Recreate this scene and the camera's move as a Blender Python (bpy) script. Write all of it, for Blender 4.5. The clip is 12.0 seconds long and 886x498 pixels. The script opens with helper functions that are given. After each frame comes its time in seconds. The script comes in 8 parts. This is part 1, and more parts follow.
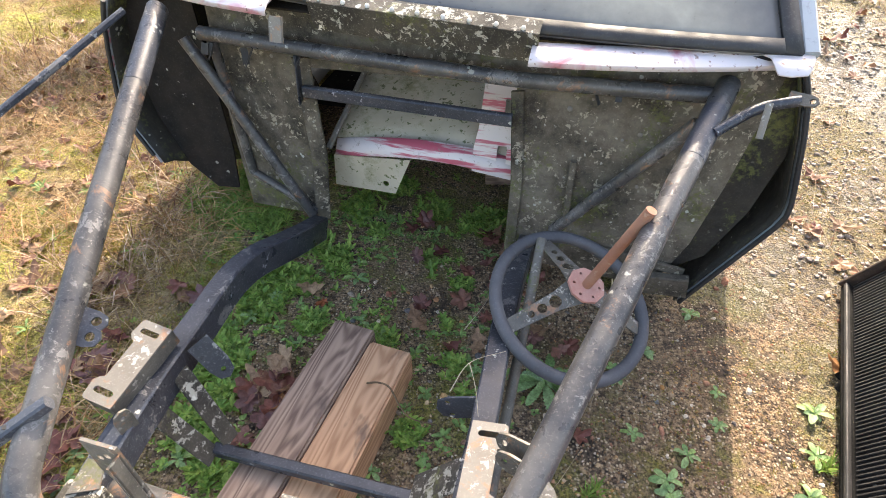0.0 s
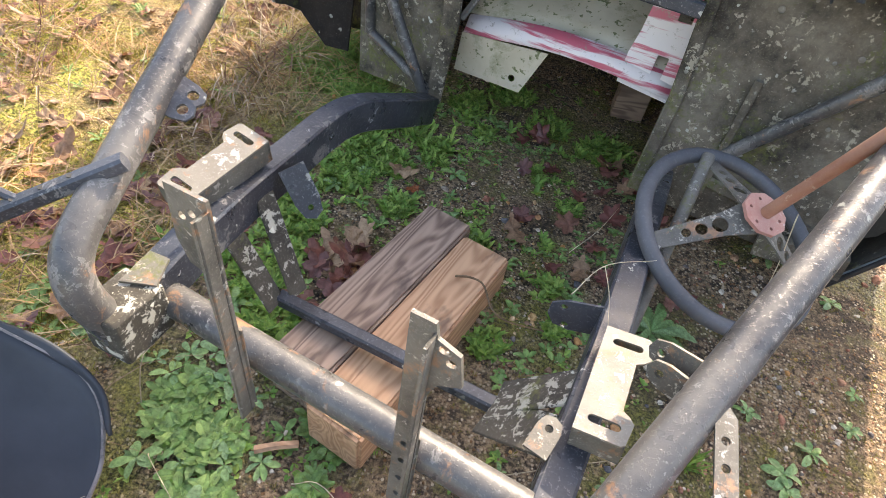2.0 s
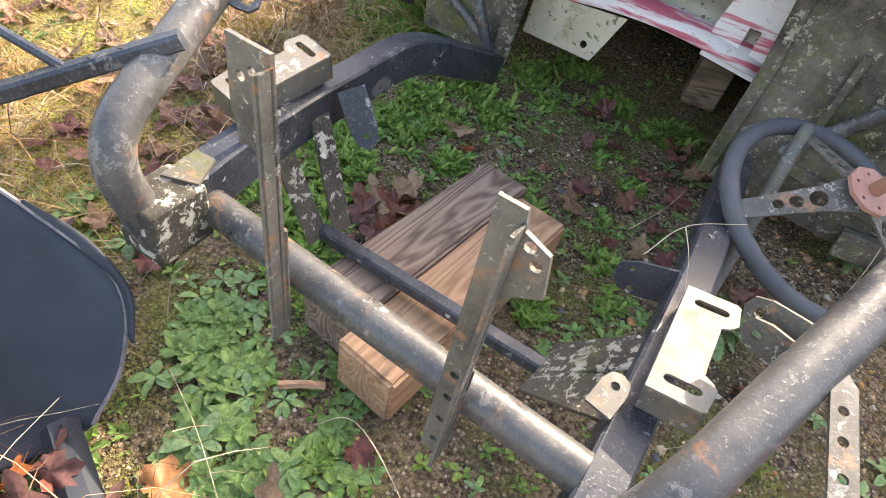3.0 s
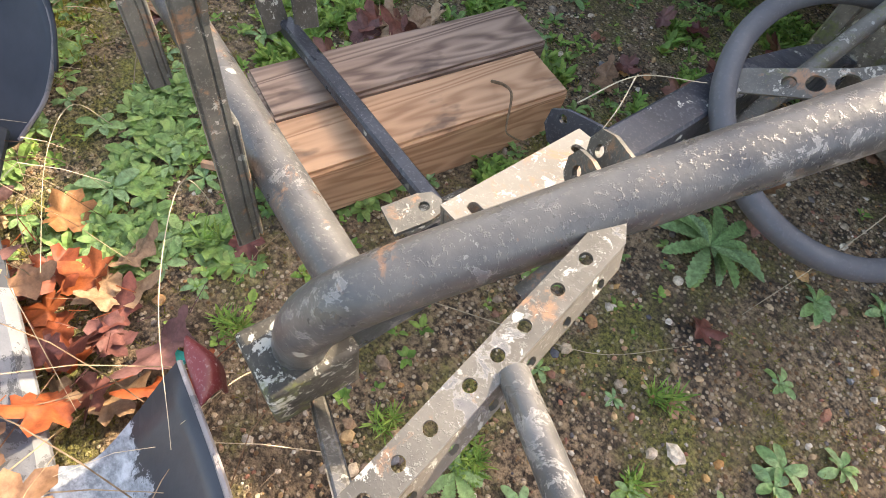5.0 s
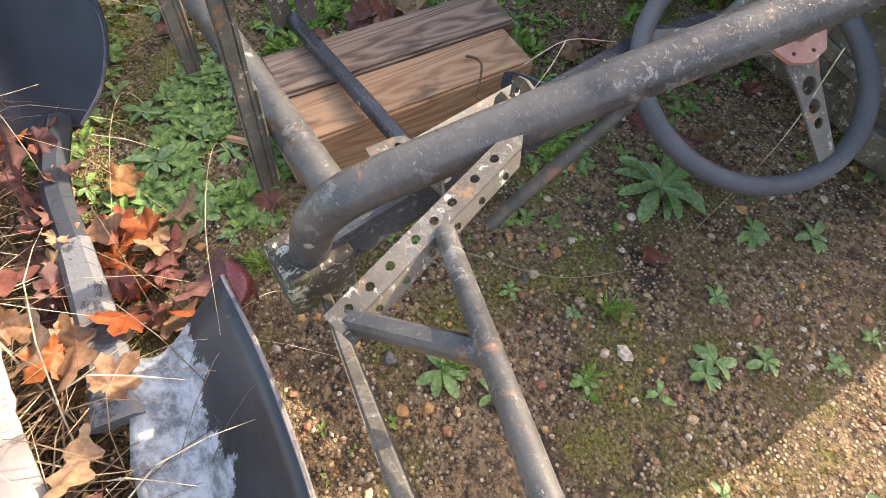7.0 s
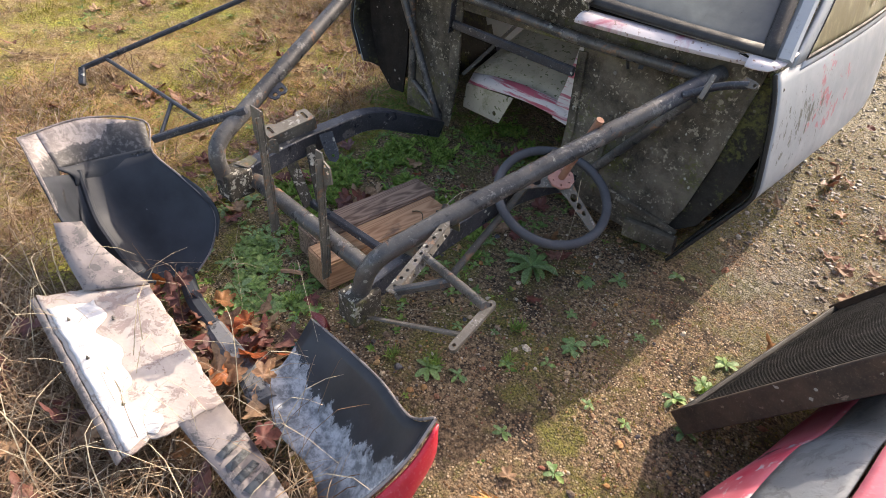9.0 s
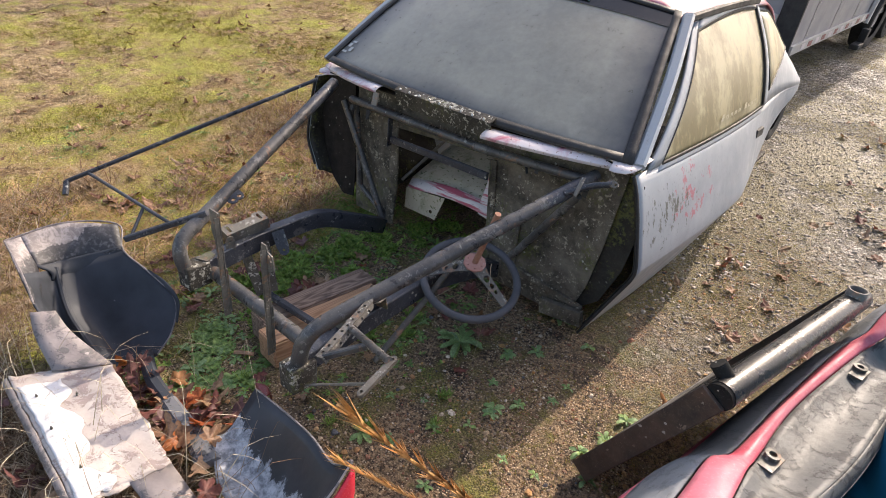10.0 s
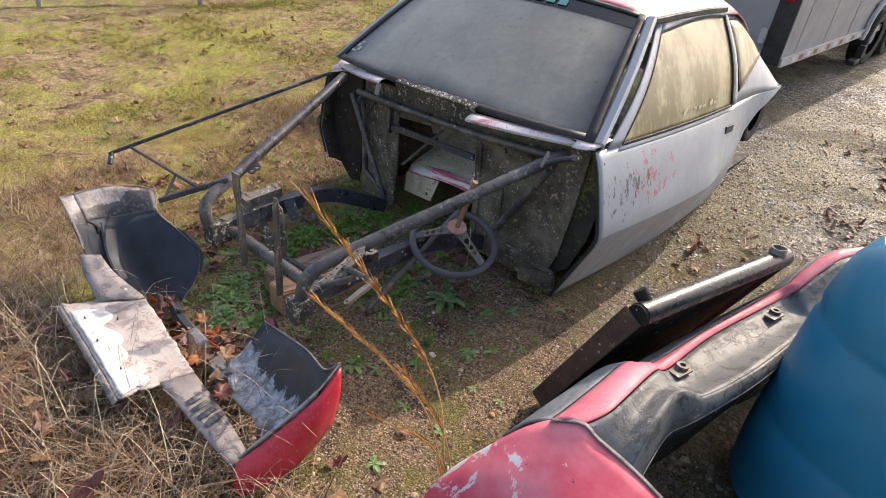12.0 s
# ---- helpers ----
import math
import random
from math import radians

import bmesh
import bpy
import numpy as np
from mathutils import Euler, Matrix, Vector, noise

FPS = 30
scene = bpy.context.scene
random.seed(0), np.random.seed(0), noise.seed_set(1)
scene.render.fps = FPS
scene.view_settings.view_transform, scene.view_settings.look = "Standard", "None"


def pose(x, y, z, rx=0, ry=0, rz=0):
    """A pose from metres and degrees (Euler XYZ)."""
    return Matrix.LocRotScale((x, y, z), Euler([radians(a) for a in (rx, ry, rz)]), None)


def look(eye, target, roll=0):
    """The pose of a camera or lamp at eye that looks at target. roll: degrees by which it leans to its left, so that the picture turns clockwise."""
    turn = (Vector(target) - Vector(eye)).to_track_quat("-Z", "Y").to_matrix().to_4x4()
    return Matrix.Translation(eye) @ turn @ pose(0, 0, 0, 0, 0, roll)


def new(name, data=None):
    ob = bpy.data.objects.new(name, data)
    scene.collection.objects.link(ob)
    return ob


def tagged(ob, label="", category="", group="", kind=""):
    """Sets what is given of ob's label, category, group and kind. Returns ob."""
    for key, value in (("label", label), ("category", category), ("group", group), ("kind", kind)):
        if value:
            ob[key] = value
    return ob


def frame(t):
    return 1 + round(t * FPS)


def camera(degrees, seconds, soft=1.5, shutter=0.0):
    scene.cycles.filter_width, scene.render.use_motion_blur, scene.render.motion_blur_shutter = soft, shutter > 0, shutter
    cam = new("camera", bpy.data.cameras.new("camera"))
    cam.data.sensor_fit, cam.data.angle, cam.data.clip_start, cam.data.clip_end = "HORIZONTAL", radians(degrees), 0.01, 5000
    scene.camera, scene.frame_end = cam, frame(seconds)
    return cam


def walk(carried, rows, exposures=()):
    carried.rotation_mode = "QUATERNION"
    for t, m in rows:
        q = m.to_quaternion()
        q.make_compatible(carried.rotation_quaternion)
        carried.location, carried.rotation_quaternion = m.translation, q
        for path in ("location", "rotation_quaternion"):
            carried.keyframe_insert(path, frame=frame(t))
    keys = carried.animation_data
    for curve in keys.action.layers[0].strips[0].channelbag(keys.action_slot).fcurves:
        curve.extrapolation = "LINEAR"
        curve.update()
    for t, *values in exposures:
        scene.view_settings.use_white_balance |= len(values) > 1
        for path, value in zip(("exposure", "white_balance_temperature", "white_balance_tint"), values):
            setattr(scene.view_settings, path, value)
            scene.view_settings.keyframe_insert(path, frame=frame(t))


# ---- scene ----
cam = camera(78.3, 12.0, soft=0.45)
PATH = [
    (0, (0.095, 0.084, 1.315), (0.002, 1.584, -0.005), 0.2),
    (0.5, (0.039, 0.106, 1.26), (-0.077, 1.586, -0.08), 2.6),
    (1, (-0.01, 0.093, 1.177), (-0.153, 1.533, -0.204), 5.4),
    (1.5, (-0.023, 0.088, 1.091), (-0.202, 1.502, -0.312), 8.1),
    (2, (-0.06, 0.076, 1.021), (-0.282, 1.48, -0.387), 10.5),
    (2.5, (-0.089, 0.055, 0.95), (-0.359, 1.454, -0.453), 12.6),
    (2.7, (-0.089, 0.05, 0.921), (-0.38, 1.444, -0.483), 13.2),
    (4.3, (0.083, 0.1, 0.826), (-0.365, 1.231, -0.761), 17.6),
    (4.5, (0.125, 0.117, 0.817), (-0.38, 1.206, -0.783), 17.1),
    (5, (0.257, 0.212, 0.797), (-0.295, 1.124, -0.896), 15.2),
    (5.5, (0.36, 0.281, 0.76), (-0.243, 1.061, -0.98), 11.8),
    (6, (0.391, 0.288, 0.747), (-0.224, 1.016, -1.011), 9.7),
    (6.5, (0.406, 0.24, 0.809), (-0.182, 1.008, -0.942), 10.0),
    (6.7, (0.401, 0.198, 0.847), (-0.177, 0.996, -0.894), 10.2),
    (8.3, (0.562, -0.29, 1.247), (-0.065, 0.88, -0.249), 7.9),
    (8.5, (0.612, -0.356, 1.287), (-0.047, 0.875, -0.145), 7.3),
    (9, (0.767, -0.531, 1.348), (0.034, 0.83, 0.079), 6.0),
    (9.5, (0.959, -0.681, 1.429), (0.195, 0.799, 0.323), 5.7),
    (10, (1.042, -0.691, 1.481), (0.263, 0.878, 0.516), 5.4),
    (10.5, (1.196, -0.769, 1.498), (0.399, 0.843, 0.624), 4.8),
    (11, (1.342, -0.865, 1.516), (0.52, 0.755, 0.681), 4.4),
    (11.5, (1.394, -0.935, 1.502), (0.549, 0.666, 0.653), 4.6),
    (12, (1.345, -0.957, 1.452), (0.497, 0.604, 0.534), 5.8),
]
walk(cam, [(t, look(eye, target, roll)) for t, eye, target, roll in PATH],
     exposures=[(0, 2.4, 7500, 13), (1.5, 2.5, 7600, 13), (2.5, 2.55, 7700, 13), (4.5, 2.55, 7800, 12), (5.5, 2.5, 7900, 12), (6.7, 2.3, 7800, 13), (8.5, 1.55, 7500, 15), (9.5, 1.3, 7300, 16), (11, 1.15, 7100, 16), (12, 1.15, 7100, 16)])

# ---- world, sun, exposure ----
SUN_AZ = (0.275, 0.961)
SUN_EL = 38.0
world = bpy.data.worlds.new("sky")
scene.world = world
world.use_nodes = True
wn = world.node_tree.nodes
sky = wn.new("ShaderNodeTexSky")
sky.sky_type, sky.sun_disc = "NISHITA", False
sky.sun_elevation, sky.sun_rotation = radians(SUN_EL), math.atan2(SUN_AZ[0], SUN_AZ[1])
sky.dust_density, sky.ozone_density, sky.air_density = 3.0, 0.6, 1.0
wn["Background"].inputs[1].default_value = 0.145
world.node_tree.links.new(sky.outputs[0], wn["Background"].inputs[0])
sun = new("sun", bpy.data.lights.new("sun", "SUN"))
sun.data.energy, sun.data.angle, sun.data.color = 2.2, radians(0.6), (1.0, 0.93, 0.82)
ce = math.cos(radians(SUN_EL))
sun.matrix_world = look((SUN_AZ[0] * ce * 30, SUN_AZ[1] * ce * 30, math.sin(radians(SUN_EL)) * 30), (0, 0, 0))
tagged(sun, kind="structure")


# ---- materials ----
def material(name, rough=0.6, metal=0.0, spec=0.5):
    m = bpy.data.materials.new(name)
    m.use_nodes = True
    b = m.node_tree.nodes["Principled BSDF"]
    b.inputs["Roughness"].default_value = rough
    b.inputs["Metallic"].default_value = metal
    b.inputs["Specular IOR Level"].default_value = spec
    return m


class Net:
    """A small builder for node graphs."""

    def __init__(self, m):
        self.t = m.node_tree
        self.bsdf = self.t.nodes["Principled BSDF"]
        self.pos = self.t.nodes.new("ShaderNodeTexCoord").outputs["Object"]
        self.geo = None

    def put(self, value, socket):
        if isinstance(value, bpy.types.NodeSocket):
            self.t.links.new(value, socket)
        elif value is not None:
            if hasattr(socket.default_value, "__len__") and not isinstance(value, (int, float)):
                socket.default_value = (*value, 1.0)[: len(socket.default_value)] if len(value) == 3 else value
            else:
                socket.default_value = value

    def noise(self, scale, detail=4.0, rough=0.55, at=None, dist=0.0):
        n = self.t.nodes.new("ShaderNodeTexNoise")
        self.put(at if at is not None else self.pos, n.inputs["Vector"])
        n.inputs["Scale"].default_value, n.inputs["Detail"].default_value = scale, detail
        n.inputs["Roughness"].default_value, n.inputs["Distortion"].default_value = rough, dist
        return n.outputs["Fac"]

    def cells(self, scale, at=None, feature="F1", out="Distance", rnd=1.0):
        n = self.t.nodes.new("ShaderNodeTexVoronoi")
        n.feature = feature
        self.put(at if at is not None else self.pos, n.inputs["Vector"])
        n.inputs["Scale"].default_value, n.inputs["Randomness"].default_value = scale, rnd
        return n.outputs[out]

    def ramp(self, fac, *stops):
        n = self.t.nodes.new("ShaderNodeValToRGB")
        self.put(fac, n.inputs[0])
        e = n.color_ramp.elements
        while len(e) < len(stops):
            e.new(0.5)
        for el, (p, c) in zip(e, stops):
            el.position = p
            el.color = (c, c, c, 1) if isinstance(c, (int, float)) else (*c, 1)
        return n.outputs[0]

    def mix(self, fac, a, b, mode="MIX"):
        n = self.t.nodes.new("ShaderNodeMix")
        n.data_type, n.blend_type = "RGBA", mode
        self.put(fac, n.inputs[0])
        self.put(a, n.inputs[6])
        self.put(b, n.inputs[7])
        return n.outputs[2]

    def math(self, op, a, b=0.0, c=0.0):
        n = self.t.nodes.new("ShaderNodeMath")
        n.operation = op
        for v, s in zip((a, b, c), n.inputs):
            self.put(v, s)
        return n.outputs[0]

    def scaled(self, sx, sy, sz, rot=(0, 0, 0), at=None):
        n = self.t.nodes.new("ShaderNodeMapping")
        self.put(at if at is not None else self.pos, n.inputs["Vector"])
        n.inputs["Scale"].default_value = (sx, sy, sz)
        n.inputs["Rotation"].default_value = [radians(r) for r in rot]
        return n.outputs[0]

    def axis(self, k, at=None):
        n = self.t.nodes.new("ShaderNodeSeparateXYZ")
        self.put(at if at is not None else self.pos, n.inputs[0])
        return n.outputs[k]

    def normal_z(self):
        n = self.t.nodes.new("ShaderNodeNewGeometry")
        return self.axis(2, n.outputs["True Normal"])

    def island(self):
        return self.t.nodes.new("ShaderNodeNewGeometry").outputs["Random Per Island"]

    def rand(self):
        return self.t.nodes.new("ShaderNodeObjectInfo").outputs["Random"]

    def out(self, color=None, rough=None, metal=None, bump=None, strength=0.3, dist=0.01):
        if color is not None:
            self.put(color, self.bsdf.inputs["Base Color"])
        if rough is not None:
            self.put(rough, self.bsdf.inputs["Roughness"])
        if metal is not None:
            self.put(metal, self.bsdf.inputs["Metallic"])
        if bump is not None:
            n = self.t.nodes.new("ShaderNodeBump")
            n.inputs["Strength"].default_value, n.inputs["Distance"].default_value = strength, dist
            self.put(bump, n.inputs["Height"])
            self.t.links.new(n.outputs[0], self.bsdf.inputs["Normal"])


def worn_paint(name, base, worn, dust, rough=0.45, wear=0.58, scale=1.0, lichen=0.0, rust=0.0, moss=0.0, flake=0.0):
    """Old paint on metal: faded patches, chips to a lighter layer, dust, and spots of lichen, moss or rust."""
    m = material(name, rough)
    n = Net(m)
    fade = n.ramp(n.math("ADD", n.math("MULTIPLY", n.noise(5.0 * scale, 5, 0.6), 0.75), n.math("MULTIPLY", n.noise(42 * scale, 5, 0.7), 0.25)), (0.38, 0.0), (0.62, 1.0))
    c = n.mix(fade, base, dust)
    grit = n.ramp(n.noise(170 * scale, 3, 0.7), (0.56, 0.0), (0.66, 1.0))
    c = n.mix(n.math("MULTIPLY", grit, 0.20), c, worn)
    zone = n.noise(6.0 * scale, 3)
    chips = n.ramp(n.math("ADD", n.math("MULTIPLY", n.noise(34 * scale, 7, 0.72, dist=0.3), 0.75), n.math("MULTIPLY", zone, 0.25)), (wear, 0.0), (wear + 0.015, 1.0))
    c = n.mix(chips, c, worn)
    if flake:
        k = n.math("ADD", n.math("MULTIPLY", n.noise(9 * scale, 3, 0.5), 0.5), n.math("MULTIPLY", n.noise(48 * scale, 8, 0.75, dist=0.5), 0.5))
        peel = n.ramp(k, (0.575 - flake, 0.0), (0.583 - flake, 1.0))
        rim = n.ramp(k, (0.560 - flake, 0.0), (0.574 - flake, 1.0), (0.584 - flake, 0.0))
        c = n.mix(peel, c, n.mix(n.noise(80 * scale, 4), (0.055, 0.060, 0.075), (0.20, 0.185, 0.17)))
        c = n.mix(n.math("MULTIPLY", rim, 0.55), c, (0.36, 0.35, 0.33))
    if rust:
        r = n.ramp(n.noise(13 * scale, 6, 0.7, dist=0.4), (0.66 - rust, 0.0), (0.74 - rust, 1.0))
        c = n.mix(n.math("MULTIPLY", r, 0.7), c, (0.30, 0.15, 0.075))
    if moss:
        g = n.ramp(n.math("ADD", n.math("MULTIPLY", n.noise(4.0 * scale, 5, 0.65), 0.6), n.math("MULTIPLY", n.noise(60 * scale, 5, 0.7), 0.4)), (0.60 - moss, 0.0), (0.68 - moss, 1.0))
        c = n.mix(n.math("MULTIPLY", g, 0.8), c, n.mix(n.noise(90 * scale, 3), (0.035, 0.045, 0.012), (0.17, 0.18, 0.05)))
    if lichen:
        on = n.ramp(n.noise(7 * scale, 3), (0.52, 0.0), (0.60, 1.0))
        ragged = n.math("ADD", n.cells(30 * scale), n.math("MULTIPLY", n.math("SUBTRACT", n.noise(110 * scale, 4, 0.7), 0.5), 0.55))
        size = n.math("MULTIPLY", n.axis(0, n.cells(30 * scale, out="Color")), 0.26)
        spot = n.math("MULTIPLY", n.ramp(n.math("SUBTRACT", size, ragged), (0.0, 0.0), (0.03, 1.0)), on)
        tiny = n.ramp(n.noise(190 * scale, 2, 0.5), (0.73, 0.0), (0.77, 1.0))
        tiny = n.math("MULTIPLY", tiny, n.ramp(n.noise(11 * scale, 4, 0.7), (0.50, 0.0), (0.60, 1.0)))
        c = n.mix(n.math("MULTIPLY", n.math("MAXIMUM", spot, tiny), lichen), c, (0.60, 0.61, 0.54))
    n.out(c, n.ramp(n.noise(18 * scale, 4), (0.3, rough - 0.12), (0.7, rough + 0.2)),
          bump=n.math("ADD", n.math("MULTIPLY", chips, -0.6), n.math("ADD", n.math("MULTIPLY", grit, 0.25), n.math("MULTIPLY", n.noise(60 * scale, 4), 0.5))), strength=0.45, dist=0.002)
    return m


M_TUBE = worn_paint("grey_black_tube_paint", (0.030, 0.031, 0.035), (0.26, 0.24, 0.21), (0.098, 0.094, 0.090), 0.33, 0.68, 1.2, 0.40, 0.07, flake=-0.006)
M_STRUT = worn_paint("flaking_strut_steel", (0.058, 0.053, 0.045), (0.34, 0.33, 0.30), (0.130, 0.117, 0.098), 0.55, 0.59, 1.6, 0.5, 0.055, flake=0.01)
M_CRUST = worn_paint("lichen_crusted_steel", (0.016, 0.014, 0.011), (0.36, 0.35, 0.30), (0.070, 0.062, 0.048), 0.75, 0.545, 1.3, 1.0, 0.0, 0.05)
M_RAIL = worn_paint("black_rail_paint", (0.014, 0.017, 0.025), (0.30, 0.31, 0.33), (0.050, 0.056, 0.070), 0.36, 0.62, 1.2, 0.8, 0.0, 0.0, flake=-0.02)
M_BRACKET = worn_paint("bare_bracket_steel", (0.060, 0.057, 0.050), (0.34, 0.32, 0.28), (0.145, 0.135, 0.115), 0.5, 0.585, 1.8, 0.35, 0.10, 0.04)
M_PAD = worn_paint("pale_weathered_steel", (0.19, 0.178, 0.155), (0.40, 0.39, 0.365), (0.145, 0.13, 0.11), 0.55, 0.575, 1.5, 0.4, 0.10)
M_FIREWALL = worn_paint("grimy_firewall", (0.028, 0.023, 0.017), (0.30, 0.27, 0.21), (0.165, 0.142, 0.108), 0.85, 0.565, 1.5, 0.55, 0.0, 0.07)
M_TUB = worn_paint("black_inner_panel", (0.010, 0.009, 0.009), (0.08, 0.08, 0.075), (0.018, 0.015, 0.014), 0.7, 0.64, 1.0, 0.5)
M_TUB.node_tree.nodes["Principled BSDF"].inputs["Specular IOR Level"].default_value = 0.2
M_WHITE = worn_paint("chalky_white_paint", (0.72, 0.66, 0.66), (0.45, 0.20, 0.22), (0.60, 0.55, 0.55), 0.5, 0.6, 0.8)
M_RIM = worn_paint("dark_grey_rubber", (0.060, 0.063, 0.072), (0.16, 0.16, 0.17), (0.085, 0.088, 0.098), 0.62, 0.68, 1.0)
M_PINKHUB = worn_paint("faded_red_hub_paint", (0.36, 0.15, 0.12), (0.50, 0.38, 0.34), (0.42, 0.24, 0.20), 0.6, 0.6, 2.0)
M_RUSTROD = worn_paint("rusty_shaft", (0.24, 0.095, 0.055), (0.36, 0.22, 0.15), (0.30, 0.15, 0.10), 0.75, 0.6, 2.0)
M_BLACKGLOSS = worn_paint("black_gloss_tank", (0.010, 0.010, 0.011), (0.10, 0.10, 0.10), (0.022, 0.022, 0.022), 0.25, 0.7, 1.0)
M_RUSTPLATE = worn_paint("rusty_brown_steel", (0.075, 0.048, 0.034), (0.20, 0.155, 0.115), (0.022, 0.018, 0.015), 0.65, 0.60, 1.2, 0.5)


def body_paint():
    """Grey primer over old red: patches of red show through, dark specks of mould."""
    m = material("grey_primer_body", 0.45)
    n = Net(m)
    c = n.mix(n.ramp(n.noise(2.0, 4), (0.3, 0.0), (0.7, 1.0)), (0.265, 0.295, 0.325), (0.355, 0.39, 0.42))
    c = n.mix(n.ramp(n.noise(55, 5, 0.75), (0.58, 0.0), (0.68, 0.45)), c, (0.17, 0.175, 0.18))
    x = n.axis(1)
    z = n.axis(2)
    near = n.math("SUBTRACT", 0.30, n.math("POWER", n.math("ADD", n.math("POWER", n.math("SUBTRACT", x, 1.72), 2.0), n.math("MULTIPLY", n.math("POWER", n.math("SUBTRACT", z, 0.68), 2.0), 3.0)), 0.5))
    red = n.ramp(n.math("ADD", n.math("MULTIPLY", near, 0.6), n.noise(15, 5, 0.65)), (0.665, 0.0), (0.70, 1.0))
    c = n.mix(n.math("MULTIPLY", red, 0.75), c, (0.44, 0.10, 0.13))
    near2 = n.math("SUBTRACT", 0.34, n.math("POWER", n.math("ADD", n.math("POWER", n.math("SUBTRACT", x, 1.52), 2.0), n.math("MULTIPLY", n.math("POWER", n.math("SUBTRACT", z, 0.645), 2.0), 3.0)), 0.5))
    mould = n.ramp(n.math("ADD", n.math("MULTIPLY", near2, 0.62), n.noise(30, 5, 0.7, at=n.scaled(1, 1.4, 0.55))), (0.69, 0.0), (0.71, 1.0))
    c = n.mix(n.math("MULTIPLY", mould, 0.85), c, (0.07, 0.075, 0.05))
    n.out(c, n.ramp(n.noise(14, 4), (0.3, 0.32), (0.7, 0.6)), bump=n.noise(45, 4), strength=0.12, dist=0.002)
    return m


def roof_paint():
    m = material("patchy_pink_white_roof", 0.5)
    n = Net(m)
    f = n.ramp(n.noise(2.6, 5, 0.62, dist=0.5), (0.36, 0.0), (0.56, 1.0))
    c = n.mix(f, (0.46, 0.45, 0.50), (0.54, 0.14, 0.18))
    n.out(c, n.ramp(n.noise(14, 4), (0.3, 0.4), (0.7, 0.65)), bump=n.noise(40, 4), strength=0.1, dist=0.002)
    return m


def strip_paint():
    m = material("white_strip_red_edges", 0.5)
    n = Net(m)
    c = n.mix(n.ramp(n.noise(7, 5, 0.65, dist=0.6), (0.52, 0.0), (0.66, 1.0)), (0.60, 0.55, 0.56), (0.46, 0.15, 0.20))
    c = n.mix(n.ramp(n.noise(60, 4), (0.62, 0.0), (0.68, 1.0)), c, (0.25, 0.16, 0.14))
    n.out(c, 0.5, bump=n.noise(50, 4), strength=0.2, dist=0.002)
    return m


def floor_sheet():
    """The sheet seen through the firewall's opening: khaki, with a red and white painted edge."""
    m = material("khaki_sheet_red_edge", 0.55)
    n = Net(m)
    c = n.mix(n.ramp(n.noise(6, 5), (0.35, 0.0), (0.65, 1.0)), (0.44, 0.385, 0.285), (0.60, 0.54, 0.42))
    c = n.mix(n.ramp(n.noise(9, 6, 0.75), (0.52, 0.0), (0.66, 0.7)), c, (0.20, 0.19, 0.085))
    c = n.mix(n.ramp(n.noise(50, 4), (0.60, 0.0), (0.66, 1.0)), c, (0.13, 0.14, 0.06))
    n.out(c, 0.55, bump=n.noise(40, 4), strength=0.2, dist=0.002)
    return m


def edge_sheet():
    m = material("red_white_painted_edge", 0.45)
    n = Net(m)
    f = n.ramp(n.noise(1.0, 4, 0.6, at=n.scaled(3, 5, 40)), (0.49, 0.0), (0.56, 1.0))
    c = n.mix(f, (0.70, 0.64, 0.63), (0.52, 0.11, 0.16))
    c = n.mix(n.ramp(n.noise(45, 5, 0.75), (0.58, 0.0), (0.66, 0.7)), c, (0.30, 0.25, 0.20))
    n.out(c, 0.42, bump=n.noise(50, 4), strength=0.15, dist=0.002)
    return m


def glass_dusty(name, c1, c2, rough, spec=0.5, streak=False):
    m = material(name, rough, 0.0, spec)
    n = Net(m)
    a = n.noise(3.0, 4, at=n.scaled(1, 1, 0.5) if not streak else n.scaled(2.0, 2.0, 0.6))
    b = n.noise(30, 5, 0.7, at=n.scaled(1, 1, 0.6) if streak else None)
    f = n.math("ADD", n.math("MULTIPLY", a, 0.6), n.math("MULTIPLY", b, 0.4))
    n.out(n.mix(n.ramp(f, (0.44, 0.0), (0.56, 1.0)) if streak else n.ramp(f, (0.4, 0.0), (0.6, 1.0)), c1, c2), n.ramp(b, (0.3, rough), (0.7, rough + 0.15)))
    return m


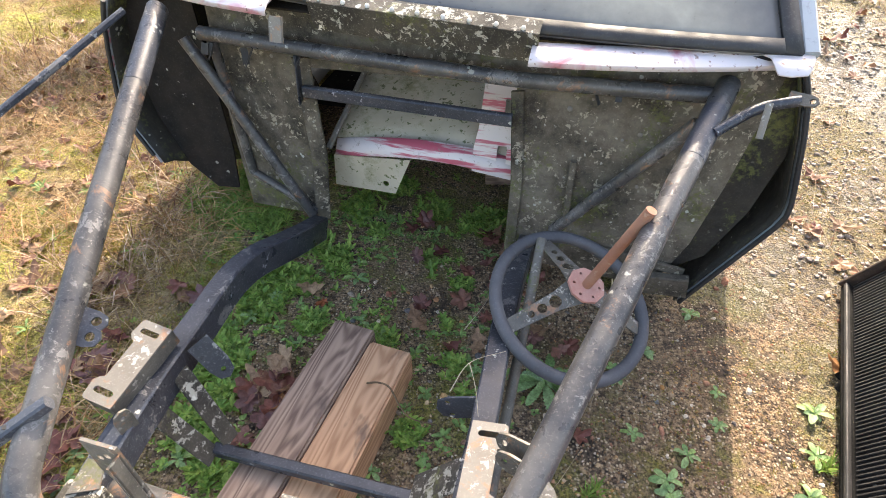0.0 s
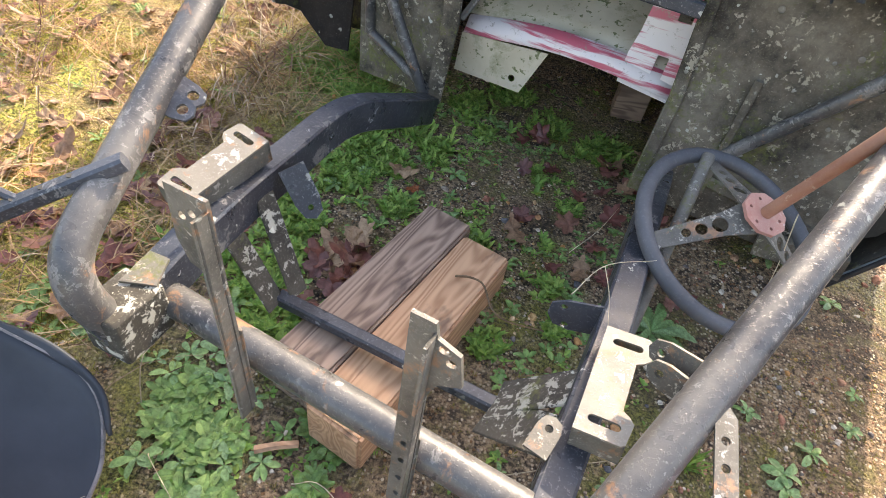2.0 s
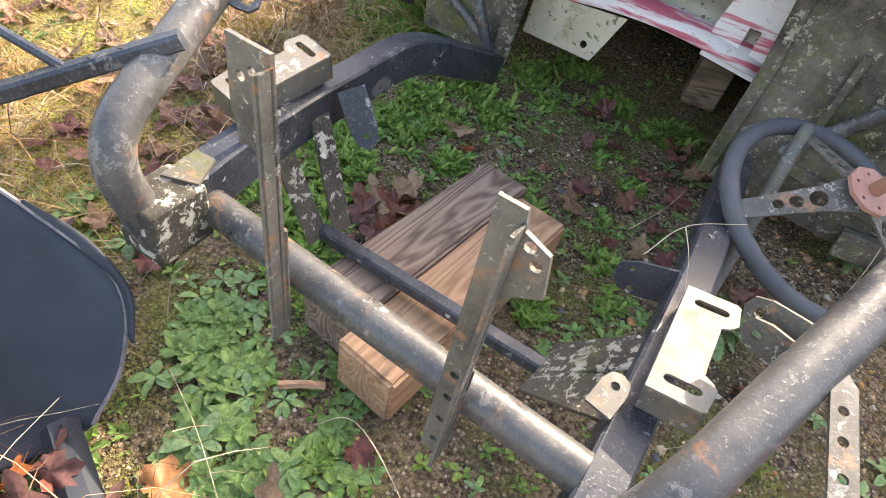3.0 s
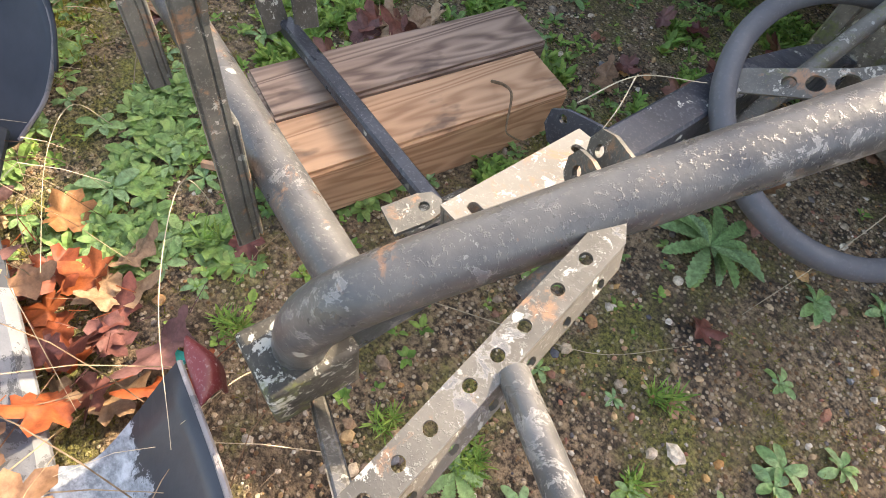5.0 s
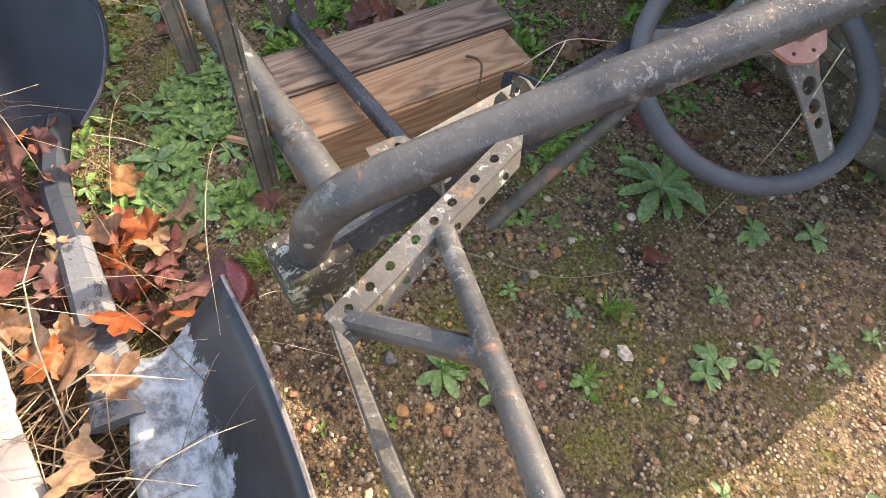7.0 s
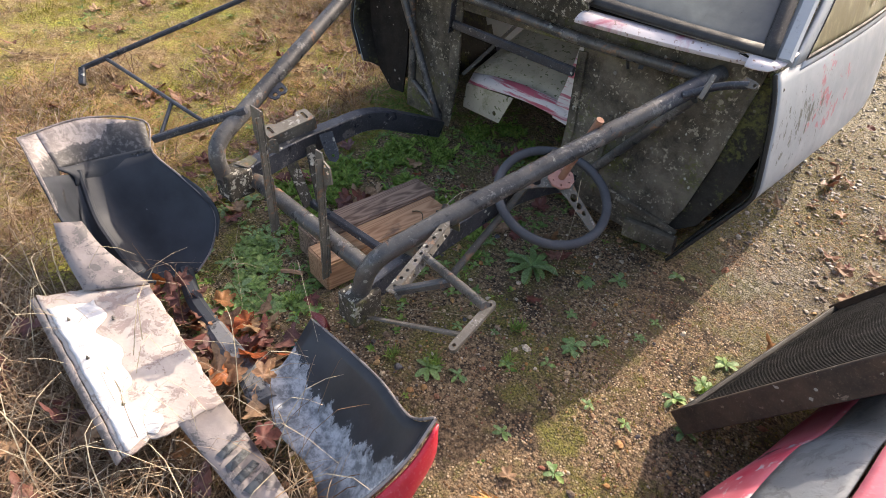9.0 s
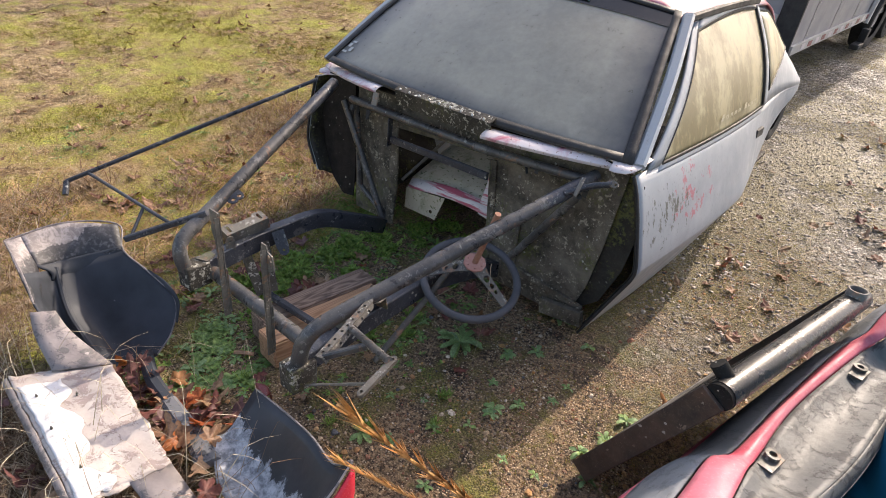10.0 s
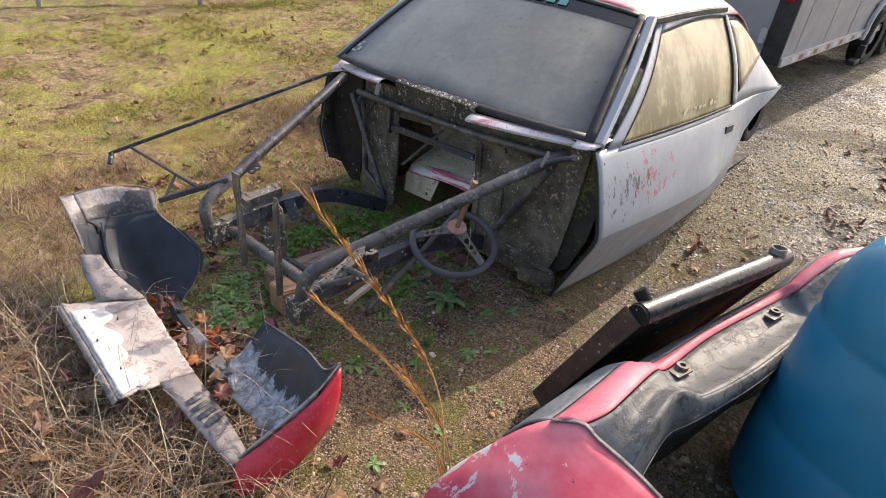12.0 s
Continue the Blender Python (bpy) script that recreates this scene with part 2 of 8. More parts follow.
M_BODY, M_ROOF, M_STRIP, M_SHEET, M_EDGE = body_paint(), roof_paint(), strip_paint(), floor_sheet(), edge_sheet()
M_SHIELD = glass_dusty("hazy_dark_windshield", (0.27, 0.252, 0.205), (0.36, 0.335, 0.27), 0.26)
def dark_border():
    """Towards its edges the haze gives way to the cabin's darkness, painted into the base colour."""
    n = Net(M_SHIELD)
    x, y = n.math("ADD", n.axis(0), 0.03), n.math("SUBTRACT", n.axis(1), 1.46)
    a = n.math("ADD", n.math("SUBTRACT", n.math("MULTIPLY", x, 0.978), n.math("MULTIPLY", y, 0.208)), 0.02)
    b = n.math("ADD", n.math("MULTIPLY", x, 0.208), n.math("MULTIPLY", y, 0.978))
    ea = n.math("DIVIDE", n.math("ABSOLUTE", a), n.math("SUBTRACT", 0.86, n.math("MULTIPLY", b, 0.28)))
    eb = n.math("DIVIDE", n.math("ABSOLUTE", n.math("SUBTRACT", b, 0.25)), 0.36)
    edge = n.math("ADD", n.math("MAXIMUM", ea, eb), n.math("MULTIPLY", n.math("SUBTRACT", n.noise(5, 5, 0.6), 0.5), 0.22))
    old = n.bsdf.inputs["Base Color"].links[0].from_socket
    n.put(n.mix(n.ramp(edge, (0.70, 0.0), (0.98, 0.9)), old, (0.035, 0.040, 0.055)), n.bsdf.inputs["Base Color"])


dark_border()
M_SIDEGLASS = glass_dusty("mossy_tan_side_glass", (0.17, 0.14, 0.062), (0.38, 0.33, 0.19), 0.35, streak=True)
M_BAND = material("black_glass_band", 0.25)
M_BAND.node_tree.nodes["Principled BSDF"].inputs["Base Color"].default_value = (0.012, 0.012, 0.014, 1)
M_CHALK = worn_paint("white_lettering_film", (0.55, 0.56, 0.55), (0.2, 0.2, 0.2), (0.42, 0.43, 0.42), 0.5)
M_CHALKDIM = worn_paint("faint_marker", (0.50, 0.46, 0.34), (0.34, 0.29, 0.16), (0.42, 0.38, 0.26), 0.5, 0.53)
M_TEAL = worn_paint("teal_lettering_film", (0.05, 0.26, 0.27), (0.2, 0.3, 0.3), (0.08, 0.30, 0.30), 0.5)
M_LINING = worn_paint("mossy_black_lining", (0.010, 0.009, 0.008), (0.10, 0.10, 0.08), (0.030, 0.027, 0.021), 0.7, 0.62, 1.2, 0.4, 0.0, 0.08)
M_SEAL = worn_paint("black_rubber_seal", (0.014, 0.014, 0.016), (0.08, 0.08, 0.08), (0.03, 0.03, 0.03), 0.6, 0.68, 1.0)


def wood(name, light, dark):
    m = material(name, 0.7)
    n = Net(m)
    v = n.scaled(2.0, 26, 26)
    w = n.noise(1.0, 3, 0.5, at=n.scaled(1.2, 9, 9), dist=0.5)
    ring = n.math("SINE", n.math("MULTIPLY", n.math("ADD", w, n.math("MULTIPLY", n.axis(1), 2.2)), 95))
    grain = n.noise(1.0, 5, 0.65, at=v)
    f = n.math("ADD", n.math("MULTIPLY", ring, 0.19), n.math("ADD", n.math("MULTIPLY", grain, 0.75), 0.12))
    c = n.mix(n.ramp(f, (0.25, 0.0), (0.75, 1.0)), dark, light)
    blot = n.ramp(n.noise(9, 4, 0.6, at=n.scaled(0.6, 1.5, 1.5)), (0.60, 0.0), (0.70, 1.0))
    c = n.mix(n.math("MULTIPLY", blot, 0.7), c, (0.07, 0.045, 0.035))
    crack = n.ramp(n.noise(1.0, 3, 0.5, at=n.scaled(1.0, 30, 30)), (0.70, 0.0), (0.73, 1.0))
    c = n.mix(crack, c, (0.03, 0.02, 0.016))
    n.out(c, 0.72, bump=n.math("SUBTRACT", f, crack), strength=0.4, dist=0.003)
    return m


M_WOODDARK = wood("weathered_brown_wood", (0.36, 0.255, 0.19), (0.13, 0.082, 0.06))
M_WOODLIGHT = wood("orange_cedar_wood", (0.56, 0.34, 0.20), (0.34, 0.18, 0.095))


def fibreglass_black():
    m = material("black_fibreglass_inside", 0.55, 0.0, 0.3)
    n = Net(m)
    c = n.mix(n.ramp(n.noise(5, 5), (0.35, 0.0), (0.7, 1.0)), (0.026, 0.031, 0.039), (0.054, 0.060, 0.072))
    sc = n.ramp(n.noise(1.0, 5, 0.7, at=n.scaled(14, 60, 30, (20, 10, 35))), (0.68, 0.0), (0.72, 1.0))
    c = n.mix(n.math("MULTIPLY", sc, 0.7), c, (0.22, 0.23, 0.24))
    n.out(c, n.ramp(n.noise(9, 4), (0.3, 0.45), (0.7, 0.7)), bump=n.noise(60, 4), strength=0.2, dist=0.002)
    return m


def fibreglass_raw(name, a, b, flake, bare):
    m = material(name, 0.6)
    n = Net(m)
    c = n.mix(n.ramp(n.noise(8, 5, 0.6), (0.35, 0.0), (0.65, 1.0)), a, b)
    f = n.ramp(n.noise(17, 9, 0.80, dist=0.5), (0.525, 0.0), (0.540, 1.0))
    c = n.mix(f, c, flake)
    g = n.ramp(n.noise(22, 5, 0.7), (0.64, 0.0), (0.68, 1.0))
    c = n.mix(g, c, bare)
    n.out(c, 0.55, bump=n.math("ADD", n.math("MULTIPLY", f, 0.6), n.noise(35, 5, 0.7)), strength=0.5, dist=0.004)
    return m


M_FIBBLACK = fibreglass_black()


def lip_paint():
    """Pale peeled gelcoat with black paint left on its lower and right part."""
    m = material("peeled_bucket_lip", 0.6)
    n = Net(m)
    pale = n.mix(n.ramp(n.noise(26, 8, 0.8, dist=0.6), (0.45, 0.0), (0.56, 1.0)), (0.20, 0.175, 0.17), (0.36, 0.32, 0.31))
    k = n.math("ADD", n.math("MULTIPLY", n.math("SUBTRACT", 0.384, n.axis(2)), 8.0), n.noise(15, 7, 0.78))
    k = n.math("ADD", k, n.ramp(n.axis(1), (0.30, 0.0), (0.34, 0.35)))
    c = n.mix(n.ramp(k, (0.60, 0.0), (0.62, 0.85), (0.95, 1.0)), pale, n.mix(n.ramp(n.noise(60, 5, 0.7), (0.5, 0.0), (0.62, 1.0)), (0.020, 0.022, 0.027), (0.10, 0.10, 0.105)))
    n.out(c, 0.55, bump=n.noise(35, 6, 0.75), strength=0.5, dist=0.004)
    return m


M_LIP = lip_paint()
M_FIBRAW = fibreglass_raw("peeling_grey_fibreglass", (0.19, 0.165, 0.16), (0.29, 0.255, 0.245), (0.13, 0.12, 0.12), (0.38, 0.34, 0.32))
M_FIBWHITE = fibreglass_raw("peeling_white_gelcoat", (0.58, 0.58, 0.59), (0.70, 0.70, 0.70), (0.55, 0.53, 0.51), (0.38, 0.33, 0.30))
M_PEEL = fibreglass_raw("tan_peeled_gelcoat", (0.38, 0.33, 0.30), (0.52, 0.47, 0.43), (0.30, 0.24, 0.22), (0.60, 0.57, 0.54))
M_FIBSILVER = fibreglass_raw("silver_brushed_fibreglass", (0.12, 0.125, 0.135), (0.20, 0.205, 0.215), (0.06, 0.063, 0.068), (0.30, 0.30, 0.31))
M_CLIPGREY = fibreglass_raw("weathered_grey_fibreglass", (0.085, 0.092, 0.092), (0.15, 0.155, 0.155), (0.050, 0.053, 0.056), (0.28, 0.28, 0.27))
M_PRIMER = fibreglass_raw("grey_primer_band", (0.17, 0.185, 0.20), (0.21, 0.225, 0.24), (0.14, 0.15, 0.165), (0.24, 0.25, 0.26))


def half_silver():
    """Black gelcoat whose lower part was brushed with silver."""
    m = material("black_and_silver_bucket", 0.45)
    n = Net(m)
    c = n.mix(n.ramp(n.noise(7, 5), (0.35, 0.0), (0.7, 1.0)), (0.016, 0.018, 0.023), (0.036, 0.039, 0.047))
    k = n.math("ADD", n.math("MULTIPLY", n.math("SUBTRACT", n.math("SUBTRACT", 0.125, n.math("MULTIPLY", n.axis(0), 0.32)), n.axis(1)), 5.0), n.noise(13, 7, 0.75, at=n.scaled(1.6, 1, 0.5)))
    f = n.ramp(k, (0.55, 0.0), (0.58, 1.0))
    c = n.mix(f, c, n.mix(n.ramp(n.noise(30, 6, 0.75), (0.4, 0.0), (0.6, 1.0)), (0.14, 0.155, 0.17), (0.46, 0.48, 0.51)))
    d = n.math("ADD", n.math("ADD", n.math("POWER", n.math("SUBTRACT", n.axis(0), 0.30), 2.0), n.math("POWER", n.math("ADD", n.axis(1), 0.14), 2.0)), n.math("MULTIPLY", n.math("SUBTRACT", n.noise(20, 5), 0.5), 0.012))
    c = n.mix(n.ramp(d, (0.006, 0.9), (0.008, 0.0)), c, (0.075, 0.075, 0.08))
    n.out(c, n.ramp(n.noise(9, 4), (0.3, 0.32), (0.7, 0.55)), bump=n.noise(40, 5), strength=0.3, dist=0.003)
    return m


M_HALFSILVER = half_silver()


def red_paint():
    m = material("faded_red_paint", 0.55, 0.0, 0.25)
    n = Net(m)
    c = n.mix(n.ramp(n.noise(4, 5, 0.6), (0.35, 0.0), (0.7, 1.0)), (0.54, 0.055, 0.10), (0.70, 0.26, 0.30))
    k = n.noise(5.0, 7, 0.70, dist=0.9)
    c = n.mix(n.ramp(k, (0.555, 0.0), (0.575, 1.0)), c, (0.62, 0.50, 0.51))
    c = n.mix(n.ramp(k, (0.585, 0.0), (0.60, 1.0)), c, (0.50, 0.53, 0.57))
    g = n.ramp(n.noise(7, 5, 0.7, dist=0.6), (0.645, 0.0), (0.66, 1.0))
    c = n.mix(g, c, (0.02, 0.02, 0.022))
    n.out(c, n.ramp(n.noise(12, 4), (0.3, 0.42), (0.7, 0.65)), bump=n.noise(30, 4), strength=0.15, dist=0.002)
    return m


M_RED = red_paint()
M_CREST = worn_paint("pink_red_paint", (0.56, 0.09, 0.14), (0.62, 0.48, 0.48), (0.66, 0.22, 0.27), 0.5, 0.66, 0.7)
M_MAROON = worn_paint("maroon_paint", (0.13, 0.018, 0.022), (0.55, 0.50, 0.48), (0.17, 0.03, 0.03), 0.35, 0.66, 1.5)
M_REDDEEP = worn_paint("glossy_red_paint", (0.46, 0.012, 0.030), (0.60, 0.30, 0.30), (0.52, 0.035, 0.06), 0.35, 0.64, 0.8)


def plastic_blue():
    m = material("blue_barrel_plastic", 0.38)
    n = Net(m)
    c = n.mix(n.ramp(n.noise(5, 4), (0.3, 0.0), (0.7, 1.0)), (0.004, 0.150, 0.275), (0.008, 0.20, 0.345))
    n.out(c, n.ramp(n.noise(20, 4), (0.3, 0.3), (0.7, 0.5)), bump=n.noise(70, 3), strength=0.1, dist=0.002)
    return m


M_BLUE = plastic_blue()
M_CORE = worn_paint("radiator_core", (0.010, 0.010, 0.010), (0.10, 0.10, 0.10), (0.026, 0.026, 0.025), 0.75, 0.64, 1.0, 0.6)
M_CORE.node_tree.nodes["Principled BSDF"].inputs["Specular IOR Level"].default_value = 0.06
M_FIN = worn_paint("dusty_black_fins", (0.020, 0.020, 0.020), (0.12, 0.12, 0.115), (0.045, 0.044, 0.042), 0.6, 0.66, 1.0)
M_TRAILER = worn_paint("grey_trailer_skin", (0.25, 0.25, 0.265), (0.20, 0.20, 0.20), (0.30, 0.30, 0.315), 0.45, 0.7, 0.25)
M_TRIM = worn_paint("aluminium_trim", (0.50, 0.49, 0.48), (0.3, 0.2, 0.16), (0.42, 0.40, 0.38), 0.4, 0.62, 0.5)
M_TYRE = worn_paint("tyre_rubber", (0.02, 0.02, 0.02), (0.06, 0.06, 0.055), (0.035, 0.034, 0.032), 0.8, 0.66, 1.0)
M_LAMP = material("red_lamp_lens", 0.25)
M_LAMP.node_tree.nodes["Principled BSDF"].inputs["Base Color"].default_value = (0.28, 0.012, 0.02, 1)
M_LAMPDULL = worn_paint("dull_red_tape", (0.30, 0.10, 0.09), (0.4, 0.35, 0.3), (0.25, 0.12, 0.10), 0.5)
M_AMBER = material("amber_lens", 0.3)
M_AMBER.node_tree.nodes["Principled BSDF"].inputs["Base Color"].default_value = (0.75, 0.20, 0.02, 1)
M_GALV = worn_paint("galvanised_steel", (0.24, 0.25, 0.26), (0.16, 0.16, 0.16), (0.30, 0.31, 0.32), 0.45, 0.66, 1.0)
M_BRIGHT = worn_paint("bright_zinc", (0.55, 0.53, 0.48), (0.3, 0.25, 0.2), (0.62, 0.60, 0.56), 0.35, 0.64, 2.0)


def ground_height(x, y):
    """Level lawn and lane behind the car; the patch in front of it tilts against them."""
    s = max(0.13 * (y - 1.9) - 0.03 * x, 0.10 * (y - 1.2))
    k = 0.10
    rise = k * math.log1p(math.exp(s / k)) if s < 2 else s
    return rise - k * math.log(2) * math.exp(-abs(s) / 0.3) * 0.6


def ground_material():
    m = material("gravelly_ground", 0.9)
    n = Net(m)
    x, y = n.axis(0), n.axis(1)
    fine = n.noise(75, 6, 0.75)
    mid = n.noise(7, 6, 0.65)
    big = n.noise(1.6, 5, 0.6)
    soil = n.mix(n.ramp(fine, (0.42, 0.0), (0.60, 1.0)), (0.045, 0.030, 0.019), (0.50, 0.35, 0.21))
    soil = n.mix(n.ramp(n.math("ADD", n.math("MULTIPLY", n.noise(3.8, 4, 0.6), 0.6), n.math("MULTIPLY", n.noise(19, 5, 0.7), 0.4)), (0.51, 0.0), (0.58, 0.85)), soil, n.mix(n.ramp(fine, (0.45, 0.0), (0.6, 1.0)), (0.014, 0.011, 0.010), (0.085, 0.062, 0.045)))
    soil = n.mix(n.ramp(mid, (0.42, 0.0), (0.62, 0.6)), soil, (0.20, 0.135, 0.078))
    d = n.cells(110, out="Distance")
    tint = n.cells(110, out="Color")
    peb = n.mix(n.ramp(n.axis(0, tint), (0.1, 0.0), (0.9, 1.0)), (0.24, 0.125, 0.055), (0.70, 0.57, 0.40))
    band = n.math("ADD", n.math("MULTIPLY", n.noise(3.2, 5, 0.6, dist=0.5), 0.7), n.math("MULTIPLY", n.noise(21, 4, 0.7), 0.3))
    stone = n.math("MULTIPLY", n.ramp(d, (0.30, 1.0), (0.44, 0.0)), n.ramp(n.math("ADD", n.axis(1, tint), n.ramp(band, (0.40, 0.0), (0.62, 0.8))), (0.62, 0.0), (0.70, 1.0)))
    soil = n.mix(stone, soil, peb)
    moss = n.mix(n.ramp(n.noise(150, 4, 0.75), (0.38, 0.0), (0.62, 1.0)), (0.035, 0.045, 0.010), (0.34, 0.33, 0.07))
    soil = n.mix(n.math("MULTIPLY", n.ramp(n.math("ADD", n.math("MULTIPLY", mid, 0.6), n.math("MULTIPLY", big, 0.5)), (0.54, 0.0), (0.64, 1.0)), 0.85), soil, moss)
    # lawn, left of the car
    straw = n.mix(n.ramp(n.noise(95, 6, 0.85), (0.42, 0.0), (0.58, 1.0)), (0.085, 0.048, 0.022), (0.82, 0.60, 0.33))
    straw = n.mix(n.ramp(n.math("ADD", n.math("MULTIPLY", n.noise(4.5, 5, 0.7), 0.6), n.math("MULTIPLY", n.noise(26, 5, 0.7), 0.4)), (0.46, 0.0), (0.56, 0.75)), straw, (0.105, 0.055, 0.024))
    straw = n.mix(n.ramp(n.noise(17, 6, 0.78, dist=0.6), (0.53, 0.0), (0.60, 0.85)), straw, n.mix(n.ramp(n.noise(130, 4, 0.8), (0.42, 0.0), (0.58, 1.0)), (0.42, 0.29, 0.15), (0.92, 0.74, 0.47)))
    straw = n.mix(n.ramp(n.noise(13, 6, 0.78, dist=0.6, at=n.scaled(1, 1, 1, (0, 0, 40))), (0.55, 0.0), (0.62, 0.9)), straw, (0.050, 0.030, 0.016))
    lawn_green = n.mix(n.ramp(n.noise(85, 6, 0.85), (0.43, 0.0), (0.57, 1.0)), (0.10, 0.105, 0.015), (0.66, 0.64, 0.13))
    lawn = n.mix(n.ramp(n.math("ADD", n.math("MULTIPLY", n.noise(2.4, 6, 0.7), 0.7), n.math("MULTIPLY", n.noise(0.5, 3), 0.3)), (0.45, 0.0), (0.565, 1.0)), straw, lawn_green)
    edge = n.math("ADD", n.math("MULTIPLY", x, -1.0), n.math("ADD", n.math("MULTIPLY", n.math("SUBTRACT", mid, 0.5), 0.9), n.math("MULTIPLY", n.math("SUBTRACT", n.noise(0.9, 5, 0.7), 0.5), 1.8)))
    edge = n.math("ADD", edge, n.math("MULTIPLY", y, 0.22))
    edge = n.math("ADD", edge, n.math("MULTIPLY", n.math("MAXIMUM", n.math("SUBTRACT", n.math("MULTIPLY", y, -1.0), n.math("MULTIPLY", x, 0.35)), 0.0), 1.2))
    on_lawn = n.ramp(n.math("MULTIPLY", n.math("SUBTRACT", edge, 0.95), 2.0), (0.0, 0.0), (0.7, 1.0))
    # lane of pale wet gravel, right of and behind the car
    cell = n.cells(38, out="Color")
    pg = n.mix(n.ramp(n.axis(0, cell), (0.2, 0.0), (0.95, 1.0)), (0.085, 0.072, 0.058), (0.50, 0.46, 0.40))
    pg = n.mix(n.ramp(n.cells(38, feature="DISTANCE_TO_EDGE"), (0.02, 1.0), (0.10, 0.0)), pg, (0.045, 0.038, 0.028))
    pg = n.mix(n.ramp(n.math("ADD", n.math("MULTIPLY", n.noise(1.2, 6, 0.7), 0.7), n.math("MULTIPLY", fine, 0.3)), (0.43, 0.0), (0.53, 1.0)), pg, n.mix(n.ramp(fine, (0.4, 0.0), (0.6, 1.0)), (0.05, 0.04, 0.018), (0.25, 0.20, 0.075)))
    lane = n.ramp(n.math("ADD", n.math("ADD", n.math("MULTIPLY", y, 0.22), n.math("MULTIPLY", x, 0.5)), n.math("MULTIPLY", n.math("SUBTRACT", mid, 0.5), 0.6)), (0.70, 0.0), (1.05, 1.0))
    verge = n.ramp(n.math("ADD", y, n.math("MULTIPLY", n.math("SUBTRACT", n.noise(0.9, 5, 0.7), 0.5), 9.0)), (4.6, 0.0), (7.6, 0.95))
    pg = n.mix(verge, pg, n.mix(n.ramp(fine, (0.4, 0.0), (0.6, 1.0)), (0.045, 0.055, 0.015), (0.15, 0.17, 0.045)))
    c = n.mix(lane, soil, pg)
    c = n.mix(on_lawn, c, lawn)
    # darker brown thatch round the nose panel
    thatch = n.math("MULTIPLY", n.ramp(n.math("ADD", n.math("MULTIPLY", y, -1.0), n.math("MULTIPLY", n.math("SUBTRACT", mid, 0.5), 0.5)), (0.0, 0.0), (0.12, 1.0)), n.ramp(x, (0.35, 1.0), (0.55, 0.0)))
    reach = n.math("SUBTRACT", n.math("ADD", n.math("POWER", n.math("ADD", x, 0.5), 2.0), n.math("POWER", n.math("ADD", y, 0.35), 2.0)), n.math("MULTIPLY", n.math("SUBTRACT", n.noise(3, 5, 0.7), 0.5), 1.6))
    thatch = n.math("MULTIPLY", thatch, n.ramp(reach, (0.75, 1.0), (1.3, 0.0)))
    c = n.mix(thatch, c, n.mix(n.ramp(fine, (0.42, 0.0), (0.6, 1.0)), (0.020, 0.013, 0.008), (0.17, 0.105, 0.055)))
    h = n.math("ADD", n.math("MULTIPLY", fine, 0.9), n.math("ADD", n.math("MULTIPLY", stone, 0.6), n.math("MULTIPLY", mid, 0.8)))
    wet = n.math("MULTIPLY", lane, n.ramp(n.noise(1.7, 5, 0.7), (0.42, 0.10), (0.56, 0.52)))
    wet = n.math("MULTIPLY", wet, n.math("SUBTRACT", 1.0, verge))
    n.out(c, n.math("SUBTRACT", 0.92, wet), bump=h, strength=1.0, dist=0.022)
    return m


M_GROUND = ground_material()


# ---- builders ----
def finish(bm, name, mat, smooth=True, angle=40):
    bmesh.ops.recalc_face_normals(bm, faces=bm.faces)
    me = bpy.data.meshes.new(name)
    bm.to_mesh(me)
    bm.free()
    me.materials.append(mat)
    if smooth:
        me.polygons.foreach_set("use_smooth", [True] * len(me.polygons))
        me.set_sharp_from_angle(angle=radians(angle))
    return me


def part(name, bm, mat, parent=None, label="", smooth=True, angle=40, thick=0.0, bevel=0.0):
    """One mesh object under a thing or a part."""
    ob = new(name, finish(bm, name, mat, smooth, angle))
    if parent is not None:
        ob.parent = parent
        ob.matrix_parent_inverse = parent.matrix_basis.inverted() if parent.parent is None else Matrix()
    if thick:
        s = ob.modifiers.new("thickness", "SOLIDIFY")
        s.thickness, s.offset = thick, 0
    if bevel:
        b = ob.modifiers.new("bevel", "BEVEL")
        b.width, b.segments, b.limit_method = bevel, 2, "ANGLE"
    return tagged(ob, label)


def thing(name, label, category, at=(0, 0, 0), group="", kind=""):
    ob = new(name)
    ob.empty_display_size = 0.1
    ob.matrix_basis = Matrix.Translation(at)
    return tagged(ob, label, category, group, kind)


def rounded(points, r, steps=6):
    """A polyline with its inner corners rounded."""
    pts = [Vector(p) for p in points]
    out = [pts[0]]
    for a, b, c in zip(pts, pts[1:], pts[2:]):
        d1, d2 = (a - b), (c - b)
        k = min(r, d1.length * 0.49, d2.length * 0.49)
        p, q = b + d1.normalized() * k, b + d2.normalized() * k
        for i in range(steps + 1):
            t = i / steps
            out.append(p * (1 - t) ** 2 + b * 2 * t * (1 - t) + q * t * t)
    out.append(pts[-1])
    return out


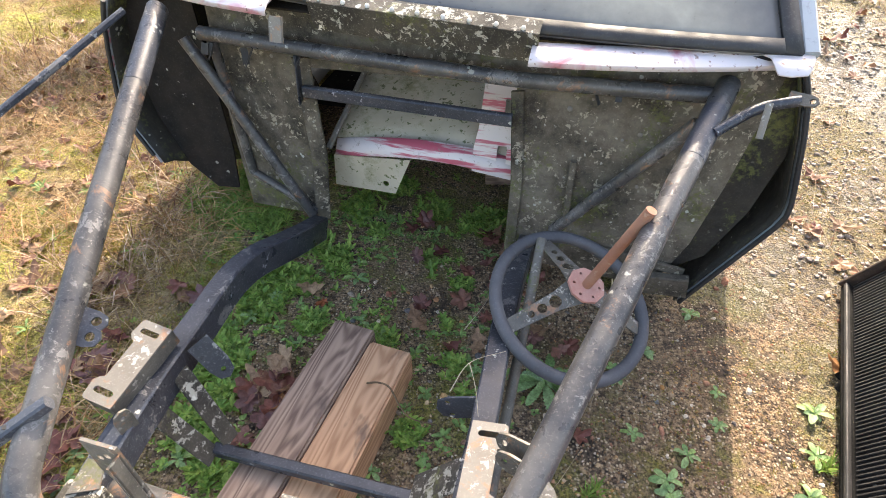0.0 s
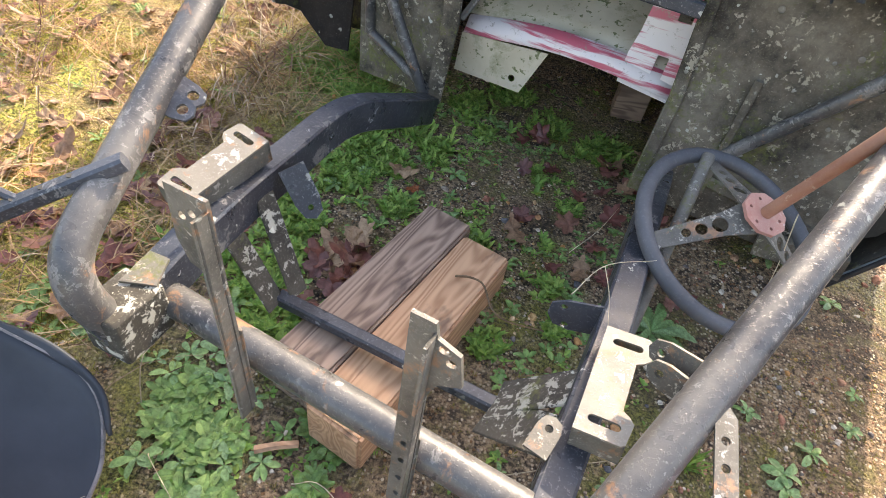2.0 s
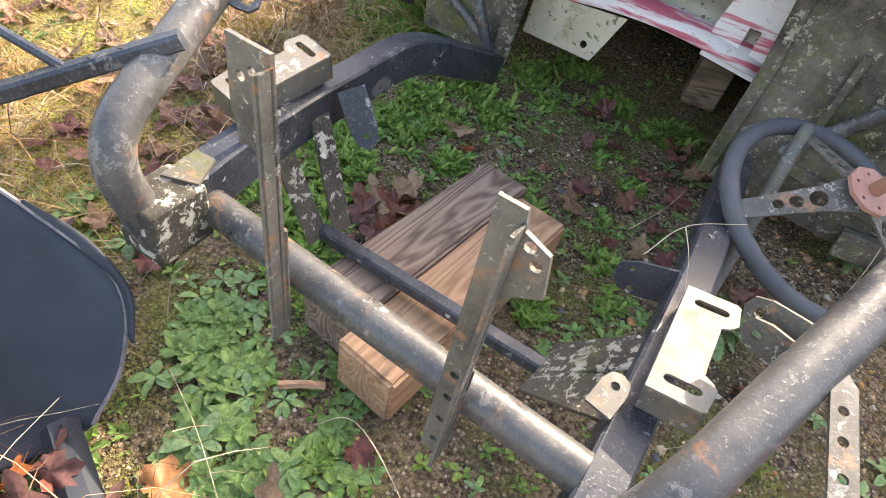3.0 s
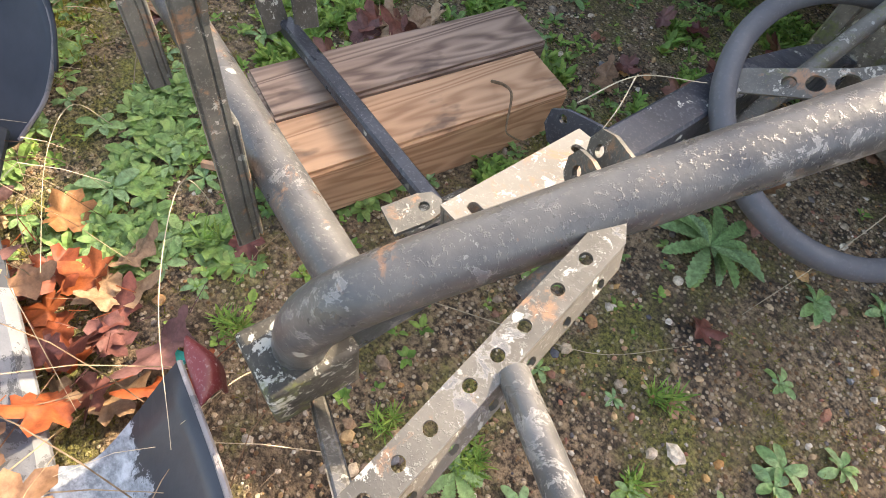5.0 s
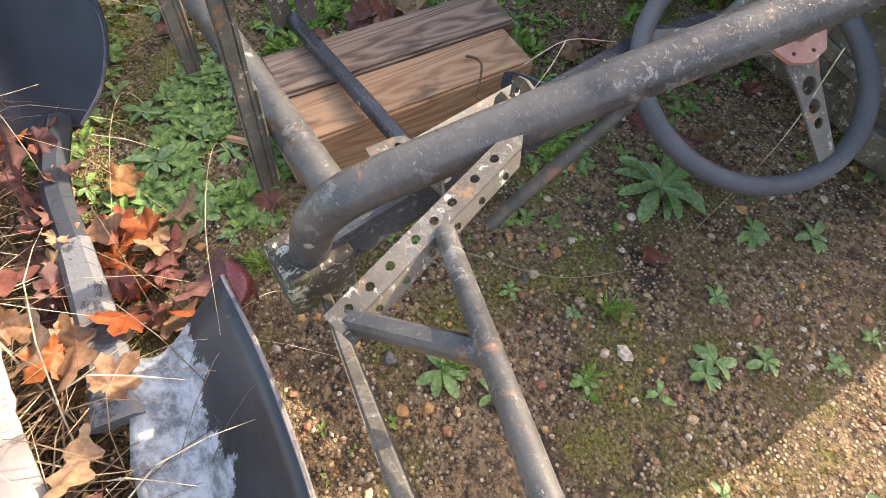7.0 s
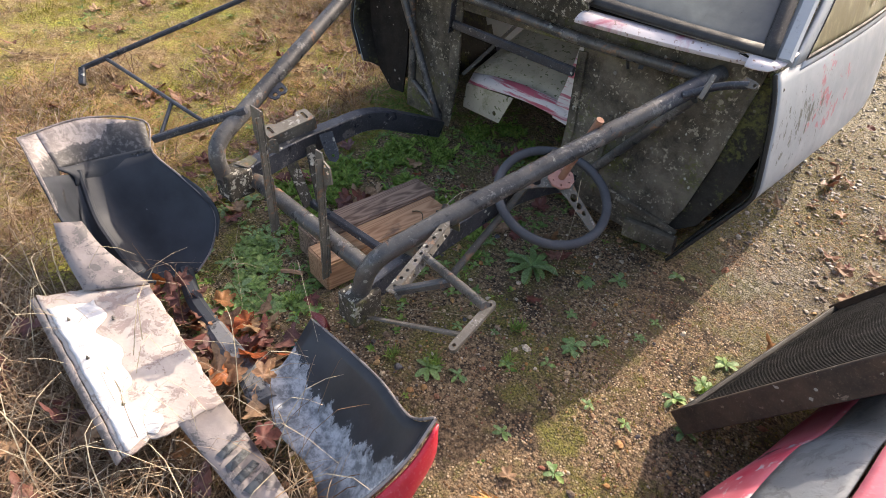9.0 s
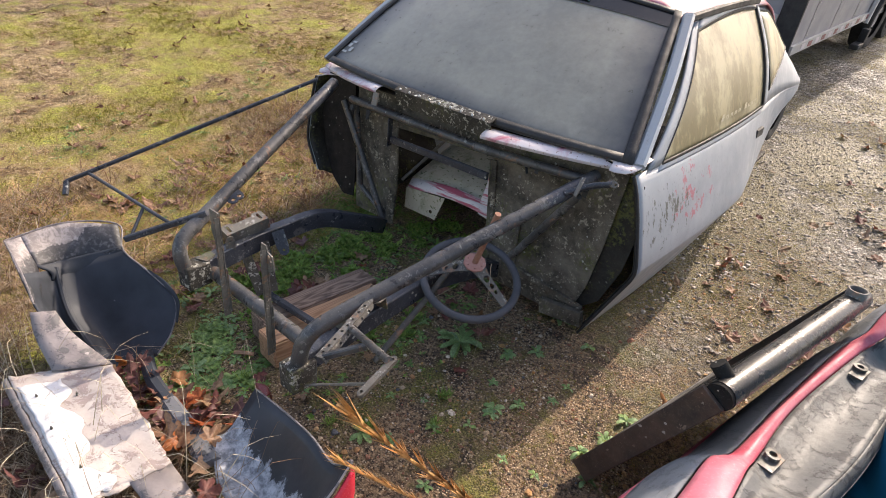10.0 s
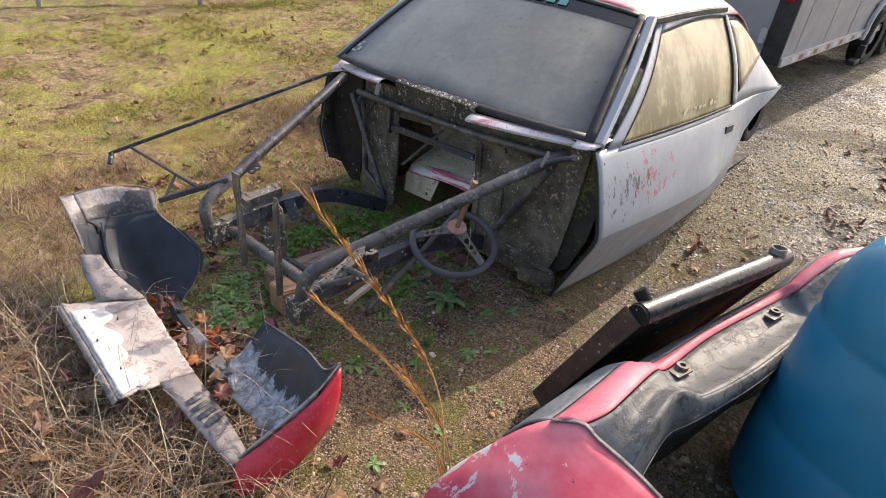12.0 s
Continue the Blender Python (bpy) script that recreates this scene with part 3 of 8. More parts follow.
def sweep(bm, pts, section, up=(0, 0, 1), cap=True, closed=False):
    """A section (list of (side, up) offsets, or a function of the step) drawn along a line."""
    pts = [Vector(p) for p in pts]
    rings, n = [], len(pts)
    ref = Vector(up)
    for i, p in enumerate(pts):
        if closed:
            d = (pts[(i + 1) % n] - pts[i - 1]).normalized()
        else:
            d = (pts[min(i + 1, n - 1)] - pts[max(i - 1, 0)]).normalized()
        side = d.cross(ref)
        if side.length < 0.05:
            side = d.cross(Vector((1, 0, 0)))
        side.normalize()
        u = side.cross(d).normalized()
        ref = u if not closed else ref
        sec = section(i / (n - 1)) if callable(section) else section
        rings.append([bm.verts.new(p + side * a + u * b) for a, b in sec])
    m = len(rings[0])
    for i in range(n if closed else n - 1):
        r, s = rings[i], rings[(i + 1) % n]
        for j in range(m):
            bm.faces.new((r[j], r[(j + 1) % m], s[(j + 1) % m], s[j]))
    if cap and not closed:
        bm.faces.new(rings[0][::-1])
        bm.faces.new(rings[-1])
    return bm


def circle(r, n=16):
    return [(r * math.cos(2 * math.pi * i / n), r * math.sin(2 * math.pi * i / n)) for i in range(n)]


def rect(w, h, c=0.0):
    w, h = w / 2, h / 2
    if not c:
        return [(-w, -h), (w, -h), (w, h), (-w, h)]
    return [(-w + c, -h), (w - c, -h), (w, -h + c), (w, h - c), (w - c, h), (-w + c, h), (-w, h - c), (-w, -h + c)]


def tube_bm(points, r, bend=0.06, n=16, steps=8):
    return sweep(bmesh.new(), rounded(points, bend, steps), circle(r, n))


def beam_bm(points, w, h, bend=0.0, up=(0, 0, 1), c=0.004):
    pts = rounded(points, bend, 6) if bend else points
    return sweep(bmesh.new(), pts, rect(w, h, c), up)


def box(bm, centre, size, m=None):
    v = bmesh.ops.create_cube(bm, size=1.0)["verts"]
    t = (m if m is not None else Matrix()) @ Matrix.Translation(centre) @ Matrix.Diagonal((*size, 1))
    bmesh.ops.transform(bm, matrix=t, verts=v)
    return bm


def plate_bm(outline, holes, thick, frame_m):
    """A flat plate with holes, drawn in its own plane and laid into place by frame_m."""
    bm = bmesh.new()
    edges = []
    for loop in [outline, *holes]:
        vs = [bm.verts.new((x, y, 0)) for x, y in loop]
        edges += [bm.edges.new((a, b)) for a, b in zip(vs, vs[1:] + vs[:1])]
    bmesh.ops.triangle_fill(bm, edges=edges, use_beauty=True)
    g = bmesh.ops.extrude_face_region(bm, geom=bm.faces[:])
    bmesh.ops.translate(bm, vec=(0, 0, thick), verts=[e for e in g["geom"] if isinstance(e, bmesh.types.BMVert)])
    bm.transform(frame_m)
    return bm


def ring2(x, y, r, n=12):
    return [(x + r * math.cos(2 * math.pi * i / n), y + r * math.sin(2 * math.pi * i / n)) for i in range(n)]


def slot2(x, y, w, h, n=6):
    """A slot w long and h high, centred."""
    r = h / 2
    a = [(x + w / 2 - r + r * math.cos(t), y + r * math.sin(t)) for t in [-math.pi / 2 + math.pi * i / n for i in range(n + 1)]]
    b = [(x - w / 2 + r + r * math.cos(t), y + r * math.sin(t)) for t in [math.pi / 2 + math.pi * i / n for i in range(n + 1)]]
    return a + b


def basis(o, x, y):
    """A frame at o whose x runs to the point x and whose y leans to the point y."""
    o, x, y = Vector(o), Vector(x), Vector(y)
    ex = (x - o).normalized()
    ez = ex.cross(y - o).normalized()
    ey = ez.cross(ex)
    return Matrix(((ex.x, ey.x, ez.x, o.x), (ex.y, ey.y, ez.y, o.y), (ex.z, ey.z, ez.z, o.z), (0, 0, 0, 1)))


def loft(rows, closed=False):
    """A skin over rows of points."""
    bm = bmesh.new()
    vs = [[bm.verts.new(p) for p in row] for row in rows]
    m = len(vs[0])
    for r, s in zip(vs, vs[1:]):
        for j in range(m if closed else m - 1):
            k = (j + 1) % m
            bm.faces.new((r[j], r[k], s[k], s[j]))
    return bm


def smooth_line(points, n):
    """n points along a Catmull-Rom curve through the points."""
    p = [Vector(q) for q in points]
    p = [p[0] * 2 - p[1], *p, p[-1] * 2 - p[-2]]
    out = []
    for i in range(n):
        u = i / (n - 1) * (len(p) - 3)
        k = min(int(u), len(p) - 4)
        t = u - k
        a, b, c, d = p[k : k + 4]
        out.append(0.5 * ((2 * b) + (c - a) * t + (2 * a - 5 * b + 4 * c - d) * t * t + (3 * b - a - 3 * c + d) * t ** 3))
    return out


def skin(rows, nu, nv):
    """A smooth skin through a small net of points."""
    cross = [smooth_line(r, nv) for r in rows]
    cols = [smooth_line([r[j] for r in cross], nu) for j in range(nv)]
    return loft([[cols[j][i] for j in range(nv)] for i in range(nu)])


def lathe(profile, n=32):
    """A turned body from (radius, height) pairs."""
    rows = [[(r * math.cos(2 * math.pi * i / n), r * math.sin(2 * math.pi * i / n), z) for i in range(n)] for r, z in profile]
    return loft(rows, closed=True)


# ---- ground ----
def gz(x, y):
    """The ground's height, with its small unevenness; the lawn is lumpier."""
    near = max(0.0, 1 - max(abs(x) / 4.5, abs(y - 1) / 4.5))
    h = ground_height(x, y) + (noise.noise((x * 1.6, y * 1.6, 3.1)) * 0.014 + noise.noise((x * 7, y * 7, 1.7)) * 0.006) * min(1, near * 3)
    lawn = min(1.0, max(0.0, (-x + 0.22 * y - 1.25) * 2)) if x > -9 and y < 9 else 0.0
    return h + lawn * (noise.noise((x * 3.1, y * 3.1, 5.0)) * 0.030 + noise.noise((x * 9, y * 9, 6.0)) * 0.018)


def ground():
    xs = sorted(set([round(-2.6 + 0.04 * i, 3) for i in range(136)] + [round(-7.6 + 0.07 * i, 3) for i in range(71)] + [-60, -40, -28, -20, -15, -12, -10, -8.5, 3.1, 3.5, 4, 4.6, 5.4, 6.5, 8, 10, 14, 20, 30, 45, 60]))
    ys = sorted(set([round(-1.6 + 0.04 * i, 3) for i in range(126)] + [round(3.45 + 0.09 * i, 3) for i in range(56)] + [-60, -35, -20, -12, -8, -5, -3.5, -2.6, -2.1, 9.2, 10.6, 12.5, 15, 19, 25, 35, 50, 75, 120]))
    rows = []
    for y in ys:
        row = []
        for x in xs:
            row.append((x, y, gz(x, y)))
        rows.append(row)
    return part("ground", loft(rows), M_GROUND)


tagged(ground(), "gravelly earth with moss, weeds and straw-coloured lawn", "ground", kind="structure")

# ---- the car ----
CAR = pose(-0.03, 1.46, 0, 0, 0, -12)


WIDE = CAR @ Matrix.Translation((-0.045, 0, 0)) @ Matrix.Diagonal((1.05, 1, 1, 1))


def W(a, b, z):
    """The same for the shell, which sits a little off the chassis' middle."""
    return WIDE @ Vector((a, b, z))


UPPER = CAR @ Matrix(((1.10, 0, 0, -0.02), (0, 1, 0, 0), (-0.04, 0, 1, 0.022), (0, 0, 0, 1)))


def C(a, b, z):
    """From the car's own measures (across, back, up) to the place."""
    return CAR @ Vector((a, b, z))


fw_side = CAR.to_3x3() @ Vector((0.013, 0, 0))
car = thing("race_car", "stripped grey drag race car shell on bare chassis tubes", "car", (-0.03, 1.46, 0))


def belt(b):
    return 0.828 + 0.028 * b - 0.06 * max(0.0, b - 2.1) ** 1.6


SILL = [(-0.1, 0.10), (0.4, 0.085), (1.35, 0.065), (1.65, 0.14), (1.98, 0.33), (2.03, 0.63), (2.25, 0.765), (2.48, 0.835), (2.6, 0.845), (3.3, 0.83)]


def sill(b):
    """The flank's lower edge: low along the door, then cut away over the rear wheel."""
    for (b0, z0), (b1, z1) in zip(SILL, SILL[1:]):
        if b <= b1:
            return z0 + (z1 - z0) * (b - b0) / (b1 - b0)
    return SILL[-1][1]


def half(b):
    """Half width of the body at its widest."""
    return 0.955 + 0.05 * math.sin(min(max(b, 0), 2.2) / 2.2 * math.pi) - 0.07 * max(0, b - 2.2) ** 2 + 0.045 * math.exp(-((b - 2.45) / 0.36) ** 2)


def inset(b, sign):
    """The far flank stands a little closer in behind the cowl."""
    return 0.06 * min(1.0, max(0.0, b / 0.5)) if sign < 0 else 0.0


def side_point(b, s, sign=1):
    """The flank, s from 0 at the sill to 1 at the belt."""
    top, bot = belt(b), sill(b)
    z = bot + (top - bot) * s
    u = max(0.0, (z - 0.07) / (top - 0.07))
    prof = [(0.0, 0.825), (0.50, 1.0), (0.56, 0.998), (0.62, 0.988), (0.8, 0.955), (0.93, 0.925), (1.0, 0.90)]
    k = 0.90
    for (s0, k0), (s1, k1) in zip(prof, prof[1:]):
        if u <= s1:
            k = k0 + (k1 - k0) * (u - s0) / (s1 - s0)
            break
    if k > 0.90:
        k -= (k - 0.90) * 0.85 * min(1.0, max(0.0, (b - 1.2) / 0.8))
    return sign * (half(b) * k - inset(b, sign)), b, z


WHEEL_B, WHEEL_Z = 2.38, 0.75


def flank(sign):
    bm = bmesh.new()
    bs = [-0.02 + 0.04 * i for i in range(78)]
    ss = [i / 20 for i in range(21)]
    grid = {}
    for i, b in enumerate(bs):
        for j, s in enumerate(ss):
            low = 0.26 * (1 - max(b, 0) / 0.5) ** 1.6 if sign < 0 and b < 0.5 else 0.0
            a, bb, z = side_point(b, low + (1 - low) * s, sign)
            grid[i, j] = bm.verts.new((a, bb, z))
    for i in range(len(bs) - 1):
        for j in range(len(ss) - 1):
            bm.faces.new((grid[i, j], grid[i + 1, j], grid[i + 1, j + 1], grid[i, j + 1]))
    bm.transform(WIDE)
    return bm


for sg in (1, -1):
    part("flank", flank(sg), M_BODY, car, "grey primer flank with red patches and mould specks", angle=16, thick=0.008)


for sg in (1, -1):
    edge_line = [WIDE @ Vector(side_point(-0.026, i / 20, sg)) for i in range(0 if sg > 0 else 6, 21)]
    part("flank_edge", sweep(bmesh.new(), edge_line, rect(0.012, 0.012, 0.003)), M_SEAL, car, "dark folded edge")
    bm = flank(sg)
    bmesh.ops.delete(bm, geom=[f for f in bm.faces if f.calc_center_median().y > 2.6], context="FACES")
    bmesh.ops.translate(bm, vec=fw_side * -sg, verts=bm.verts)
    part("flank_lining", bm, M_LINING, car, "mossy black inside of the flank", thick=0.004)


def roof_half(b):
    return 0.635 + 0.03 * (b - 0.6)


def roof_z(b):
    return 1.332 + 0.075 * math.sin(min(max((b - 0.6) / 1.4, 0), 1) * math.pi * 0.62) - 0.39 * max(0, b - 1.75) ** 1.25


def roof():
    rows = []
    for i in range(30):
        b = 0.60 + i * 0.072
        w, z = roof_half(b) * (1 - 0.10 * max(0, b - 1.9)), roof_z(b)
        row = []
        for j in range(25):
            t = -1 + 2 * j / 24
            crown = 0.055 * (1 - t * t) - 0.045 * max(0, abs(t) - 0.86) / 0.14
            bow = -0.06 * (1 - t * t) * max(0, 1 - (b - 0.60) / 0.4)
            row.append(UPPER @ Vector((w * t, b + bow, z + crown)))
        rows.append(row)
    return loft(rows)


part("roof", roof(), M_ROOF, car, "faded pink and white roof", thick=0.01)

# windshield: a bowed pane with its black edge
def shield_point(t, s):
    wb, wt = 0.777, 0.62
    w = wb + (wt - wb) * s
    bow = -0.10 * (1 - t * t) * (1 - s) - 0.06 * (1 - t * t) * s
    b = 0.60 * s + bow
    z = 0.878 + 0.45 * s + 0.05 * (1 - t * t) * s + 0.015 * math.sin(s * math.pi)
    return UPPER @ Vector((w * t, b, z))


def shield_patch(t0, t1, s0, s1, lift, nt=28, ns=16):
    up = (CAR.to_3x3() @ Vector((0, -0.6, 0.8))) * lift
    return loft([[shield_point(t0 + (t1 - t0) * j / nt, s0 + (s1 - s0) * i / ns) + up for j in range(nt + 1)] for i in range(ns + 1)])


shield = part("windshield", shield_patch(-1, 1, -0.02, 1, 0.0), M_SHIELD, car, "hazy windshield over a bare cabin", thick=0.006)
part("sun_band", shield_patch(-0.97, 0.97, 0.86, 0.985, 0.006), M_BAND, shield, "black sun band")
for t0, t1, s0, s1 in ((-1, -0.955, -0.02, 1), (0.955, 1, -0.02, 1), (-0.955, 0.955, -0.02, 0.02), (-0.955, 0.955, 0.97, 1)):
    part("glass_seal", shield_patch(t0, t1, s0, s1, 0.008, 24 if t1 - t0 > 1 else 2, 16 if s1 - s0 > 0.5 else 2), M_SEAL, shield, thick=0.01)


# banner: a cross-shaped outline and a row of plain bars, white turning teal
for t0, t1, s0, s1 in ((-0.80, -0.50, 0.912, 0.922), (-0.80, -0.50, 0.945, 0.955), (-0.80, -0.79, 0.912, 0.955), (-0.51, -0.50, 0.912, 0.955), (-0.70, -0.60, 0.895, 0.905), (-0.70, -0.60, 0.962, 0.972)):
    part("banner_outline", shield_patch(t0, t1, s0, s1, 0.011, 8, 2), M_CHALK, shield)
for i in range(9):
    t0 = -0.40 + i * 0.098
    part("banner_bar", shield_patch(t0, t0 + 0.070, 0.885, 0.935, 0.011, 4, 2), M_CHALK if i < 6 else M_TEAL, shield)
for t0, t1, s0, s1 in ((-0.90, -0.885, 0.70, 0.76), (-0.90, -0.86, 0.75, 0.765), (-0.89, -0.865, 0.705, 0.715), (-0.845, -0.835, 0.70, 0.71), (-0.93, -0.90, 0.13, 0.16), (-0.92, -0.88, 0.17, 0.185), (-0.89, -0.86, 0.10, 0.135), (-0.94, -0.89, 0.08, 0.095)):
    part("chalk_mark", shield_patch(t0, t1, s0, s1, 0.008, 3, 3), M_CHALK, shield)


fw = CAR.to_3x3()
# cowl edge under the glass: white strips either side of a gap with a black tray
def cowl_front(a):
    return -0.17 + 0.20 * (a / 0.85) ** 2


strip_r = [C(a, cowl_front(a) - 0.010, 0.868 - 0.02 * abs(a)) for a in [0.278 + i * 0.0475 for i in range(13)]]
strip_l = [W(-a, cowl_front(a) + 0.02, 0.905 - 0.02 * abs(a)) for a in [0.30 + i * 0.046 for i in range(13)]]
for pts in (strip_r, strip_l):
    rows = [[p + fw @ Vector((0, 0.042, 0.006)), p, p + fw @ Vector((0, -0.02, -0.012)), p + fw @ Vector((0, -0.02, -0.022))] for p in pts]
    part("cowl_strip", loft(rows), M_STRIP, car, "chipped white strip with red edges", thick=0.005)


def cowl_deck(a0, a1, z):
    return loft([[C(a0 + (a1 - a0) * j / 10, cowl_front(a0 + (a1 - a0) * j / 10) + 0.06 + 0.14 * i / 3, z + 0.012 * i / 3 - 0.02 * abs(a0 + (a1 - a0) * j / 10)) for j in range(11)] for i in range(4)])


part("cowl_deck", cowl_deck(0.28, 0.85, 0.888), M_SEAL, car, thick=0.006)
part("cowl_deck", cowl_deck(-0.93, -0.22, 0.905), M_SEAL, car, thick=0.006)
# black tray standing in the gap of the cowl
tray = bmesh.new()
m_tray = basis(C(-0.255, -0.125, 0.912), C(0.285, -0.138, 0.895), C(-0.255, 0.0, 0.955))
box(tray, (0.273, 0.0, -0.035), (0.546, 0.008, 0.075), m_tray)
box(tray, (0.273, 0.02, 0.0), (0.546, 0.045, 0.006), m_tray)
part("cowl_tray", tray, M_CRUST, car, "black riveted tray spotted with lichen")
for i in range(9):
    rv = bmesh.new()
    bmesh.ops.create_uvsphere(rv, u_segments=8, v_segments=5, radius=0.006)
    rv.transform(m_tray @ Matrix.Translation((0.03 + i * 0.06, 0.006, 0.006)))
    part("rivet", rv, M_BRIGHT, car)
part("hood_tab", beam_bm([C(-0.305, -0.19, 0.895), C(-0.305, -0.205, 0.84)], 0.035, 0.004), M_PAD, car, "small pale metal tab")
for a, sgn in ((0.79, 1), (-0.87, -1)):
    rows = [[C(a - 0.06, -0.015, 0.868), C(a - 0.03, -0.045, 0.862), C(a + 0.02, -0.045, 0.858), C(a + 0.055, 0.0, 0.856)],
            [C(a - 0.06, 0.04, 0.875), C(a - 0.03, 0.04, 0.873), C(a + 0.03, 0.04, 0.87), C(a + 0.075, 0.04, 0.866)],
            [C(a - 0.06, 0.12, 0.88), C(a - 0.03, 0.12, 0.878), C(a + 0.03, 0.12, 0.873), C(a + 0.075, 0.12, 0.868)]]
    if sgn > 0:
        rows = [[C(0.785, -0.088, 0.846), C(0.81, -0.092, 0.846), C(0.845, -0.075, 0.846), C(0.860, -0.035, 0.848)],
                [C(0.775, -0.035, 0.860), C(0.81, -0.035, 0.859), C(0.845, -0.03, 0.857), C(0.868, -0.01, 0.855)],
                [C(0.725, -0.010, 0.868), C(0.78, 0.0, 0.866), C(0.835, 0.01, 0.864), C(0.868, 0.02, 0.860)],
                [C(0.725, 0.10, 0.876), C(0.78, 0.10, 0.875), C(0.835, 0.10, 0.872), C(0.868, 0.10, 0.868)]]
    rows = [[p + Vector((0, 0, -0.002)) for p in row] for row in rows]
    part("cowl_corner", loft(rows), M_STRIP, car, "chipped white corner plate", thick=0.004)

# greenhouse side: pillars, glass
def green(sign):
    bot = lambda b: Vector((sign * (half(b) * 0.90 - inset(b, sign)), b, belt(b)))
    def glass_pt(u, s):
        """u from the A pillar to the B pillar, s up."""
        lo = bot(0.14 + 1.46 * u)
        hi = Vector((sign * 0.69, 0.72 + 0.84 * u, 1.298 + 0.088 * u + 0.03 * math.sin(u * math.pi)))
        v = lo.lerp(hi, s)
        v.x += sign * 0.03 * math.sin(s * math.pi)
        return v
    n = 18
    T = lambda v: WIDE @ v
    pane = part("side_window", loft([[T(glass_pt(0.015 + 0.955 * j / n, -0.004 + 0.929 * i / n)) for j in range(n + 1)] for i in range(n + 1)]), M_SIDEGLASS, car, "side window clouded with tan moss", thick=0.005)
    for k in range(9):
        u0 = 0.42 + k * 0.044 + (0.03 if k > 4 else 0)
        if sign > 0:
            part("chalk_mark", loft([[T(glass_pt(u0 + 0.028 * j, 0.105 + (0.05 if k in (0, 5) else 0.032) * i) + Vector((0.008, 0, 0))) for j in range(2)] for i in range(2)]), M_CHALKDIM, pane)

    def frame_strip(name, u0, u1, s0, s1, mat, out=0.006, nu=16, ns=4, label=""):
        o = Vector((sign * out, 0, 0))
        part(name, loft([[T(glass_pt(u0 + (u1 - u0) * j / nu, s0 + (s1 - s0) * i / ns) + o) for j in range(nu + 1)] for i in range(ns + 1)]), mat, car, label, thick=0.012)
    frame_strip("door_frame", -0.05, 0.022, 0.0, 1.0, M_BODY, 0.004, 3, 16)
    frame_strip("door_frame", 0.022, 0.95, 0.92, 1.0, M_BODY, 0.004, 16, 3)
    frame_strip("door_frame", 0.022, 0.95, -0.05, 0.004, M_BODY, 0.004, 16, 3)
    frame_strip("pillar", 0.95, 0.985, 0.0, 1.0, M_SEAL, 0.002, 3, 16)
    frame_strip("rear_pillar", 0.985, 1.03, 0.0, 1.0, M_BODY, 0.002, 3, 16)
    ring_ = [T(glass_pt(u, s) + Vector((sign * 0.008, 0, 0))) for u, s in [(0.024 + 0.926 * i / 16, 0.006) for i in range(17)] + [(0.95, 0.006 + 0.912 * i / 12) for i in range(1, 13)] + [(0.95 - 0.926 * i / 16, 0.918) for i in range(1, 17)] + [(0.024, 0.918 - 0.912 * i / 12) for i in range(1, 12)]]
    part("window_seal", sweep(bmesh.new(), ring_, rect(0.008, 0.012), closed=True), M_SEAL, car)
    # A pillar and gutter
    pil = smooth_line([UPPER @ Vector((sign * 0.795, 0.005, 0.865)), UPPER @ Vector((sign * 0.728, 0.31, 1.11)), UPPER @ Vector((sign * 0.645, 0.60, 1.325))], 14)
    part("windshield_pillar", sweep(bmesh.new(), pil, rect(0.048, 0.034, 0.010)), M_BODY, car, "grey pillar")
    gut = [UPPER @ (Vector((sign * (roof_half(b) + 0.012), b, roof_z(b) - 0.018))) for b in [0.60 + 0.056 * i for i in range(17)]]
    part("roof_gutter", sweep(bmesh.new(), gut, rect(0.022, 0.03, 0.005)), M_SEAL, car, "open black roof channel")
    # quarter window and sail panel
    def q_pt(u, s):
        lo = bot(1.63 + 0.75 * u)
        hb = 1.56 + 0.80 * u
        hi = Vector((sign * (roof_half(hb) + 0.015), hb, max(roof_z(hb) - 0.03, lo.z + 0.02)))
        v = lo.lerp(hi, s)
        v.x += sign * 0.025 * math.sin(s * math.pi)
        return v
    part("sail_panel", loft([[T(q_pt(1.45 * j / 20, i / 8)) for j in range(21)] for i in range(9)]), M_BODY, car, "grey quarter panel", thick=0.01)
    tri = [[T(q_pt(0.05 + 0.82 * j / 8, (0.14 + 0.58 * (j / 8) ** 1.3) + (0.76 - 0.58 * (j / 8) ** 1.3) * i / 8) + Vector((sign * 0.010, 0, 0))) for j in range(9)] for i in range(9)]
    part("quarter_window", loft(tri), M_SIDEGLASS, car, "small clouded quarter window", thick=0.005)
    part("window_seal", sweep(bmesh.new(), [*(r[0] for r in tri), *tri[-1][1:], *[r[-1] for r in tri[::-1]][1:], *tri[0][::-1][1:-1]], rect(0.012, 0.012), closed=True), M_SEAL, car)
    # handle in a dished plate
    hp = side_point(1.50, 0.86, sign)
    hm = WIDE @ Matrix.Translation((hp[0] + sign * 0.010, hp[1], hp[2] - 0.02)) @ pose(0, 0, 0, 3, 0, -90 if sign > 0 else 90)
    bm = bmesh.new()
    box(bm, (0, 0, 0), (0.13, 0.018, 0.045), hm)
    handle = part("door_handle", bm, M_SEAL, car, "black and chrome door handle", bevel=0.004)
    bm = bmesh.new()
    box(bm, (0, -0.012, 0.006), (0.11, 0.012, 0.014), hm)
    part("handle_bar", bm, M_BRIGHT, handle)


for sg in (1, -1):
    green(sg)

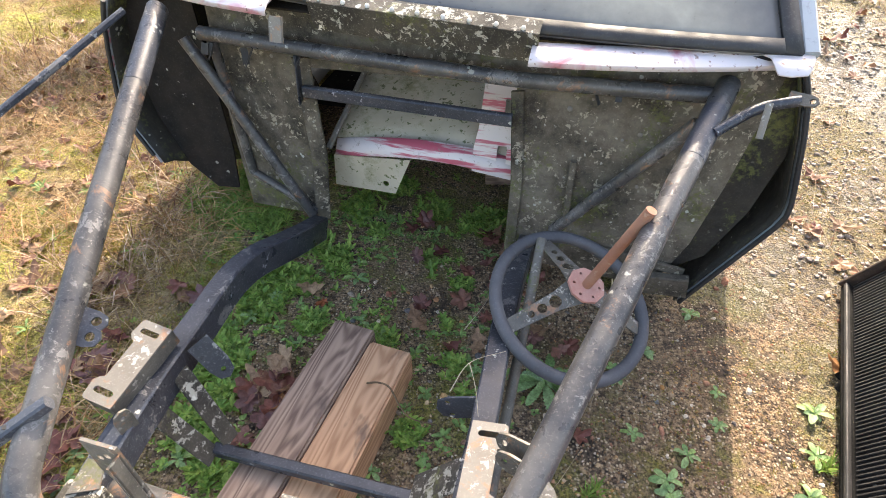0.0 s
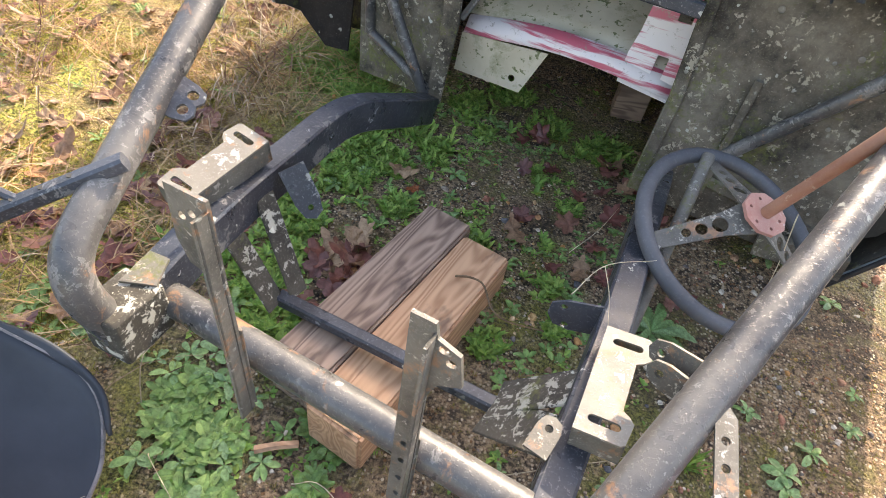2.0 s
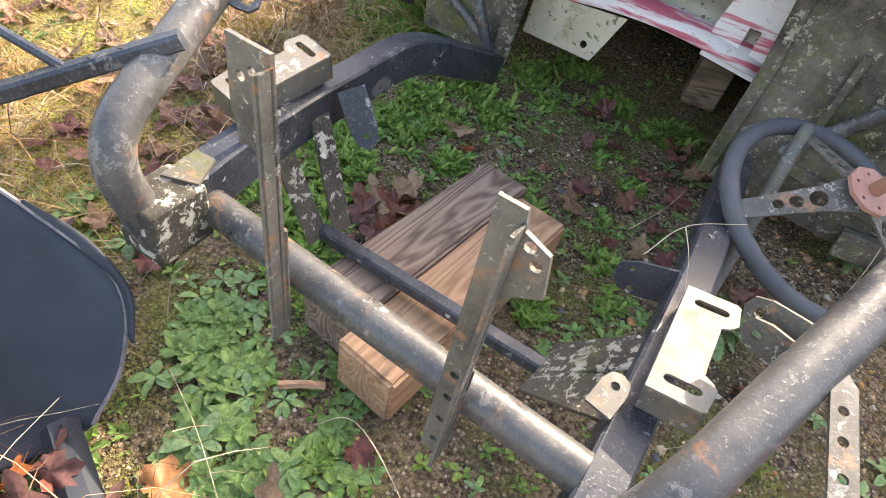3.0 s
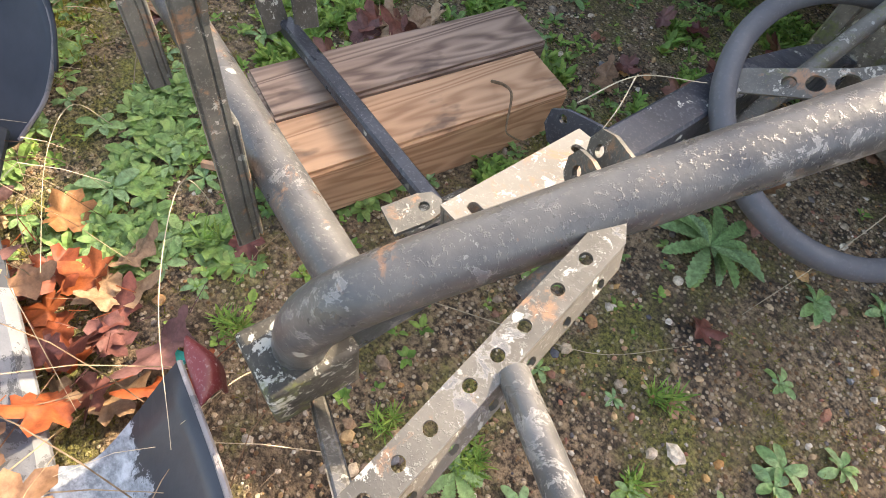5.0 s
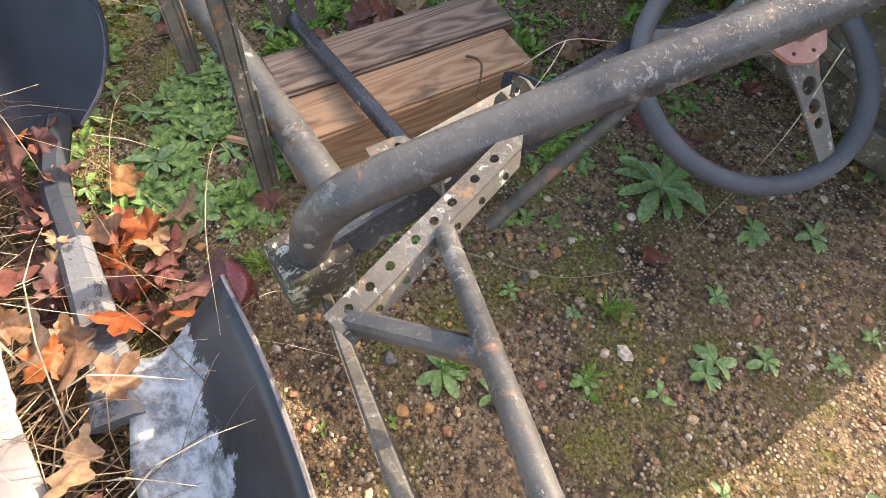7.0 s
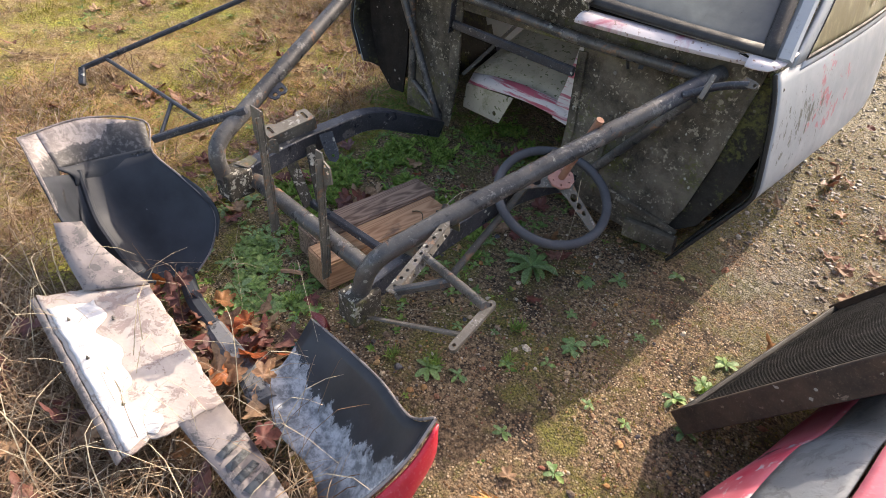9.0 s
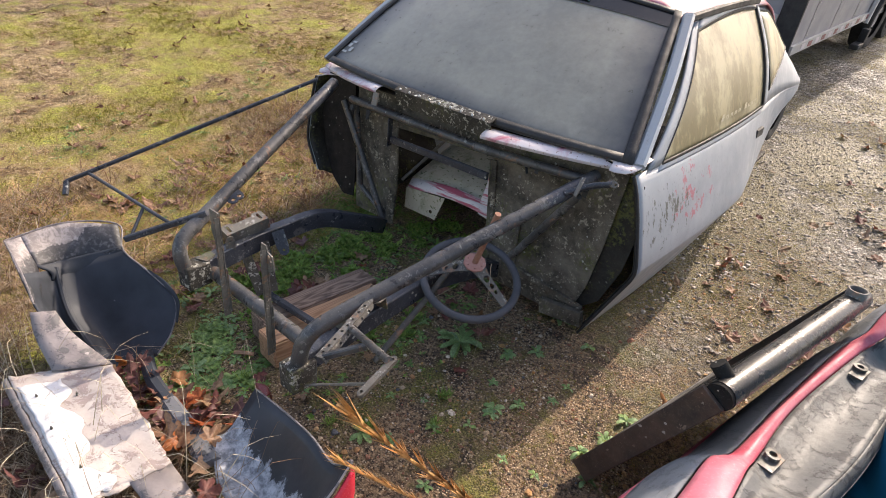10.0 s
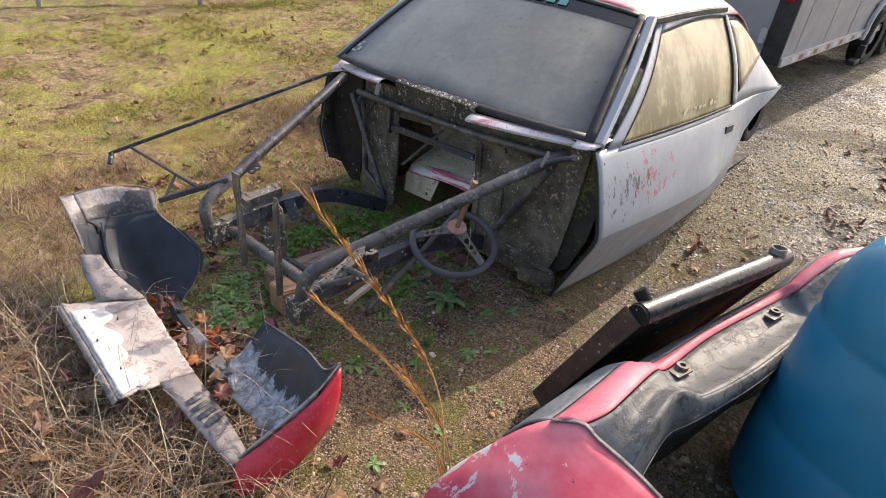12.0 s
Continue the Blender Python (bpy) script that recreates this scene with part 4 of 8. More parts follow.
# tail and rear tyres
tail = loft([[W(half(3.05) * 0.9 * t, 3.04 - 0.10 * s - 0.06 * t * t, 0.79 + (belt(3.0) - 0.79) * s) for t in [-1 + 2 * j / 12 for j in range(13)]] for s in [i / 6 for i in range(7)]])
part("tail_panel", tail, M_BODY, car, thick=0.01)
deck = loft([[W(t * (roof_half(b) * (1 - 0.10 * max(0, b - 1.9)) * (1 - f) + half(b) * 0.9 * f), b, (roof_z(2.69)) * (1 - f) + (belt(b)) * f) for t in [-1 + 2 * j / 12 for j in range(13)]] for b, f in ((2.69, 0.0), (2.8, 0.5), (2.95, 1.0))])
part("rear_deck", deck, M_BODY, car, thick=0.01)


def tyre(parent, m, r, w, rim_r):
    prof = [(rim_r, -w * 0.42), (r * 0.86, -w * 0.5), (r * 0.96, -w * 0.46), (r, -w * 0.34), (r, w * 0.34), (r * 0.96, w * 0.46), (r * 0.86, w * 0.5), (rim_r, w * 0.42)]
    bm = lathe(prof, 36)
    bm.transform(m)
    wheel = part("tyre", bm, M_TYRE, parent, "black rubber tyre")
    bm = lathe([(rim_r, -w * 0.40), (rim_r * 0.93, -w * 0.2), (rim_r * 0.45, -w * 0.1), (rim_r * 0.40, w * 0.3), (0.012, w * 0.32)], 24)
    bm.transform(m)
    part("rim", bm, M_GALV, wheel, "dull steel rim")
    return wheel


for sg in (1, -1):
    tyre(car, CAR @ pose(sg * 0.79, WHEEL_B, WHEEL_Z - 0.05, 0, 90, 0), 0.19, 0.16, 0.11)
    arc = [math.pi * (0.02 + 0.96 * i / 20) for i in range(21)]
    house = [[W(sg * a, WHEEL_B + r * math.cos(t), WHEEL_Z - 0.06 + r * math.sin(t) * 0.55) for t in arc] for a, r in ((0.50, 0.02), (0.50, 0.29), (0.52, 0.31), (0.84, 0.31))]
    part("wheel_house", loft(house), M_LINING, car, "black inside of the wheel arch", thick=0.006)


# firewall with its opening
def firewall():
    out = [(-0.66, 0.16), (-0.37, 0.16), (-0.34, 0.40), (-0.35, 0.69), (0.235, 0.71), (0.26, 0.42), (0.27, 0.13), (0.60, 0.115), (0.68, 0.12), (0.725, 0.165), (0.77, 0.30), (0.80, 0.50), (0.835, 0.84), (-0.64, 0.86), (-0.66, 0.5)]
    return plate_bm(out, [], 0.006, CAR @ pose(0, 0.012, 0, 90, 0, 0))


part("firewall", firewall(), M_FIREWALL, car, "grimy black firewall spotted with lichen", smooth=False)
inner = loft([[C(-0.64, 0.01, 0.86), C(0.3, -0.01, 0.885), C(0.84, 0.01, 0.85)], [C(-0.64, 0.03, 0.80), C(0.3, 0.03, 0.80), C(0.84, 0.03, 0.80)]])
part("firewall_top", inner, M_FIREWALL, car, thick=0.006)
# under-cowl shelf that shades the cabin
part("cowl_underside", loft([[C(-0.84, -0.02, 0.865), C(0, -0.10, 0.87), C(0.84, -0.02, 0.85)], [C(-0.84, 0.16, 0.87), C(0, 0.12, 0.88), C(0.84, 0.16, 0.86)]]), M_TUB, car, thick=0.006)
for sg in (1, -1):
    pts2 = [(0.64, 0.85), (0.70, 0.87), (0.86, 0.855), (0.93, 0.78), (0.955, 0.6), (0.93, 0.42), (0.87, 0.25), (0.78, 0.17), (0.66, 0.18), (0.64, 0.35)]
    bm = plate_bm([(sg * x * (0.955 if x > 0.7 else 1), y) for x, y in pts2][::sg], [], 0.006, WIDE @ pose(0, 0.035 + (0.0 if sg > 0 else 0.02), 0, 90, 0, 0))
    part("inner_fender", bm, M_TUB if sg < 0 else M_LINING, car, "black rounded inner panel", smooth=False)
# floor, back wall of the cabin, sheet in the opening
part("cabin_floor", loft([[C(-0.8, 0.72, 0.19), C(0.8, 0.72, 0.19)], [C(-0.8, 2.9, 0.30), C(0.8, 2.9, 0.30)]]), M_TUB, car, thick=0.01)
sheet = loft([[C(-0.37 + 0.62 * j / 8, 0.15 + 0.60 * i / 6, 0.39 + 0.23 * i / 6 + 0.02 * (j / 8) * (1 - i / 6)) for j in range(9)] for i in range(7)])
part("floor_sheet", sheet, M_SHEET, car, "dirty khaki sheet metal", thick=0.003)
edge = loft([[C(-0.37 + 0.62 * j / 12, 0.112 + 0.038 * i / 2, 0.335 + 0.03 * math.sin(j / 12 * 3.14) + 0.02 * (j / 12) + 0.05 * i / 2) for j in range(13)] for i in range(3)])
part("sheet_edge", edge, M_EDGE, car, "red and white painted sheet edge", thick=0.003)
part("sheet_corner", plate_bm([(-0.37, 0.345), (-0.10, 0.368), (-0.158, 0.226), (-0.378, 0.225)], [ring2(-0.190, 0.262, 0.011, 10)], 0.003, CAR @ pose(0, 0.110, 0, 90, 0, 0)), M_SHEET, car, "bent corner of mossy sheet", smooth=False)

mb = CAR @ pose(0.10, 0.055, 0, 78, 0, 0)
part("sheet_bracket", plate_bm([(0.0, 0.36), (0.165, 0.345), (0.165, 0.44), (0.14, 0.47), (0.145, 0.66), (0.02, 0.67), (0.01, 0.50), (0.0, 0.44)], [[(0.075, 0.40), (0.105, 0.40), (0.105, 0.455), (0.075, 0.455)], [(0.085, 0.545), (0.12, 0.545), (0.12, 0.60), (0.085, 0.60)]], 0.004, mb), M_EDGE, car, "red and white bracket with square holes", smooth=False)
part("wood_prop", beam_bm([C(0.13, 0.52, 0.03), C(0.13, 0.52, 0.50)], 0.11, 0.09, 0, (0, 1, 0)), M_WOODDARK, car, "brown wooden prop under the sheet")
part("sheet_frame", beam_bm([C(-0.36, 0.06, 0.40), C(-0.30, 0.40, 0.62)], 0.02, 0.012), M_PAD, car)
part("firewall_stiffener", beam_bm([C(0.42, -0.004, 0.20), C(0.41, -0.004, 0.52)], 0.018, 0.014, 0, (0, 1, 0)), M_FIREWALL, car)
part("firewall_seam", beam_bm([C(0.40, -0.004, 0.245), C(0.78, -0.004, 0.20)], 0.012, 0.03), M_FIREWALL, car)
part("opening_edge", beam_bm([C(0.262, -0.002, 0.14), C(0.262, -0.002, 0.42), C(0.24, -0.002, 0.70)], 0.035, 0.010, 0, (0, 1, 0)), M_FIREWALL, car)
part("opening_edge", beam_bm([C(-0.385, -0.004, 0.16), C(-0.36, -0.004, 0.42), C(-0.37, -0.004, 0.72)], 0.05, 0.012, 0, (0, 1, 0)), M_FIREWALL, car)
part("bar_bracket", beam_bm([C(-0.375, -0.030, 0.60), C(-0.355, -0.045, 0.75)], 0.006, 0.04, 0, (0, 1, 0)), M_RAIL, car, "dark drilled bracket")
part("lower_flap", beam_bm([C(0.60, -0.02, 0.14), C(0.80, -0.03, 0.17)], 0.03, 0.07), M_FIREWALL, car)
rb = random.Random(4)
for k in range(46):
    a_, z_ = rb.uniform(-0.6, 0.8), rb.uniform(0.2, 0.72)
    if -0.40 < a_ < 0.29:
        continue
    bm = bmesh.new()
    bmesh.ops.create_uvsphere(bm, u_segments=7, v_segments=4, radius=rb.uniform(0.004, 0.008))
    bm.transform(CAR @ pose(a_, 0.004, z_) @ Matrix.Diagonal((1, 0.4, 1, 1)))
    part("rivet", bm, M_PAD, car)

# chassis tubes and rails
TR, TL = 0.0265, 0.0265
tube_r = [(0.667, 1.295, 0.783), (0.613, 1.20, 0.749), (0.209, 0.490, 0.493), (0.104, 0.304, 0.418), (0.072, 0.302, 0.27)]
tube_l = [(-0.735, 1.50, 0.851), (-0.726, 1.428, 0.825), (-0.638, 0.72, 0.563), (-0.598, 0.405, 0.447), (-0.576, 0.43, 0.30)]
part("chassis_tube", tube_bm(tube_r, TR, 0.085), M_TUBE, car, "long chassis tube with flaking grey paint")
part("chassis_tube", tube_bm(tube_l, TL, 0.10), M_TUBE, car, "long chassis tube with flaking grey paint")
# dark sleeves stand in for the cowl's shade on the tubes' upper ends
for line, share in ((tube_r, 0.16), (tube_l, 0.25)):
    a_, b_ = Vector(line[1]), Vector(line[2])
    part("painted_end", tube_bm([a_ + (a_ - b_).normalized() * 0.02, a_.lerp(b_, share)], 0.0272), M_RAIL, car, "dark sleeve standing in for shade on the upper end")
part("cross_tube", tube_bm([(-0.565, 0.517, 0.299), (0.06, 0.372, 0.314)], 0.0265), M_TUBE, car, "cross tube with flaking grey paint")
part("chassis_rail", beam_bm([(-0.578, 0.45, 0.305), (-0.563, 0.58, 0.330), (-0.538, 0.73, 0.347), (-0.520, 0.86, 0.345), (-0.494, 1.075, 0.345), (-0.42, 1.31, 0.245), (-0.40, 1.46, 0.175)], 0.052, 0.078, 0.10), M_RAIL, car, "black box-section rail with a kick-up")
part("chassis_rail", beam_bm([(0.075, 0.325, 0.285), (0.108, 0.50, 0.303), (0.150, 0.72, 0.315), (0.185, 0.95, 0.315), (0.245, 1.25, 0.25), (0.29, 1.45, 0.165)], 0.052, 0.078, 0.10), M_RAIL, car, "black box-section rail with a kick-up")
part("cowl_tube", tube_bm([C(-0.64, -0.045, 0.775), C(-0.2, -0.06, 0.765), C(0.25, -0.06, 0.755), C(0.72, -0.04, 0.765)], 0.019, 0.05), M_TUBE, car)
part("brace_tube", tube_bm([C(0.675, -0.045, 0.695), C(0.385, 0.0, 0.27)], 0.017), M_TUBE, car)
part("brace_tube", tube_bm([C(-0.70, -0.045, 0.755), C(-0.405, -0.03, 0.185)], 0.017), M_TUBE, car)
part("brace_tube", tube_bm([C(-0.62, 0.0, 0.30), C(-0.40, -0.01, 0.19)], 0.014), M_TUBE, car)
part("brace_tube", tube_bm([C(-0.62, -0.03, 0.76), C(-0.62, 0.0, 0.30)], 0.015), M_TUBE, car)
part("opening_bar", beam_bm([C(-0.36, -0.03, 0.635), C(0.235, -0.03, 0.63)], 0.02, 0.034), M_RAIL, car, "black flat bar with bolt holes")

# square bar low between the rails, with its hanger plates
part("square_crossbar", beam_bm([(-0.463, 0.684, 0.147), (0.006, 0.590, 0.169)], 0.027, 0.027), M_RAIL, car, "black square crossbar")
for p0, p1, w in (((-0.512, 0.750, 0.345), (-0.432, 0.705, 0.150), 0.045), ((-0.535, 0.665, 0.325), (-0.460, 0.665, 0.145), 0.045), ((0.112, 0.585, 0.315), (0.000, 0.598, 0.185), 0.075), ((0.098, 0.490, 0.305), (-0.012, 0.560, 0.185), 0.075)):
    part("hanger_plate", beam_bm([p0, p1], 0.006, w, 0, (0.2, 1, 0), 0.002), M_CRUST, car, "thin crusted hanger plate")


def mount_pad(o, x, y, name):
    """A folded plate with two slots on a rail."""
    m = basis(o, x, y)
    L_, W_ = (Vector(x) - Vector(o)).length, 0.068
    outline = [(0.004, 0.0), (L_ * 0.20, -0.004), (L_ * 0.25, 0.004), (L_ * 0.28, 0.014), (L_ * 0.72, 0.014), (L_ * 0.75, 0.004), (L_ * 0.80, -0.004), (L_ - 0.004, 0.0), (L_, 0.006), (L_, W_), (0, W_), (0, 0.006)]
    slots = [[(L_ * k + b, 0.032 + a) for a, b in slot2(0, 0, 0.044, 0.012)] for k in (0.13, 0.87)]
    bm = plate_bm(outline, slots, 0.004, m)
    pad = part(name, bm, M_PAD, car, "pale slotted engine mount pad", smooth=False)
    bm = bmesh.new()
    for e in (0.003, L_ - 0.003):
        box(bm, (e, W_ / 2, -0.022), (0.004, W_, 0.045), m)
    box(bm, (L_ / 2, W_ - 0.002, -0.022), (L_, 0.004, 0.045), m)
    part("pad_side", bm, M_BRACKET, pad, smooth=False)


mount_pad((0.154, 0.455, 0.391), (0.185, 0.633, 0.402), (0.106, 0.466, 0.384), "mount_pad")
mount_pad((-0.576, 0.8035, 0.446), (-0.630, 0.633, 0.414), (-0.528, 0.79, 0.441), "mount_pad")

# ears and tabs on tubes and rails
def ear(o, x, y, w, h, holes, th=0.005, mat=None):
    m = basis(o, x, y)
    out = [(-0.01, -w / 2), (h * 0.6, -w / 2), (h * 0.9, -w * 0.36), (h, 0), (h * 0.9, w * 0.36), (h * 0.6, w / 2), (-0.01, w / 2)]
    part("mounting_ear", plate_bm(out, [ring2(a, b, r, 10) for a, b, r in holes], th, m), mat or M_BRACKET, car, smooth=False)


for k in (0, 0.03):
    ear((-0.628, 0.685 + k, 0.545 + k * 0.4), (-0.545, 0.680 + k, 0.525), (-0.62, 0.735 + k, 0.57), 0.040, 0.062, [(0.042, 0, 0.009)], mat=M_RAIL)
    ear((0.205, 0.54 - k, 0.475 - k * 0.4), (0.14, 0.58 - k, 0.46), (0.20, 0.56 - k, 0.53), 0.04, 0.06, [(0.042, 0, 0.006)])
ear((-0.478, 0.80, 0.375), (-0.425, 0.785, 0.285), (-0.44, 0.84, 0.385), 0.05, 0.10, [(0.075, 0.0, 0.006)], mat=M_RAIL)
ear((0.125, 0.725, 0.31), (0.045, 0.735, 0.285), (0.115, 0.730, 0.36), 0.066, 0.088, [(0.058, 0.018, 0.007), (0.058, -0.022, 0.007)], mat=M_RAIL)
part("bent_pipe", tube_bm([(0.60, 1.14, 0.745), (0.69, 1.175, 0.79), (0.755, 1.155, 0.815)], 0.0115, 0.05), M_RAIL, car, "bent dark pipe with a flattened eye")
ear((0.745, 1.165, 0.815), (0.795, 1.115, 0.822), (0.76, 1.19, 0.85), 0.024, 0.048, [(0.036, 0, 0.006)], 0.007, M_STRUT)
part("tube_stub", tube_bm([(0.654, 1.066, 0.775), (0.664, 1.098, 0.835)], 0.0068), M_PAD, car, "short bright tube stub")

# upright motor plates on the cross tube
def motor_plate(foot, head, head_pts, holes, side):
    m = basis(foot, head, Vector(foot) + Vector(side))
    L_ = (Vector(head) - Vector(foot)).length
    out = [(0, -0.015), (L_ * 0.5, -0.015), *[(L_ + a, b) for a, b in head_pts], (L_ * 0.5, 0.015), (0, 0.015)]
    mp = part("motor_plate", plate_bm(out, [ring2(a, b, 0.006, 8) for a, b in holes], 0.005, m), M_BRACKET, car, "upright drilled steel motor plate", smooth=False)
    part("plate_flange", beam_bm([m @ Vector((0.0, 0.013, -0.010)), m @ Vector((L_ * 0.97, 0.013, -0.010))], 0.022, 0.004, 0, m.to_3x3() @ Vector((0, 1, 0))), M_BRACKET, mp)
    part("plate_splice", beam_bm([m @ Vector((0.01, 0.0, 0.008)), m @ Vector((0.19, 0.0, 0.008))], 0.034, 0.006, 0, m.to_3x3() @ Vector((0, 0, 1))), M_BRACKET, mp)


motor_plate((-0.370, 0.418, 0.235), (-0.370, 0.421, 0.643), [(-0.12, -0.015), (-0.115, -0.035), (-0.08, -0.047), (0.0, -0.044), (0.0, 0.013)], [(0.03, 0), (0.08, 0), (0.13, 0), (0.175, 0), (0.37, -0.028), (0.38, -0.012)], (1, -0.2, 0))
motor_plate((-0.108, 0.366, 0.212), (-0.112, 0.376, 0.628), [(-0.11, -0.015), (-0.0, -0.015), (0.0, 0.012), (-0.02, 0.016), (-0.03, 0.042), (-0.075, 0.050), (-0.09, 0.025), (-0.12, 0.015)], [(0.03, 0), (0.08, 0), (0.13, 0), (0.175, 0), (0.385, 0.024), (0.370, 0.034)], (1, -0.2, 0.0))

# corner boxes at the frame's front
for o, s in (((-0.573, 0.452, 0.313), -8), ((0.075, 0.302, 0.255), -12)):
    bm = bmesh.new()
    box(bm, (0, 0, 0), (0.075, 0.095, 0.095), pose(*o, 0, 0, s))
    part("corner_box", bm, M_CRUST, car, "black welded corner box crusted with lichen", bevel=0.006)

part("corner_gusset", loft([[(-0.588, 0.472, 0.363), (-0.535, 0.485, 0.363)], [(-0.580, 0.535, 0.371), (-0.545, 0.532, 0.371)]]), M_BRACKET, car, "crusted corner gusset", thick=0.005, smooth=False)
for o, x, y in (((-0.535, 0.60, 0.372), (-0.535, 0.60, 0.43), (-0.51, 0.65, 0.372)), ((0.055, 0.445, 0.345), (0.085, 0.53, 0.355), (0.0, 0.47, 0.345))):
    ear(o, x, y, 0.035, 0.05, [(0.03, 0, 0.006)])
for k in range(10):
    a0 = rb.uniform(-0.68, 0.72)
    p0 = C(a0, -0.05, 0.75)
    part("torn_flake", sweep(bmesh.new(), [p0, p0 + Vector((rb.uniform(-0.03, 0.03), -0.01, -rb.uniform(0.02, 0.05)))], rect(rb.uniform(0.01, 0.03), 0.002)), M_SEAL, car)
# drilled strut and the bars welded to it
st_top, st_bot = Vector((0.228, 0.489, 0.502)), Vector((0.233, 0.222, 0.446))
ms = basis(st_bot, st_top, st_bot + Vector((-1, 0, -0.1)))
SL = (st_top - st_bot).length
holes = [ring2(u, 0.0, 0.0050, 12) for u in (0.020, 0.048, 0.075, 0.110, 0.136, 0.162, 0.196, 0.226)]
part("drilled_strut", plate_bm([(0, -0.013), (SL - 0.02, -0.013), (SL, 0.0), (SL - 0.01, 0.011), (0, 0.013)], holes, 0.004, ms), M_STRUT, car, "drilled angle strut with rust and old paint", smooth=False)
m2 = ms @ Matrix.Translation((0, -0.013, 0)) @ pose(0, 0, 0, -115, 0, 0)
part("strut_flange", plate_bm([(0, 0.0), (SL - 0.02, 0.0), (SL - 0.03, 0.014), (0, 0.019)], [ring2(0.04 + (SL - 0.09) * i / 5, 0.0095, 0.0045, 8) for i in range(6)], 0.004, m2), M_STRUT, car, smooth=False)
part("strut_tube", tube_bm([(0.245, 0.354, 0.474), (0.492, 0.178, 0.594)], 0.0105), M_TUBE, car)
part("strut_bar", beam_bm([(0.236, 0.236, 0.442), (0.362, 0.277, 0.514)], 0.02, 0.02), M_TUBE, car)
part("lower_rod", beam_bm([(0.105, 0.294, 0.222), (0.486, 0.112, 0.568)], 0.018, 0.005), M_STRUT, car)
me_ = basis((0.480, 0.073, 0.562), (0.499, 0.203, 0.597), (0.52, 0.073, 0.562))
part("end_link", plate_bm(slot2(0.066, 0, 0.136, 0.017), [ring2(0.010, 0, 0.004, 8), ring2(0.122, 0, 0.004, 8)], 0.012, me_), M_STRUT, car, "pale drilled link", smooth=False)
part("steering_tube", tube_bm([(0.162, 0.602, 0.127), (0.275, 1.122, 0.448)], 0.0125), M_BRACKET, car)

# side frame that sticks out past the car
part("side_bar", beam_bm([(-0.779, 1.425, 0.870), (-1.249, 0.418, 0.522)], 0.013, 0.017), M_RAIL, car, "thin square side bar")
bar = part("side_bar", beam_bm([(-0.585, 0.550, 0.530), (-0.832, 0.366, 0.414)], 0.024, 0.022), M_RAIL, car, "thin drilled side bar")
for k in range(7):
    p = Vector((-0.64, 0.509, 0.5165)).lerp(Vector((-0.82, 0.375, 0.431)), k / 6)
    bm = lathe([(0.0, 0.0), (0.005, 0.0), (0.005, -0.004)], 10)
    bm.transform(Matrix.Translation(p))
    part("bolt_hole", bm, M_TYRE, bar)
part("side_bar", beam_bm([(-1.215, 0.492, 0.545), (-0.69, 0.468, 0.482)], 0.013, 0.013), M_RAIL, car)
part("side_bar", beam_bm([(-0.855, 0.474, 0.500), (-0.815, 0.380, 0.425)], 0.012, 0.012), M_RAIL, car)
part("side_bar_foot", beam_bm([(-1.249, 0.418, 0.522), (-1.222, 0.388, 0.480)], 0.02, 0.02), M_RAIL, car)

# ---- steering wheel lying in the frame ----
def steering_wheel():
    c, nrm = Vector((0.342, 0.984, 0.365)), Vector((0.268, -0.33, 1.0)).normalized()
    hub = Vector((0.360, 0.962, 0.450))
    th = thing("steering_wheel", "dark grey three-spoke steering wheel lying upside down in the frame", "steering wheel", c)
    e1 = nrm.cross(Vector((0, 1, 0))).normalized()
    e2 = nrm.cross(e1)
    ring = [c + (e1 * math.cos(t) + e2 * math.sin(t)) * 0.186 for t in [2 * math.pi * i / 56 for i in range(56)]]
    part("rim", sweep(bmesh.new(), ring, circle(0.0155, 12), up=nrm, closed=True), M_RIM, th)
    for ang in (32, 296, 172):
        t = radians(ang)
        tip = c + (e1 * math.cos(t) + e2 * math.sin(t)) * 0.176
        m = basis(hub, tip, hub + nrm.cross(tip - hub))
        L_ = (tip - hub).length
        out = [(0.02, -0.032), (0.07, -0.022), (L_, -0.016), (L_, 0.016), (0.07, 0.022), (0.02, 0.032)]
        part("spoke", plate_bm(out, [ring2(0.075, 0, 0.014, 14), ring2(0.108, 0, 0.011, 14), ring2(0.136, 0, 0.0085, 14)], 0.004, m), M_BRACKET, th, "drilled flat spoke", smooth=False)
    m = basis(hub, hub + e1, hub + e2)
    part("hub_plate", plate_bm(ring2(0, 0, 0.044, 9), [ring2(0.030 * math.cos(a), 0.030 * math.sin(a), 0.0035, 6) for a in [2 * math.pi * i / 6 for i in range(6)]], 0.007, m), M_PINKHUB, th, "faded red hub plate", smooth=False)
    part("shaft", tube_bm([hub, (0.438, 0.929, 0.692)], 0.0115), M_RUSTROD, th, "rusty steering shaft")


steering_wheel()


# ---- timber blocks ----
def timber(corner, along, width, length, height, mat, label):
    """corner: far right top corner."""
    d = Vector(along).normalized()
    s = Vector((-d.y, d.x, 0))
    o = Vector(corner)
    bm = bmesh.new()
    box(bm, (length / 2, width / 2, -height / 2), (length, width, height))
    bmesh.ops.bevel(bm, geom=[e for e in bm.edges], offset=0.006, segments=2, affect="EDGES")
    m = Matrix(((d.x, s.x, 0, o.x), (d.y, s.y, 0, o.y), (0, 0, 1, o.z), (0, 0, 0, 1)))
    me = finish(bm, "timber_block", mat)
    ob = new("timber_block", me)
    ob.matrix_basis = m
    return tagged(ob, label, "timber")


